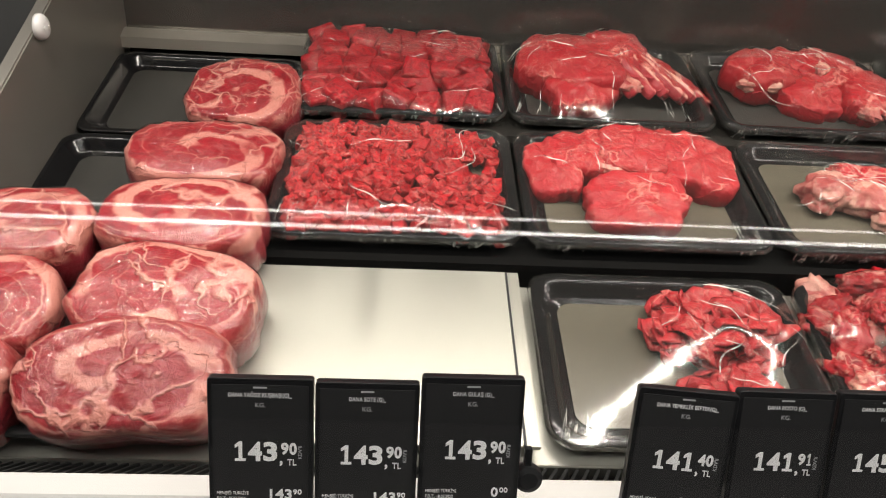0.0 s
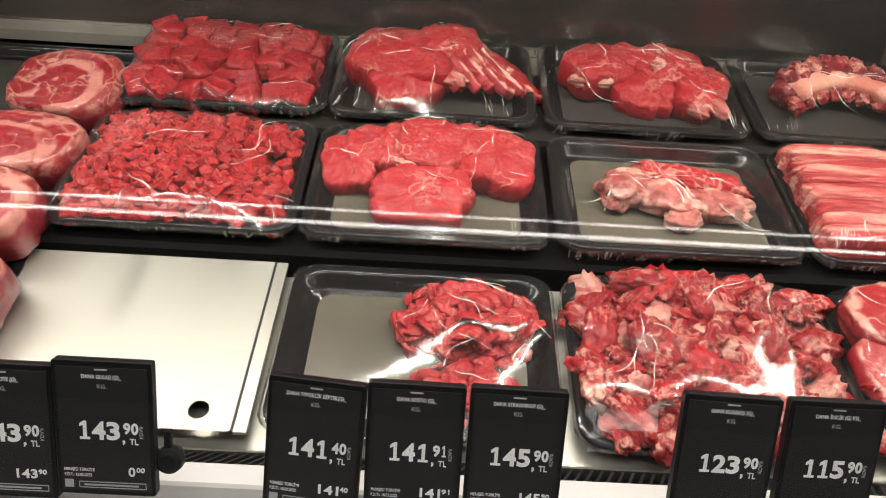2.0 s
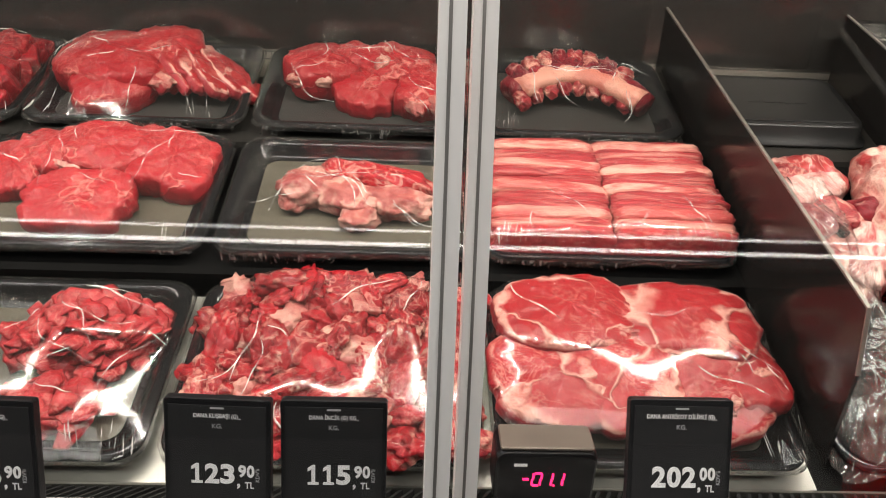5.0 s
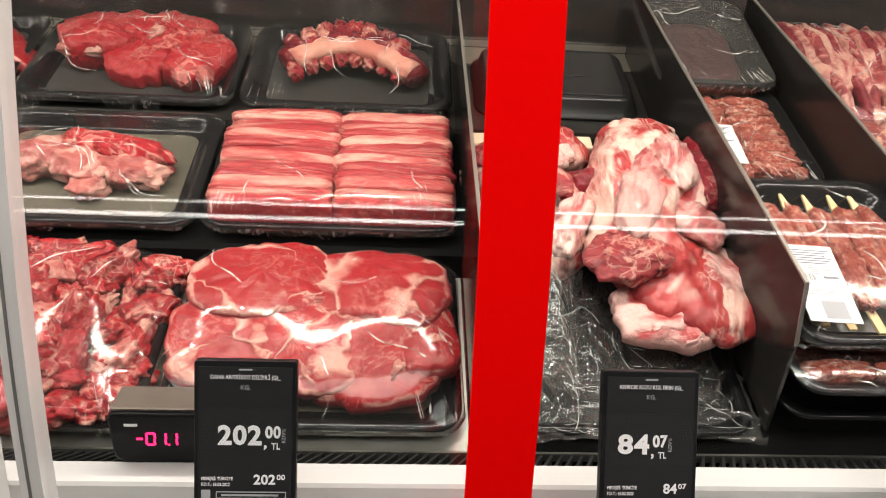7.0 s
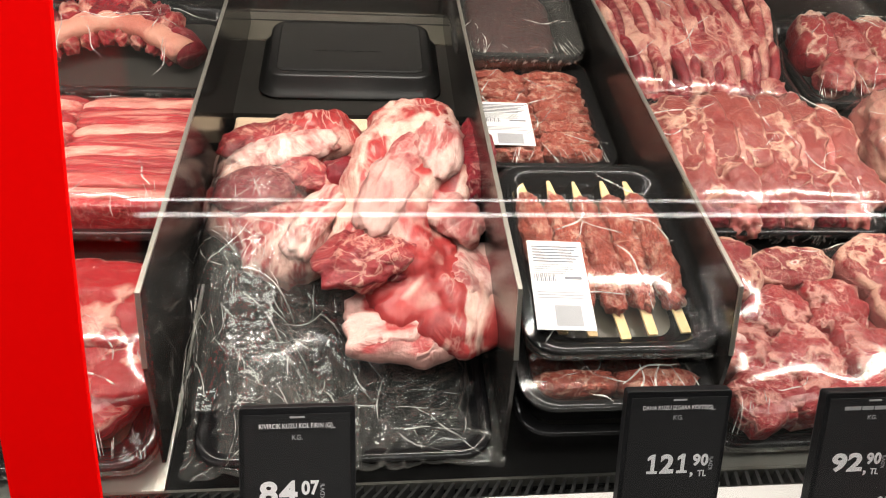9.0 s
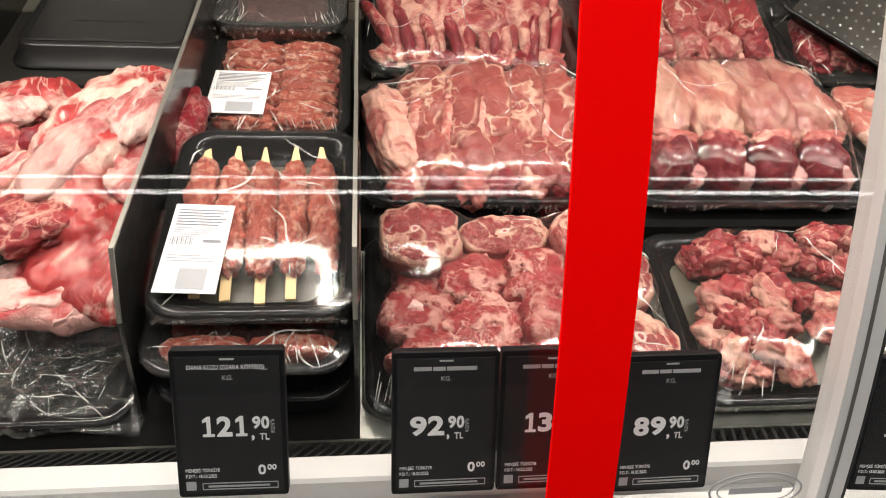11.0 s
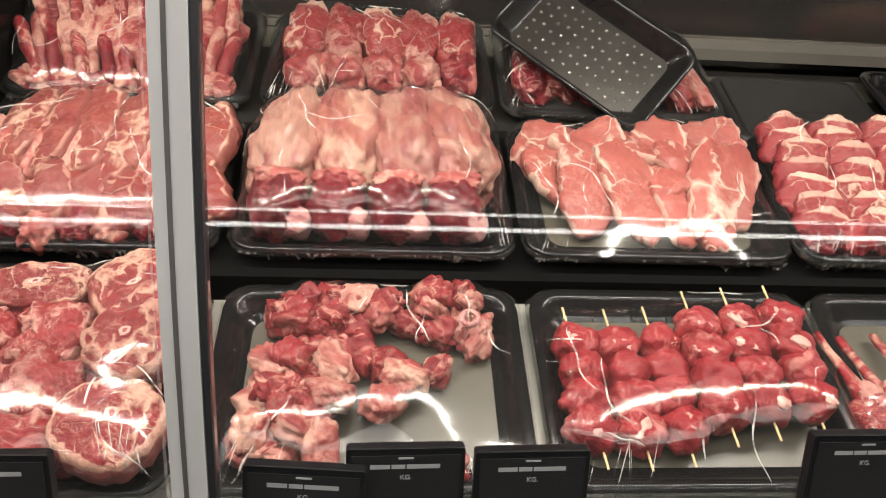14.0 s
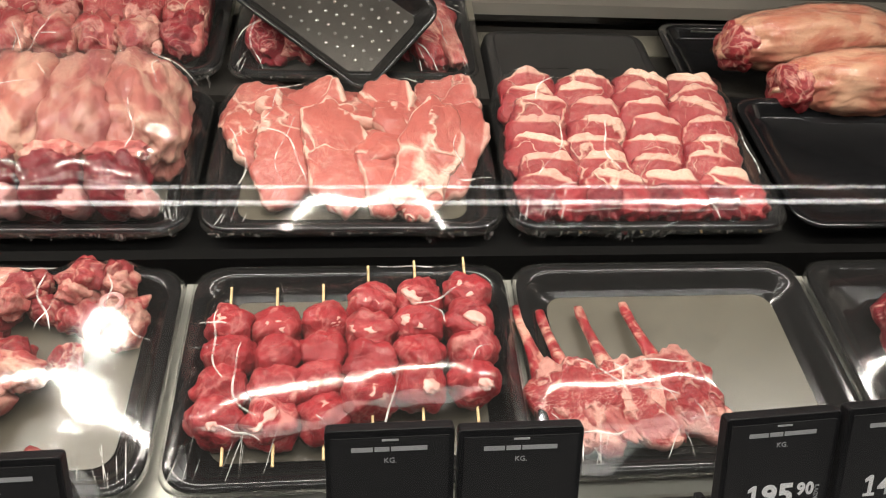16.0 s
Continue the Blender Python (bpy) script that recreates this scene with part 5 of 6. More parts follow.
part("blade_tip", blob("blade_tip", 0.036, 0.034, 0.014, 2.4, 0.24, 1.8, 70, 4, M_MEMBRANE, skin=0.006, grain=48.0), None, s1, "rolled white fat at the tip", at=pose(0.086, -0.060, 0.040, 0, 10, 30))
part("lean_patch", blob("lean_patch", 0.020, 0.066, 0.030, 2.4, 0.18, 1.8, 71, 4, M_LAMBRED, skin=0.003), None, s1, "dark red lean on the upper side", at=pose(0.088, 0.086, 0.058, 0, 24, -6))
part("lean_patch", blob("lean_patch", 0.050, 0.036, 0.016, 2.4, 0.24, 1.8, 72, 4, M_LAMB, skin=0.004), None, s1, "torn red lean", at=pose(-0.026, -0.052, 0.062, -8, 0, 24))
part("membrane", blob("membrane", 0.026, 0.072, 0.016, 2.4, 0.22, 1.8, 78, 4, M_MEMBRANE, skin=0.006, grain=48.0), None, s1, "pale bluish-white membrane", at=pose(0.000, 0.036, 0.082, 0, 4, -20))
part("fat_fold", blob("fat_fold", 0.024, 0.050, 0.014, 2.4, 0.26, 1.8, 79, 4, M_MEMBRANE, skin=0.006, grain=48.0), None, s1, "fold of white fat", at=pose(0.050, 0.092, 0.082, -6, 10, -8))
part("fat_fold", blob("fat_fold", 0.034, 0.022, 0.014, 2.4, 0.26, 1.8, 83, 4, M_MEMBRANE, skin=0.006, grain=48.0), None, s1, "fold of white fat", at=pose(0.058, 0.000, 0.062, 0, 10, -40))
s2 = empty("lamb_shoulder", tilted(1.345, 0.84, 1.010), "raw lamb shoulder partly under crumpled film", "meat joint", "lamb shoulders")
part("joint", fused("joint", [((-0.012, 0.080, 0.040), (0.060, 0.062, 0.034), (0, 0, 25), 11), ((0.030, 0.118, 0.046), (0.066, 0.040, 0.032), (0, 0, 12), 12), ((-0.020, 0.010, 0.040), (0.052, 0.062, 0.036), (0, 0, 10), 13), ((0.022, -0.038, 0.034), (0.048, 0.050, 0.026), (0, 0, -20), 14)], M_SHOULDER), None, s2)
part("lean_patch", blob("lean_patch", 0.042, 0.030, 0.016, 2.4, 0.18, 1.8, 75, 4, M_LAMBRED, skin=0.003), None, s2, "dark red lean", at=pose(-0.020, 0.008, 0.066, 0, 0, 20))
part("lean_patch", blob("lean_patch", 0.048, 0.026, 0.014, 2.4, 0.18, 1.8, 77, 4, M_LAMB, skin=0.003), None, s2, "red lean", at=pose(-0.016, 0.094, 0.066, 0, 0, 22))
part("lean_patch", blob("lean_patch", 0.040, 0.020, 0.012, 2.4, 0.18, 1.8, 81, 4, M_LAMB, skin=0.003), None, s2, "pink lean", at=pose(0.030, 0.040, 0.066, 0, 0, -30))
part("bone_end", blob("bone_end", 0.024, 0.022, 0.022, 2.2, 0.12, 1.8, 76, 4, M_LAMBRED), None, s2, "round red joint end", at=pose(0.074, 0.036, 0.062))
part("white_flap", blob("white_flap", 0.018, 0.052, 0.016, 2.4, 0.22, 1.8, 84, 4, M_MEMBRANE, skin=0.006, grain=48.0), None, s2, "flap of white fat", at=pose(0.050, -0.030, 0.060, 0, 0, -28))
part("fat_fold", blob("fat_fold", 0.056, 0.022, 0.012, 2.4, 0.26, 1.8, 85, 4, M_MEMBRANE, skin=0.006, grain=48.0), None, s2, "fold of white fat", at=pose(0.010, 0.070, 0.070, 0, 0, 26))
bm = bmesh.new()
grid = []
for j in range(40):
    row = []
    for i in range(30):
        u, w = i / 29, j / 39
        x, y = -0.075 + 0.115 * u, -0.235 + 0.30 * w
        n = 1 - 2 * abs(noise.noise(Vector((x * 34, y * 16, 3.0))))
        bulge = 0.086 - 0.055 * max(0.0, 1 - w * 2.0) - 0.05 * (2 * u - 1) ** 4
        row.append(bm.verts.new((x + 0.006 * n, y, bulge + 0.014 * max(0.0, n))))
    grid.append(row)
for j in range(39):
    for i in range(29):
        bm.faces.new((grid[j][i], grid[j][i + 1], grid[j + 1][i + 1], grid[j + 1][i]))
f = part("crumpled_film", bm, M_FILMC, s2, "crumpled clear film", smooth=True)
f.visible_shadow = False
creases(s2, -0.075, 0.045, -0.230, 0.05, lambda x, y: 0.090 - 0.055 * max(0.0, 1 - (y + 0.235) / 0.30 * 2.0) - 0.05 * (2 * (x + 0.075) / 0.115 - 1) ** 4, 70, 4)
pad = tagged(part("paper_pad", box_bm(-0.105, 0.075, -0.012, 0.016, 0.0, 0.022, 0.003), plain("pad_paper", (0.72, 0.55, 0.38), 0.7, 0, 0.1, 60), at=tilted(1.385, 1.005, 1.067)), "pale buff strip at the back of the bay", "pad")


M_TURNED = plain("matt_black_tray_plastic", (0.014, 0.0138, 0.0135), 0.36, 0, 0.25, 90, 0.06)


def upside_down(x, y, z, w, d, h, spin, label):
    e = empty("upturned_tray", tilted(x, y, z) @ pose(0, 0, h, 180, 0, spin), label, "tray", "upturned trays")
    shell = tray_meshes(w, d, h)[0].copy()
    shell.materials[0] = M_TURNED
    part("tray_shell", shell, None, e)
    part("base_panel", loft([rounded(w * 0.80, d * 0.76, 0.014, 0.0002), rounded(w * 0.80, d * 0.76, 0.014, -0.0012), rounded(w * 0.78, d * 0.73, 0.013, -0.0022)]), M_TURNED, e)
    for k in range(4):
        part("embossed_mark", box_bm(-w * 0.2 + k * w * 0.1, -w * 0.2 + k * w * 0.1 + w * 0.07, 0.010, 0.014, -0.003, -0.001), M_TURNED, e)
    return e


upside_down(1.424, 1.152, 1.1195, 0.250, 0.165, 0.032, 0, "black plastic tray lying upside down on the shelf")

# ---- kebab bay ----
KW, KD = 0.176, 0.232


def small_pack(m, label, h=0.030):
    e = empty("kebab_pack", m, label, "meat tray", "kebab packs")
    tray(e, KW, KD, h)
    return e


def price_label(parent, x, y, z, w, d, spin):
    lab = part("paper_label", box_bm(-w / 2, w / 2, -d / 2, d / 2, 0, 0.0008), M_PAPER, parent, "white printed price label", at=pose(x, y, z, 0, 0, spin))
    for k in range(6):
        part("print_line", box_bm(-w * 0.42, w * (0.42 - 0.06 * (k % 3)), d * (0.43 - 0.035 * k) - 0.0008, d * (0.43 - 0.035 * k) + 0.0006, 0.0008, 0.0011), M_PRINT, lab)
    for k in range(11):
        part("bar", box_bm(-w * 0.44 + k * w * 0.036, -w * 0.44 + k * w * 0.036 + w * (0.012 + 0.010 * (k % 2)), d * 0.02, d * 0.10, 0.0008, 0.0011), M_PRINT, lab)
    for k in range(5):
        part("print_line", box_bm(-w * 0.42, w * (0.30 - 0.05 * (k % 2)), d * (0.215 - 0.026 * k) - 0.0004, d * (0.215 - 0.026 * k) + 0.0004, 0.0008, 0.0011), M_GREY, lab)
    part("code_block", box_bm(-w * 0.16, w * 0.30, -d * 0.46, -d * 0.24, 0.0008, 0.0010), M_GREY, lab, "plain grey printed block")
    part("weight", box_bm(w * 0.10, w * 0.40, d * 0.05, d * 0.08, 0.0008, 0.0011), M_PRINT, lab)
    for k in range(3):
        part("print_line", box_bm(-w * 0.42, w * 0.4, -d * (0.10 + 0.03 * k) - 0.0005, -d * (0.10 + 0.03 * k) + 0.0004, 0.0008, 0.0011), M_GREY, lab)
    return lab


def kebab(parent, x, y, z, rz, seed):
    me = blob("kebab_meat", 0.0125, 0.070, 0.0130, 2.6, 0.06, 3.0, seed, 5, M_KEBAB, skin=0.0052, grain=125.0)
    put(parent, "kebab_meat", me, x, y, z, 0, jitter(20), rz)
    st = loft([[(sx * w, yy, zz) for sx, zz in ((-1, -0.0012), (1, -0.0012), (1, 0.0012), (-1, 0.0012))] for yy, w in ((-0.100, 0.0042), (-0.098, 0.0046), (0.075, 0.0046), (0.098, 0.0012))])
    part("flat_stick", st, M_WOOD, parent, "pale flat wooden stick", at=pose(x, y + 0.002, z - 0.002, 0, 0, rz))


def kofte(parent, n=8):
    for j in range(n):
        for k in range(2):
            me = blob("kofte_roll", 0.036, 0.0105, 0.0115, 2.8, 0.08, 4.0, j * 2 + k, 4, M_KEBAB, skin=0.0042, grain=120.0)
            put(parent, "kofte_roll", me, -0.037 + 0.074 * k, -0.080 + j * 0.0225, 0.019, jitter(10), 0, -5 + jitter(3))


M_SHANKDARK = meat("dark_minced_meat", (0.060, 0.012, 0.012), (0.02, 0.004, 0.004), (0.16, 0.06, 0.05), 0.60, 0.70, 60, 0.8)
base = empty("empty_tray", tilted(1.664, 0.700, 0.9455), "deep glossy black tray under the kebab packs", "tray", "trays in the case")
tray(base, KW - 0.004, KD - 0.006, 0.048)
low = small_pack(tilted(1.664, 0.690, 0.9905), "wrapped tray of minced meat rolls under another pack", 0.044)
for k in range(2):
    put(low, "kofte_roll", blob("kofte_roll", 0.036, 0.0105, 0.0115, 3.2, 0.13, 4.5, k, 3, M_KEBAB), -0.037 + 0.074 * k, -0.086, 0.036, 0, 0, 0)
kofte(low, 7)
film_over(low, KW, KD, 0.044, 30, 34, seed=21, skirt=False)
top = small_pack(tilted(1.669, 0.713, 1.0495) @ pose(0, 0, 0, 3.0, 0, 0), "wrapped tray of minced kebabs on flat wooden sticks")
for i in range(5):
    kebab(top, -0.058 + i * 0.0285, 0.004 + jitter(0.004), 0.022, 3 + jitter(2), i)
film_over(top, KW, KD, 0.030, 30, 34, seed=22)
price_label(top, -0.052, -0.050, 0.0405, 0.052, 0.100, -3)
bk = small_pack(tilted(1.658, 1.000, 1.0890), "wrapped tray of minced meat rolls with a label")
kofte(bk, 8)
film_over(bk, KW, KD, 0.030, 30, 34, seed=23)
price_label(bk, -0.044, -0.040, 0.0355, 0.068, 0.086, -2)
dk = small_pack(tilted(1.652, 1.185, 1.1600) @ pose(0, 0, 0, 4, 0, 0), "dark wrapped tray at the back of the bay", 0.050)
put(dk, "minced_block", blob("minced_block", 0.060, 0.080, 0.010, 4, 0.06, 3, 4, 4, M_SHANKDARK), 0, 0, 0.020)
film_over(dk, KW, KD, 0.050, 30, 34, seed=24, material=M_FILMC)

# ---- lamb columns ----
# Back row: racks of thin ribs.
p = pack(L[0], "back", "black tray of wrapped lamb rib racks")
put(p, "rib_sheet", blob("rib_sheet", 0.125, 0.070, 0.034, 3.0, 0.14, 2.5, 77, 4, M_LAMBFAT), 0.0, 0.012, 0.044, 14, 0, 0)
for j in range(2):
    for i in range(17):
        u = i / 16
        pts = [(0.0012 * math.sin(q * 0.9 + i) - 0.014 * (q / 8) ** 2, -0.056 + 0.0135 * q, 0.016 * math.sin(math.pi * q / 9)) for q in range(9)]
        me = tube_mesh("lamb_rib", pts, [0.0056 + 0.0040 * math.sin(math.pi * (q + 1) / 10) + 0.0012 * math.sin(q * 2 + i) for q in range(9)], 1.2, 10, (M_LAMB, M_LAMBFAT, M_LAMBRED, M_LAMBFAT)[(i + j) % 4])
        put(p, "lamb_rib", me, -0.124 + u * 0.248 + jitter(0.003), -0.040 + j * 0.066 + jitter(0.008), 0.034 + 0.026 * j + jitter(0.003), 16 + jitter(5), 0, 14 - 26 * u + jitter(6))
for i in range(7):
    put(p, "fat_end", blob("fat_end", 0.018, 0.022, 0.013, 2.4, 0.32, 2.2, i + 60, 4, (M_LAMBFAT, M_LAMB, M_LAMBRED)[i % 3]), -0.110 + i * 0.036 + jitter(0.006), -0.088 + jitter(0.006), 0.022, 10, 0, jitter(60))
film_over(p, seed=31)

p = pack(L[1], "back", "black tray of wrapped lamb rib pieces")
for i in range(5):
    x = -0.100 + i * 0.050
    put(p, "lamb_piece", slab("lamb_piece", 0.031, 0.050, 0.040, 2.8, 0.24, i + 80, dome=0.4, material=F_FATFACE if i % 2 else F_ROLLSL, relief=0.004), x, 0.026 + jitter(0.008), 0.012, 14, jitter(10), jitter(18))
    put(p, "fat_end", blob("fat_end", 0.024, 0.030, 0.022, 2.4, 0.28, 2.0, i + 90, 4, M_LAMBFAT if i < 4 else M_LAMBRED), x + 0.004, -0.050 + jitter(0.006), 0.028, 10, 0, jitter(30))
    put(p, "rib_bone", blob("rib_bone", 0.008, 0.030, 0.008, 2.4, 0.2, 2.0, i + 96, 3, M_PINKFAT), x + 0.022, -0.052, 0.034, 18, 0, jitter(14))
film_over(p, seed=32)

p = pack(L[2], "back", "black tray of wrapped lamb chops under an empty tray")
for i in range(6):
    put(p, "lamb_chop", blob("lamb_chop", 0.030, 0.060, 0.018, 2.6, 0.24, 1.9, i + 100, 4, M_LAMB if i % 2 else M_LAMBRED), -0.100 + i * 0.040, -0.010 + jitter(0.012), 0.024, 6, 20, jitter(20))
put(p, "fat_edge", blob("fat_edge", 0.014, 0.075, 0.012, 2.6, 0.2, 1.9, 109, 4, M_PINKFAT), 0.112, -0.016, 0.030, 4, 0, 14)
film_over(p, seed=33)

M_SHANKCUT = meat("shank_cut_meat", (0.19, 0.014, 0.022), (0.08, 0.004, 0.008), (0.55, 0.22, 0.20), 0.66, 0.74, 24, 1.6, (1, 1, 1), 0.4, 26)
# The perforated tray leaning on the pack behind it.
PT = Matrix(((0.741, 0.628, -0.112, 2.5175), (-0.549, 0.521, -0.675, 1.1305), (-0.393, 0.578, 0.729, 1.1720), (0, 0, 0, 1)))
e = empty("perforated_tray", PT, "empty grey-black plastic tray with a dimpled base", "tray")
PWD = (0.252, 0.150, 0.030)
shell = loft([rounded(PWD[0] * 0.84, PWD[1] * 0.80, 0.016, 0.0), rounded(PWD[0] - 0.010, PWD[1] - 0.010, 0.022, PWD[2] - 0.004), rounded(PWD[0], PWD[1], 0.024, PWD[2] - 0.003), rounded(PWD[0], PWD[1], 0.024, PWD[2]),
              rounded(PWD[0] - 0.012, PWD[1] - 0.012, 0.020, PWD[2]), rounded(PWD[0] - 0.016, PWD[1] - 0.016, 0.020, PWD[2] - 0.003), rounded(PWD[0] * 0.80, PWD[1] * 0.74, 0.014, 0.004), rounded(PWD[0] * 0.78, PWD[1] * 0.72, 0.013, 0.003)])
part("tray_shell", shell, plain("grey_tray_plastic", (0.016, 0.0155, 0.015), 0.20, 0.2, 0.2, 90, 0.06), e, smooth=True)
dim = bmesh.new()
for i in range(13):
    for j in range(6):
        x, y = -0.088 + i * 0.0147, -0.042 + j * 0.0168 + (i % 2) * 0.004
        b2 = [dim.verts.new((x + r * math.cos(a), y + r * math.sin(a), z)) for r, z in ((0.0028, 0.0030), (0.0016, 0.0046)) for a in (2 * math.pi * k / 8 for k in range(8))]
        for k in range(8):
            dim.faces.new((b2[k], b2[(k + 1) % 8], b2[8 + (k + 1) % 8], b2[8 + k]))
        dim.faces.new(b2[8:])
part("base_sheet", loft([rounded(PWD[0] * 0.785, PWD[1] * 0.725, 0.013, 0.0026), rounded(PWD[0] * 0.785, PWD[1] * 0.725, 0.013, 0.0034)]), plain("grey_base_plastic", (0.075, 0.070, 0.062), 0.30, 0.6, 0.25, 40, 0.06), e, "shiny grey dimpled base")
part("dimples", dim, plain("grey_dimple_plastic", (0.34, 0.33, 0.30), 0.25, 0.8, 0.2, 60, 0.04), e, "rows of small shiny dimples", smooth=True)["kind"] = "stuff"

# Middle row.
p = pack(L[0], "middle", "black tray of overlapping wrapped lamb chops")
put(p, "fat_cap", blob("fat_cap", 0.030, 0.076, 0.026, 2.6, 0.18, 1.6, 118, 5, M_PINKFAT), -0.116, -0.006, 0.032, 4, 10, 12)
for i in range(6):
    x = -0.080 + i * 0.040
    put(p, "lamb_chop", slab("lamb_chop", 0.040, 0.074, 0.020, 2.5, 0.24, i + 120, dome=0.5, material=F_CHOP, bend=-0.05, relief=0.004), x, 0.030 + jitter(0.006), 0.030 + 0.008 * math.sin(math.pi * i / 5), 8, -24 + jitter(5), -8 + jitter(8))
    put(p, "lamb_chop", slab("lamb_chop", 0.034, 0.040, 0.020, 2.5, 0.28, i + 130, dome=0.5, material=F_CHOP, bend=-0.05, relief=0.004), x + 0.010, -0.046 + jitter(0.006), 0.022, 16, -22 + jitter(6), 10 + jitter(12))
    put(p, "fat_edge", tube_mesh("fat_edge", [(0.010 * math.sin(q * 0.42 + 0.3), 0.060 - 0.0185 * q, -0.0022 * (q - 3) ** 2 * 0.5) for q in range(8)], [0.0045 + 0.003 * math.sin(math.pi * (q + 1) / 9) + 0.0012 * math.sin(q * 2.7 + i) for q in range(8)], 0.7, 10, M_PINKFAT), x - 0.018, 0.016, 0.058 + 0.004 * math.sin(math.pi * i / 5), 4, 0, jitter(8))
for i in range(7):
    put(p, "bone_end", blob("bone_end", 0.017, 0.020, 0.017, 2.4, 0.32, 2.0, i + 140, 4, (M_LAMBFAT, M_LAMBRED, M_PINKFAT, M_LAMBRED)[i % 4]), -0.100 + i * 0.036 + jitter(0.005), -0.086 + jitter(0.006), 0.022, 0, 0, jitter(40))
film_over(p, seed=34)

p = pack(L[1], "middle", "black tray of four wrapped lamb shanks")
for i in range(4):
    x = -0.100 + i * 0.063
    put(p, "lamb_shank", blob("lamb_shank", 0.041, 0.078, 0.039, 2.3, 0.22, 1.7, i + 150, 5, M_SHANK, skin=0.0022, grain=40.0), x + 0.004, 0.034 + jitter(0.006), 0.046, 8, jitter(8), -8 + 6 * i)
    put(p, "cut_end", blob("cut_end", 0.027, 0.034, 0.030, 2.3, 0.20, 1.8, i + 160, 4, M_SHANKCUT), x - 0.004, -0.064, 0.042, 24, 0, -8 + 5 * i)
    put(p, "fat_edge", blob("fat_edge", 0.024, 0.010, 0.008, 2.6, 0.30, 1.8, i + 162, 4, M_PINKFAT), x - 0.002, -0.046, 0.066, 24, 0, -8 + 5 * i)
    put(p, "bone_end", blob("bone_end", 0.018, 0.015, 0.022, 2.5, 0.16, 2.0, i + 165, 4, M_BONEMEAT), x + 0.014, -0.080, 0.032, 24, 0, -18)
film_over(p, seed=35)

p = pack(L[2], "middle", "black tray of wrapped pink lamb cutlets")
for i in range(7):
    put(p, "lamb_cutlet", slab("lamb_cutlet", 0.036, 0.042, 0.014, 2.5, 0.24, i + 170, material=F_CUT, bend=0.05), -0.112 + i * 0.037, 0.068 + jitter(0.008), 0.026 + jitter(0.003), 16, -14, 180 * (i % 2) + jitter(25))
for i, (x, y, rz, z, sx, sy) in enumerate(((-0.108, 0.022, 30, 0.018, 0.034, 0.044), (-0.070, -0.006, -6, 0.026, 0.040, 0.062), (-0.020, -0.008, 10, 0.030, 0.042, 0.066), (0.030, 0.010, 170, 0.024, 0.034, 0.044), (0.050, 0.034, 20, 0.030, 0.030, 0.036), (0.078, -0.016, -10, 0.032, 0.036, 0.070), (0.032, -0.030, 16, 0.022, 0.034, 0.050), (0.112, 0.010, -14, 0.026, 0.036, 0.058))):
    put(p, "lamb_cutlet", slab("lamb_cutlet", sx, sy, 0.012, 2.3, 0.24, i + 180, point=0.30, dome=0.5, material=F_CUT, bend=0.04), x, y, z, 12, 12, rz)
film_over(p, seed=36)

p = pack(L[3], "middle", "black tray of wrapped lamb slices threaded on skewers")
for k in range(4):
    for i in range(7):
        x, y, z = -0.106 + k * 0.066 + 0.006 * math.sin(i * 2 + k), -0.062 + i * 0.0255, 0.016 + 0.0050 * min(i, 4) + jitter(0.002)
        put(p, "lamb_slice", slab("lamb_slice", 0.037, 0.030, 0.011, 2.3, 0.22, (k * 7 + i) % 13 + 200, material=F_ROLLSL, bend=-0.22), x, y, z, 34 + jitter(5), jitter(8), jitter(12))
    for q in range(2):
        put(p, "dark_lean", blob("dark_lean", 0.020, 0.018, 0.018, 2.6, 0.32, 2.2, k * 2 + q + 210, 4, M_SKEW if q else M_SHANKCUT), -0.118 + k * 0.066 + q * 0.032, -0.080, 0.022, 10, 0, jitter(20))
    part("skewer", loft([[(0.0013 * math.cos(a), yy, 0.0013 * math.sin(a)) for a in (math.pi * q / 3 for q in range(6))] for yy in (-0.100, 0.10)]), M_WOOD, p, "thin wooden skewer", at=pose(-0.092 + k * 0.066, -0.014, 0.030, 9, 0, 8))
film_over(p, seed=37)

# Front row.
p = pack(L[0], "front", "black tray of wrapped lamb neck slices with bone")
put(p, "meat_bed", blob("meat_bed", 0.120, 0.090, 0.022, 3.4, 0.12, 3.0, 219, 4, M_LAMB, skin=0.003), 0.0, 0.0, 0.024)
for i, (x, y, z, sx, sy, th, rx, rz) in enumerate(((-0.092, 0.076, 0.040, 0.044, 0.043, 0.030, 4, -6), (0.094, 0.080, 0.040, 0.044, 0.040, 0.030, 2, 30), (0.104, 0.018, 0.042, 0.041, 0.043, 0.026, 2, -20), (0.102, -0.066, 0.034, 0.046, 0.044, 0.028, 4, 150),
                                                   (0.000, 0.088, 0.034, 0.050, 0.026, 0.024, 10, 4))):
    put(p, "neck_slice", slab("neck_slice", sx, sy, th, 2.3, 0.14, i + 220, material=F_NECK, relief=0.0035), x, y, z, rx, jitter(6), rz)
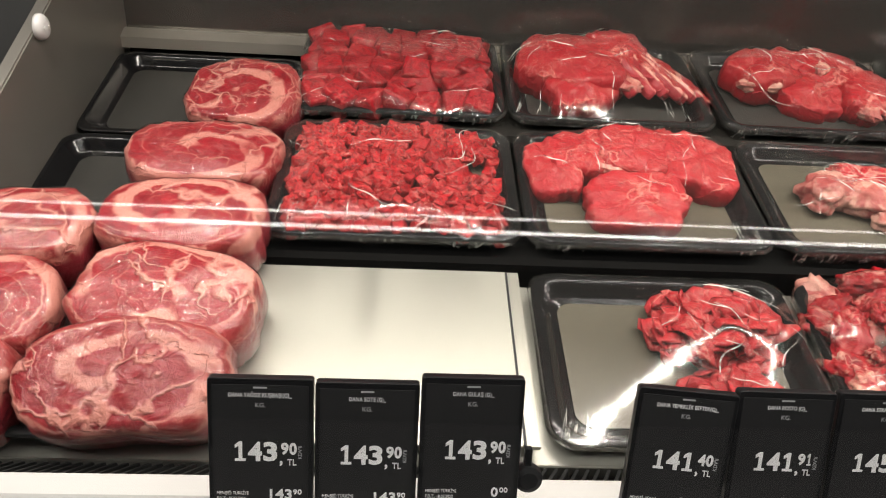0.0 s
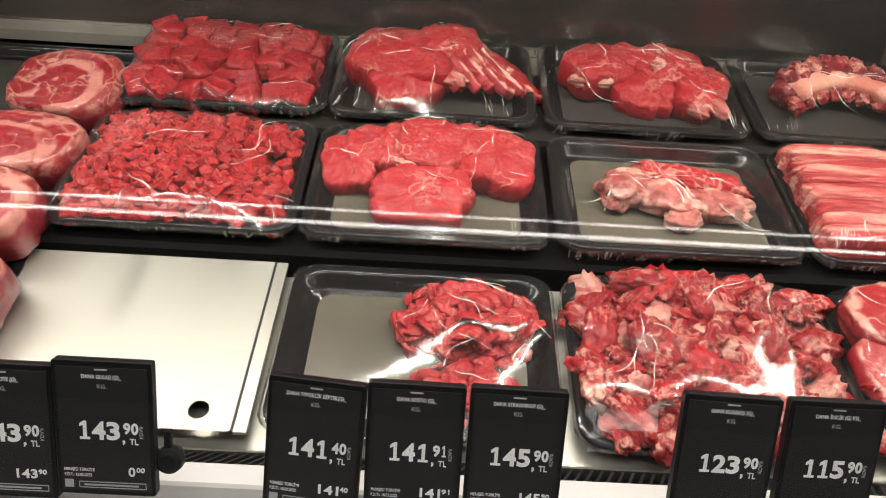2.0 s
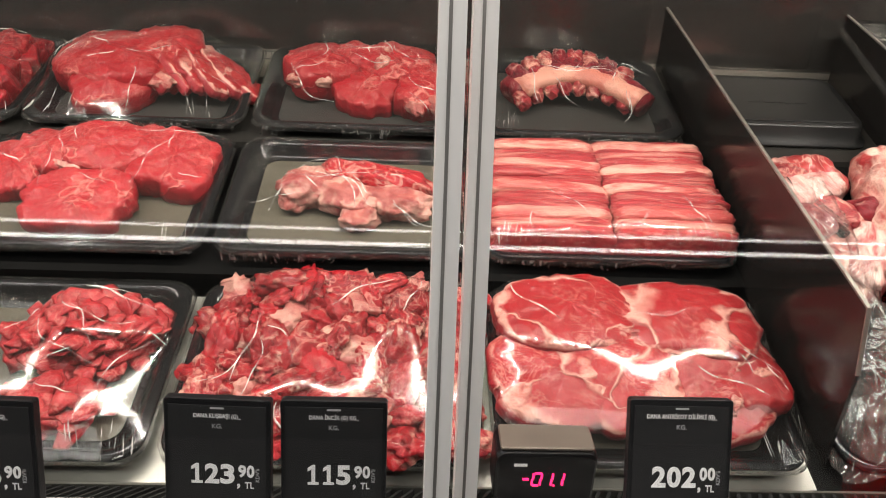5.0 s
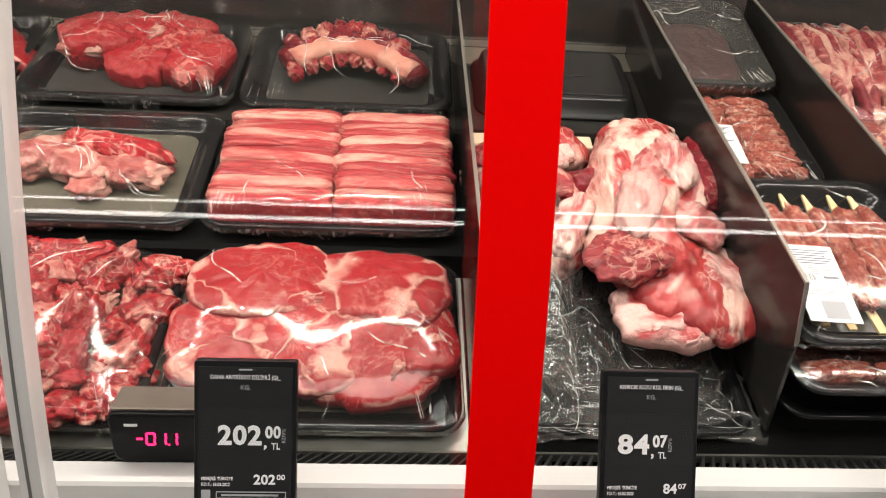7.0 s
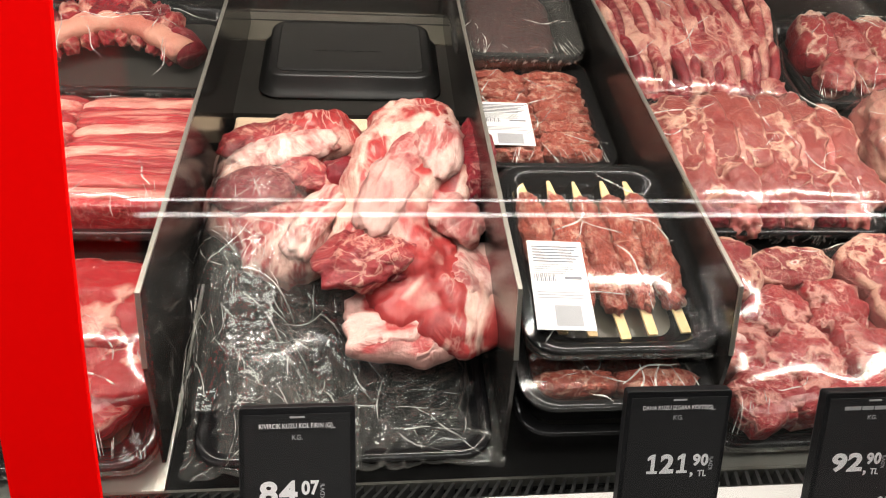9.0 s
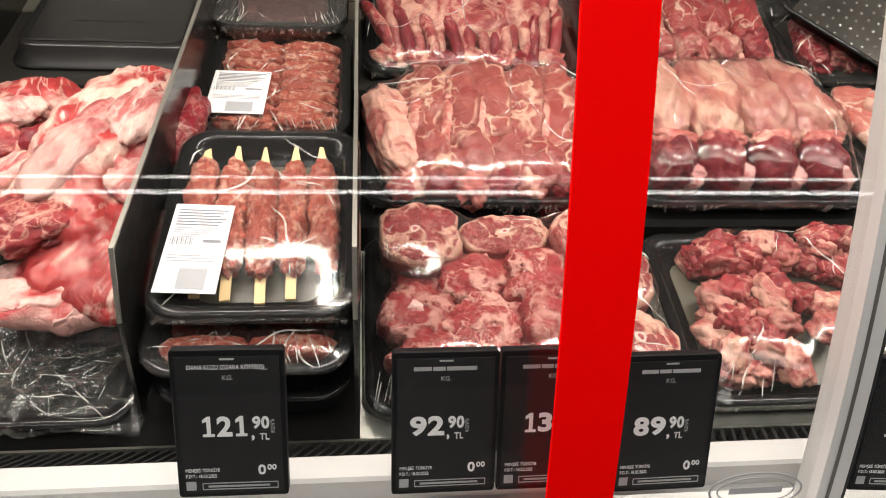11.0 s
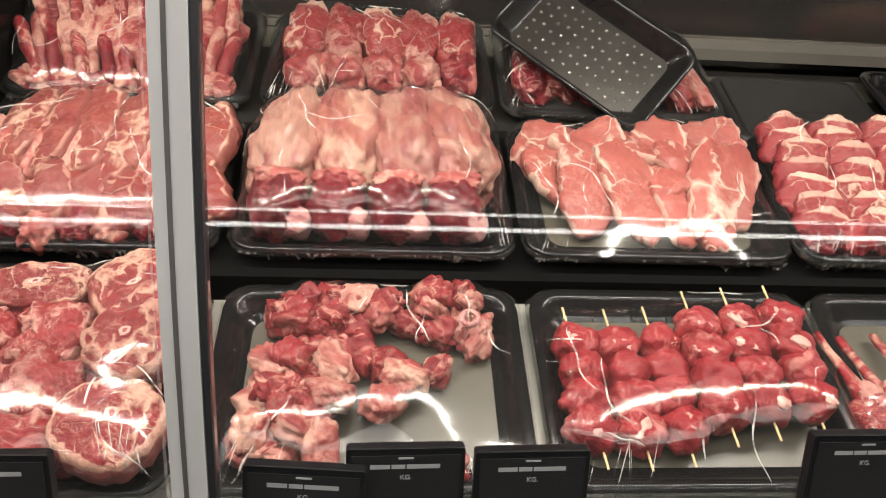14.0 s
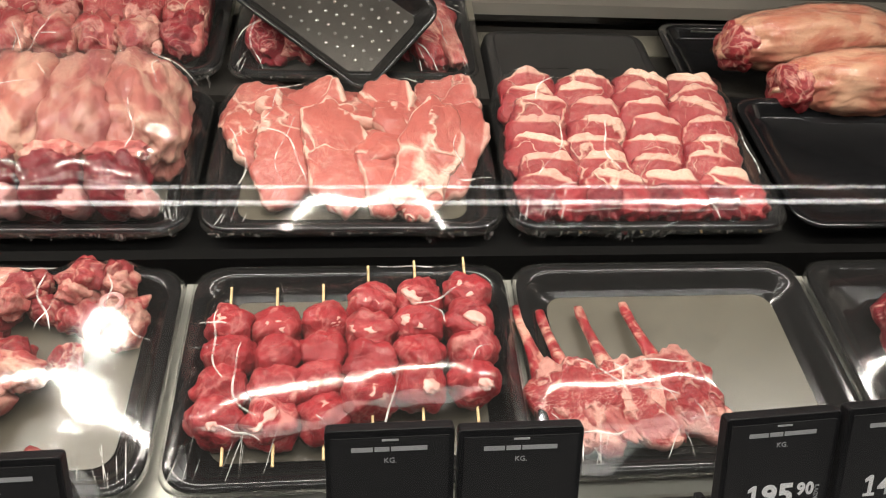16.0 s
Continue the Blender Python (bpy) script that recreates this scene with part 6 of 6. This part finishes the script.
for i, (x, y, sx, sy, rz) in enumerate(((-0.044, 0.026, 0.036, 0.030, 10), (0.026, 0.030, 0.034, 0.034, 80), (-0.098, -0.018, 0.038, 0.036, 0), (-0.036, -0.034, 0.036, 0.036, 40), (0.030, -0.026, 0.034, 0.036, -30), (-0.094, -0.074, 0.036, 0.028, 15), (-0.028, -0.082, 0.038, 0.026, -10), (0.036, -0.080, 0.034, 0.028, 5))):
    put(p, "neck_piece", slab("neck_piece", sx, sy, 0.024, 2.8, 0.30, i + 230, dome=0.4, material=F_FATFACE, relief=0.005), x, y, 0.030 + jitter(0.003), jitter(10), jitter(10), rz)
    put(p, "bone_bit", blob("bone_bit", 0.010, 0.007, 0.004, 2.4, 0.3, 2.0, i + 236, 3, M_BONEMEAT), x + jitter(0.008), y + jitter(0.006), 0.058, 0, 0, jitter(80))
film_over(p, seed=38)

p = pack(L[1], "front", "black tray with wrapped scattered lamb cubes")
for i in range(84):
    a = rnd.uniform(0, 1)
    if i < 44:
        x, y = -0.112 + 0.070 * rnd.random() + 0.02 * a, -0.085 + 0.160 * a
    elif i < 76:
        x, y = -0.080 + 0.185 * a, 0.078 + jitter(0.020)
    else:
        x, y = (0.105, 0.02, 0.01, 0.06, -0.01, 0.03, 0.07, 0.10)[i - 76] + jitter(0.004), (0.050, 0.02, -0.03, 0.012, 0.03, -0.005, -0.09, 0.066)[i - 76]
    me = blob("lamb_cube", 0.0178, 0.0135, 0.0115, 3.0, 0.34, 1.7, i % 10 + 240, 4, (M_LAMB, M_LAMBFAT, M_LAMB, M_PINKFAT, M_LAMB)[i % 5])
    put(p, "lamb_cube", me, x, y, F0 + 0.011 + 0.013 * (i % 3 == 0), jitter(40), jitter(40), jitter(180), rnd.uniform(0.85, 1.2))
part("bone_ring", loft([[((0.0085 + r * math.cos(b)) * math.cos(a), (0.0085 + r * math.cos(b)) * math.sin(a), r * math.sin(b)) for b in (2 * math.pi * q / 8 for q in range(8)) for r in (0.0026,)] for a in (2 * math.pi * k / 20 for k in range(21))], False, False), M_BONEMEAT, p, "small ring of bone", at=pose(0.098, 0.062, 0.040), smooth=True)
film_over(p, seed=39)

p = pack(L[2], "front", "black tray of wrapped meat cubes on thin wooden skewers")
for k, (x, lo, n) in enumerate(((-0.110, -0.056, 4), (-0.068, -0.058, 4), (-0.026, -0.054, 4), (0.016, -0.040, 4), (0.060, -0.034, 4), (0.108, -0.030, 4))):
    for i in range(n):
        y = lo + i * 0.0315
        me = blob("skewer_cube", 0.0215, 0.0185, 0.0185, 2.8, 0.18, 1.6, (k * 4 + i) % 9 + 260, 4, M_SKEW)
        put(p, "skewer_cube", me, x + jitter(0.003), y, 0.026 + 0.010 * (k > 2), jitter(20), jitter(20), jitter(40))
        if k > 2 and i != 1 or i in (0, 3):
            put(p, "fat_spot", blob("fat_spot", 0.0105, 0.0062, 0.003, 2.4, 0.45, 1.8, (k + i) % 4, 3, M_FATSPOT), x + jitter(0.005), y - 0.004, 0.026 + 0.010 * (k > 2) + 0.0155, -14, 0, jitter(60))
    part("skewer", loft([[(0.0013 * math.cos(a), yy, 0.0013 * math.sin(a)) for a in (math.pi * q / 3 for q in range(6))] for yy in (-0.088, 0.094)]), M_WOOD, p, "thin wooden skewer", at=pose(x, lo + 0.050, 0.026 + 0.010 * (k > 2), 0, 0, 4 - k))
film_over(p, seed=40)

p = pack(L[3], "front", "black tray with wrapped lamb chops on long bare bones")
for i, (x, y, rz) in enumerate(((-0.144, 0.006, 6), (-0.124, 0.000, 8), (-0.080, 0.004, 8), (-0.036, 0.008, 10))):
    put(p, "chop_eye", slab("chop_eye", 0.030, 0.040, 0.016, 2.3, 0.30, i + 280, dome=0.4, point=0.25, material=F_FATFACE, relief=0.003), x + 0.020, y - 0.046, 0.010 + 0.004 * i, 6, -12, rz + 10)
    put(p, "fat_edge", blob("fat_edge", 0.010, 0.034, 0.007, 2.4, 0.35, 2.0, i + 285, 4, M_PINKFAT), x + 0.030, y - 0.056, 0.024 + 0.003 * i, 0, 0, rz + 24)
    pts = [(-0.010 * math.sin(q * 0.26) + 0.004 * (i % 2), -0.004 + 0.0122 * q, 0.003 * math.sin(q * 0.6)) for q in range(8)]
    put(p, "rib_bone", tube_mesh("rib_bone", pts, [0.0130, 0.0098, 0.0072, 0.0058, 0.0052, 0.0050, 0.0056, 0.0046], 0.7, 10, M_FATTY), x + 0.004, y - 0.022, 0.020, 0, 0, rz * 0.5)
film_over(p, seed=41)

# Past the last lamb column: upturned tray, slotted tray, dark packs and large shanks.
upside_down(2.838, 1.130, 1.0668, 0.255, 0.185, 0.044, 0, "black plastic tray lying upside down on the shelf")
for x, row, lab in ((3.176, "back", "glossy black empty tray with a slot at its back"), (3.176, "middle", "glossy black empty tray"), (3.176, "front", "glossy black tray with dark wrapped contents"), (3.49, "back", "glossy black empty tray"), (3.49, "middle", "glossy black empty tray"), (3.49, "front", "glossy black empty tray")):
    p = empty("empty_tray", Matrix.Translation((0, 0, -0.047 if row == "back" else 0.0)) @ spot(x - (0.025 if row == "back" and x < 3.3 else 0), row), lab, "tray", "trays in the case")
    tray(p, floor=False)
    if row == "back" and x < 3.3:
        part("slot_plate", box_bm(-0.095, -0.010, 0.0975, 0.1065, 0.0165, 0.0185), M_STEEL, p, "pale slot plate")
    if row == "front" and x < 3.3:
        put(p, "dark_meat", blob("dark_meat", 0.10, 0.07, 0.018, 4, 0.08, 3, 9, 4, M_LAMBRED), 0, 0, 0.026)
        film_over(p, seed=42)
for k, (x, y, z, rz) in enumerate(((3.165, 1.122, 1.148, 8), (3.215, 1.045, 1.112, 4))):
    e = empty("large_shank", tilted(x, y, z) @ pose(0, 0, 0, 0, 0, rz), "wrapped pale lamb leg with a red cut end", "meat joint", "large shanks")
    part("leg", blob("leg", 0.13, 0.042, 0.042, 2.2, 0.12, 1.6, k + 300, 5, M_LEG), None, e)
    part("cut_end", blob("cut_end", 0.024, 0.030, 0.030, 2.4, 0.16, 1.8, k + 310, 4, M_LAMB), None, e, "red cut end", at=pose(-0.108, 0.0, -0.004))
    f = part("film", blob("leg_film", 0.134, 0.044, 0.044, 2.2, 0.12, 1.6, k + 300, 5, M_FILM2), None, e, "tight clear film")
    f.visible_shadow = False

# ---- price tags ----


def tag(x, z, name, price, small, lean=12, spin=0.0, roll=0.0, bars=False, clip=0):
    """An upright electronic price tag in a dark frame on a clip foot; z is its top."""
    W, H = 0.0785, 0.1165
    whole, cents = price.split(",")
    m = Matrix.Translation((x + W / 2, 0.500, z)) @ pose(0, 0, 0, -lean, roll, spin) @ Matrix.Translation((0, 0, -H))
    e = empty("price_tag", m, "black electronic price tag showing %s TL" % price, "price tag", "price tags")
    fr = loft([[(px, y, pz + H / 2) for px, pz, _ in rounded(w, h, 0.0025, 0, 3)] for w, h, y in ((W - 0.002, H - 0.002, 0.010), (W, H, 0.008), (W, H, 0.0005), (W - 0.001, H - 0.001, 0.0))])
    part("tag_frame", fr, M_FRAME, e)
    scr = part("screen", box_bm(-W / 2 + 0.0035, W / 2 - 0.0035, -0.0007, 0.0008, 0.004, H - 0.005), M_TAG, e, "dark grey screen")
    part("clip_foot", box_bm(-0.016, 0.016, 0.008, 0.026, -0.004, 0.014, 0.003), M_FRAME, e, "black clip foot")
    if bars:
        for x0, x1 in ((-0.0235, -0.0105), (-0.0095, -0.0005), (0.0005, 0.0225)):
            part("name_bar", box_bm(x0, x1, -0.0010, -0.0006, H - 0.0145, H - 0.0115), M_GREY, scr)
    else:
        words(name, 0.0046, (0, H - 0.013), M_INK, scr, "product_name", wide=0.80)
    words("KG.", 0.0050, (0, H - 0.021), M_GREY, scr, "unit")
    part("top_mark", box_bm(-0.005, 0.005, -0.0010, -0.0006, H - 0.0075, H - 0.0062), M_GREY, scr)
    ww = 0.0344 if len(whole) > 2 else 0.0264
    left = -0.0212 if len(whole) > 2 else -0.0262
    right = left + ww
    for k, ch in enumerate(whole):
        cw = ww / len(whole)
        slim = 0.0016 if ch == "1" else 0.0
        digits(ch, left + k * cw + 0.0003 + slim, left + (k + 1) * cw - 0.0005 - slim * 0.6, H - 0.0668, H - 0.0508, M_INK, scr, "price_digit")
    for k, ch in enumerate(cents):
        slim = 0.0012 if ch == "1" else 0.0
        digits(ch, right + 0.0022 + k * 0.0062 + slim, right + 0.0080 + k * 0.0062 - slim, H - 0.0612, H - 0.0512, M_INK, scr, "cents_digit")
    digits(",", right + 0.0012, right + 0.0034, H - 0.0706, H - 0.0664, M_INK, scr, "comma")
    digits("TL", right + 0.0070, right + 0.0138, H - 0.0700, H - 0.0648, M_INK, scr, "currency", 0.015)
    words("KDV'li", 0.0042, (right + 0.0166, H - 0.0592), M_GREY, scr, "tax_note", spin=90)
    words("MENŞEİ: TÜRKİYE", 0.0037, (-0.0335, 0.0225), M_INK, scr, "origin", "LEFT", wide=0.80)
    words("F.D.T.: 18.03.2022", 0.0037, (-0.0335, 0.0178), M_INK, scr, "date", "LEFT", wide=0.80)
    w0, c0 = small.split(",")
    digits(w0, 0.0236 - 0.0056 * len(w0), 0.0236, 0.0180, 0.0262, M_INK, scr, "small_price", 0.025)
    digits(c0, 0.0246, 0.0312, 0.0218, 0.0262, M_INK, scr, "small_cents", 0.02)
    part("note_box", box_bm(-0.022, 0.032, -0.0010, -0.0006, 0.0065, 0.0072), M_GREY, scr)
    part("note_box", box_bm(-0.022, 0.032, -0.0010, -0.0006, 0.0115, 0.0122), M_GREY, scr)
    part("note_bar", box_bm(-0.018, 0.026, -0.0010, -0.0006, 0.0085, 0.0100), M_GREY, scr)
    for x0, x1 in ((-0.0222, -0.0216), (0.0314, 0.0320)):
        part("note_box", box_bm(x0, x1, -0.0010, -0.0006, 0.0072, 0.0115), M_GREY, scr)
    part("badge", box_bm(-0.0335, -0.0265, -0.0010, -0.0006, 0.0065, 0.0135), M_GREY, scr)
    if clip:
        cl = part("side_clip", loft([[(clip * (W / 2 + 0.009) + r * math.cos(a), y, 0.030 + r * math.sin(a)) for a in (2 * math.pi * k / 18 for k in range(18))] for r, y in ((0.007, 0.002), (0.011, 0.004), (0.012, 0.010), (0.010, 0.016))]), M_FRAME, e, "black round plastic clip")
        part("clip_arm", box_bm(clip * (W / 2 + 0.008) - 0.003, clip * (W / 2 + 0.008) + 0.003, 0.006, 0.012, 0.036, 0.056, 0.001), M_FRAME, e)
    return e


TAGS = [
    (0.032, 1.067, "DANA YAĞSIZ KUŞBAŞI(G)_", "143,90", "143,90", 0, 0), (0.112, 1.065, "DANA SOTE (G)_", "143,90", "143,90", 0, 0), (0.192, 1.072, "DANA GULAŞ (G)_", "143,90", "0,00", 0, 0),
    (0.361, 1.064, "DANA YEMEKLİK BİFTEK(G)_", "141,40", "141,40", -8, 4), (0.440, 1.065, "DANA ROSTO (G)_", "141,91", "141,91", -2, 0), (0.522, 1.065, "DANA STRAGONOF (G)_", "145,90", "145,90", -2, 0),
    (0.693, 1.069, "DANA KUŞBAŞI (G)_", "123,90", "123,90", -3, 1), (0.778, 1.069, "DANA İNCİK (G) KG_", "115,90", "115,90", 0, 0), (1.037, 1.076, "DANA ANTRİKOT DİLİMLİ (G)_", "202,00", "202,00", 0, 0),
    (1.357, 1.073, "KIVIRCIK KUZU KOL FIRIN (G)_", "84,07", "84,07", 0, 0), (1.629, 1.078, "DANA KUZU IZGARA KÖFTE(G)_", "121,90", "0,00", -1, 0), (1.783, 1.072, "", "92,90", "0,00", 0, 0),
    (1.863, 1.072, "", "131,90", "0,00", 0, 0), (1.955, 1.064, "", "89,90", "0,00", 1, 0), (2.155, 1.062, "", "112,90", "112,90", -6, 3), (2.220, 1.069, "", "136,90", "136,90", 2, 0), (2.305, 1.066, "", "131,30", "131,30", 2, 0),
    (2.536, 1.080, "", "161,90", "161,90", 1, 0), (2.617, 1.077, "", "174,73", "174,73", 0, 0), (2.787, 1.080, "", "195,90", "195,90", 4, -3), (2.867, 1.086, "", "148,90", "148,90", 4, -3),
]
for i, (x, z, name, price, small, spin, roll) in enumerate(TAGS):
    t_ = tag(x, z, name, price, small, {8: 23, 9: 27}.get(i, 15), spin * 0.6, roll * 0.4, not name, {2: 1, 17: -1, 19: -1}.get(i, 0))
    if i == 14:
        t_.matrix_world = Matrix.Translation((0, -0.010, 0)) @ t_.matrix_world

# Temperature display on the rail.
M_BRONZE = plain("display_top_metal", (0.22, 0.18, 0.15), 0.4, 0.8, 0.1, 60)
DISPLAY_Y = 0.543
e = empty("temperature_display", Matrix.Translation((0.989, DISPLAY_Y, 0.9405)), "black temperature display with red digits on the rail", "display")
M_HOUSE = plain("display_plastic", (0.004, 0.004, 0.0045), 0.3, 0, 0.2, 50, 0.02)
M_HOUSE.node_tree.nodes["Principled BSDF"].inputs["Specular IOR Level"].default_value = 0.1
part("housing", loft([[(px, y, pz + 0.028) for px, pz, _ in rounded(w, h, 0.009, 0, 5)] for w, h, y in ((0.084, 0.056, 0.020), (0.086, 0.056, 0.016), (0.086, 0.056, -0.010), (0.084, 0.054, -0.0145), (0.080, 0.050, -0.016))]), M_HOUSE, e, smooth=False)
part("metal_top", loft([[(px, py + 0.003, z) for px, py, _ in rounded(w, dd, 0.003, 0, 3)] for w, dd, z in ((0.079, 0.030, 0.0562), (0.079, 0.030, 0.0582), (0.077, 0.028, 0.0590))]), M_BRONZE, e, "brushed bronze metal upper plate")
part("name_plate", box_bm(-0.028, -0.017, -0.0168, -0.0158, 0.043, 0.0455), M_INK, e, "small pale maker's mark")
SEG = {"-": "g", "0": "abcdef", "1": "bc", ".": ""}
cell = {"a": (0, 1, 1), "b": (0.5, 0.5, 0), "c": (0.5, -0.5, 0), "d": (0, -1, 1), "e": (-0.5, -0.5, 0), "f": (-0.5, 0.5, 0), "g": (0, 0, 1)}
for k, ch in enumerate("-011"):
    for sgm in SEG[ch]:
        cx, cz, flat = cell[sgm]
        w, h = (0.0026, 0.0008) if flat else (0.0008, 0.0029)
        x = -0.017 + k * 0.0094 + cx * 0.0070 + cz * 0.0008
        part("digit_bar", box_bm(x - w, x + w, -0.0172, -0.0158, 0.029 + cz * 0.0066 - h, 0.029 + cz * 0.0066 + h), M_LED, e, "glowing red digit bar")
part("digit_bar", box_bm(0.0066, 0.0080, -0.0172, -0.0158, 0.0218, 0.0232), M_LED, e, "glowing red point")

# Oval sticker low on the glass.
ring = empty("oval_sticker", Matrix.Translation((2.067, glass_y(0.965) - 0.0045, 0.962)) @ pose(0, 0, 0, 90 - 8.5, 0, 0), "oval grey outline sticker low on the glass", "sticker")
for a, b, w in ((0.037, 0.0155, 0.0018), (0.031, 0.0115, 0.0012)):
    part("oval_ring", loft([[((a + q * w) * math.cos(t0), (b + q * w) * math.sin(t0), zz) for q, zz in ((0, 0), (1, 0), (1, 0.0004), (0, 0.0004))] for t0 in (2 * math.pi * k / 48 for k in range(49))], False, False), M_GREY, ring)
part("mark_bar", box_bm(-0.022, 0.022, -0.003, 0.003, 0, 0.0004), M_GREY, ring)
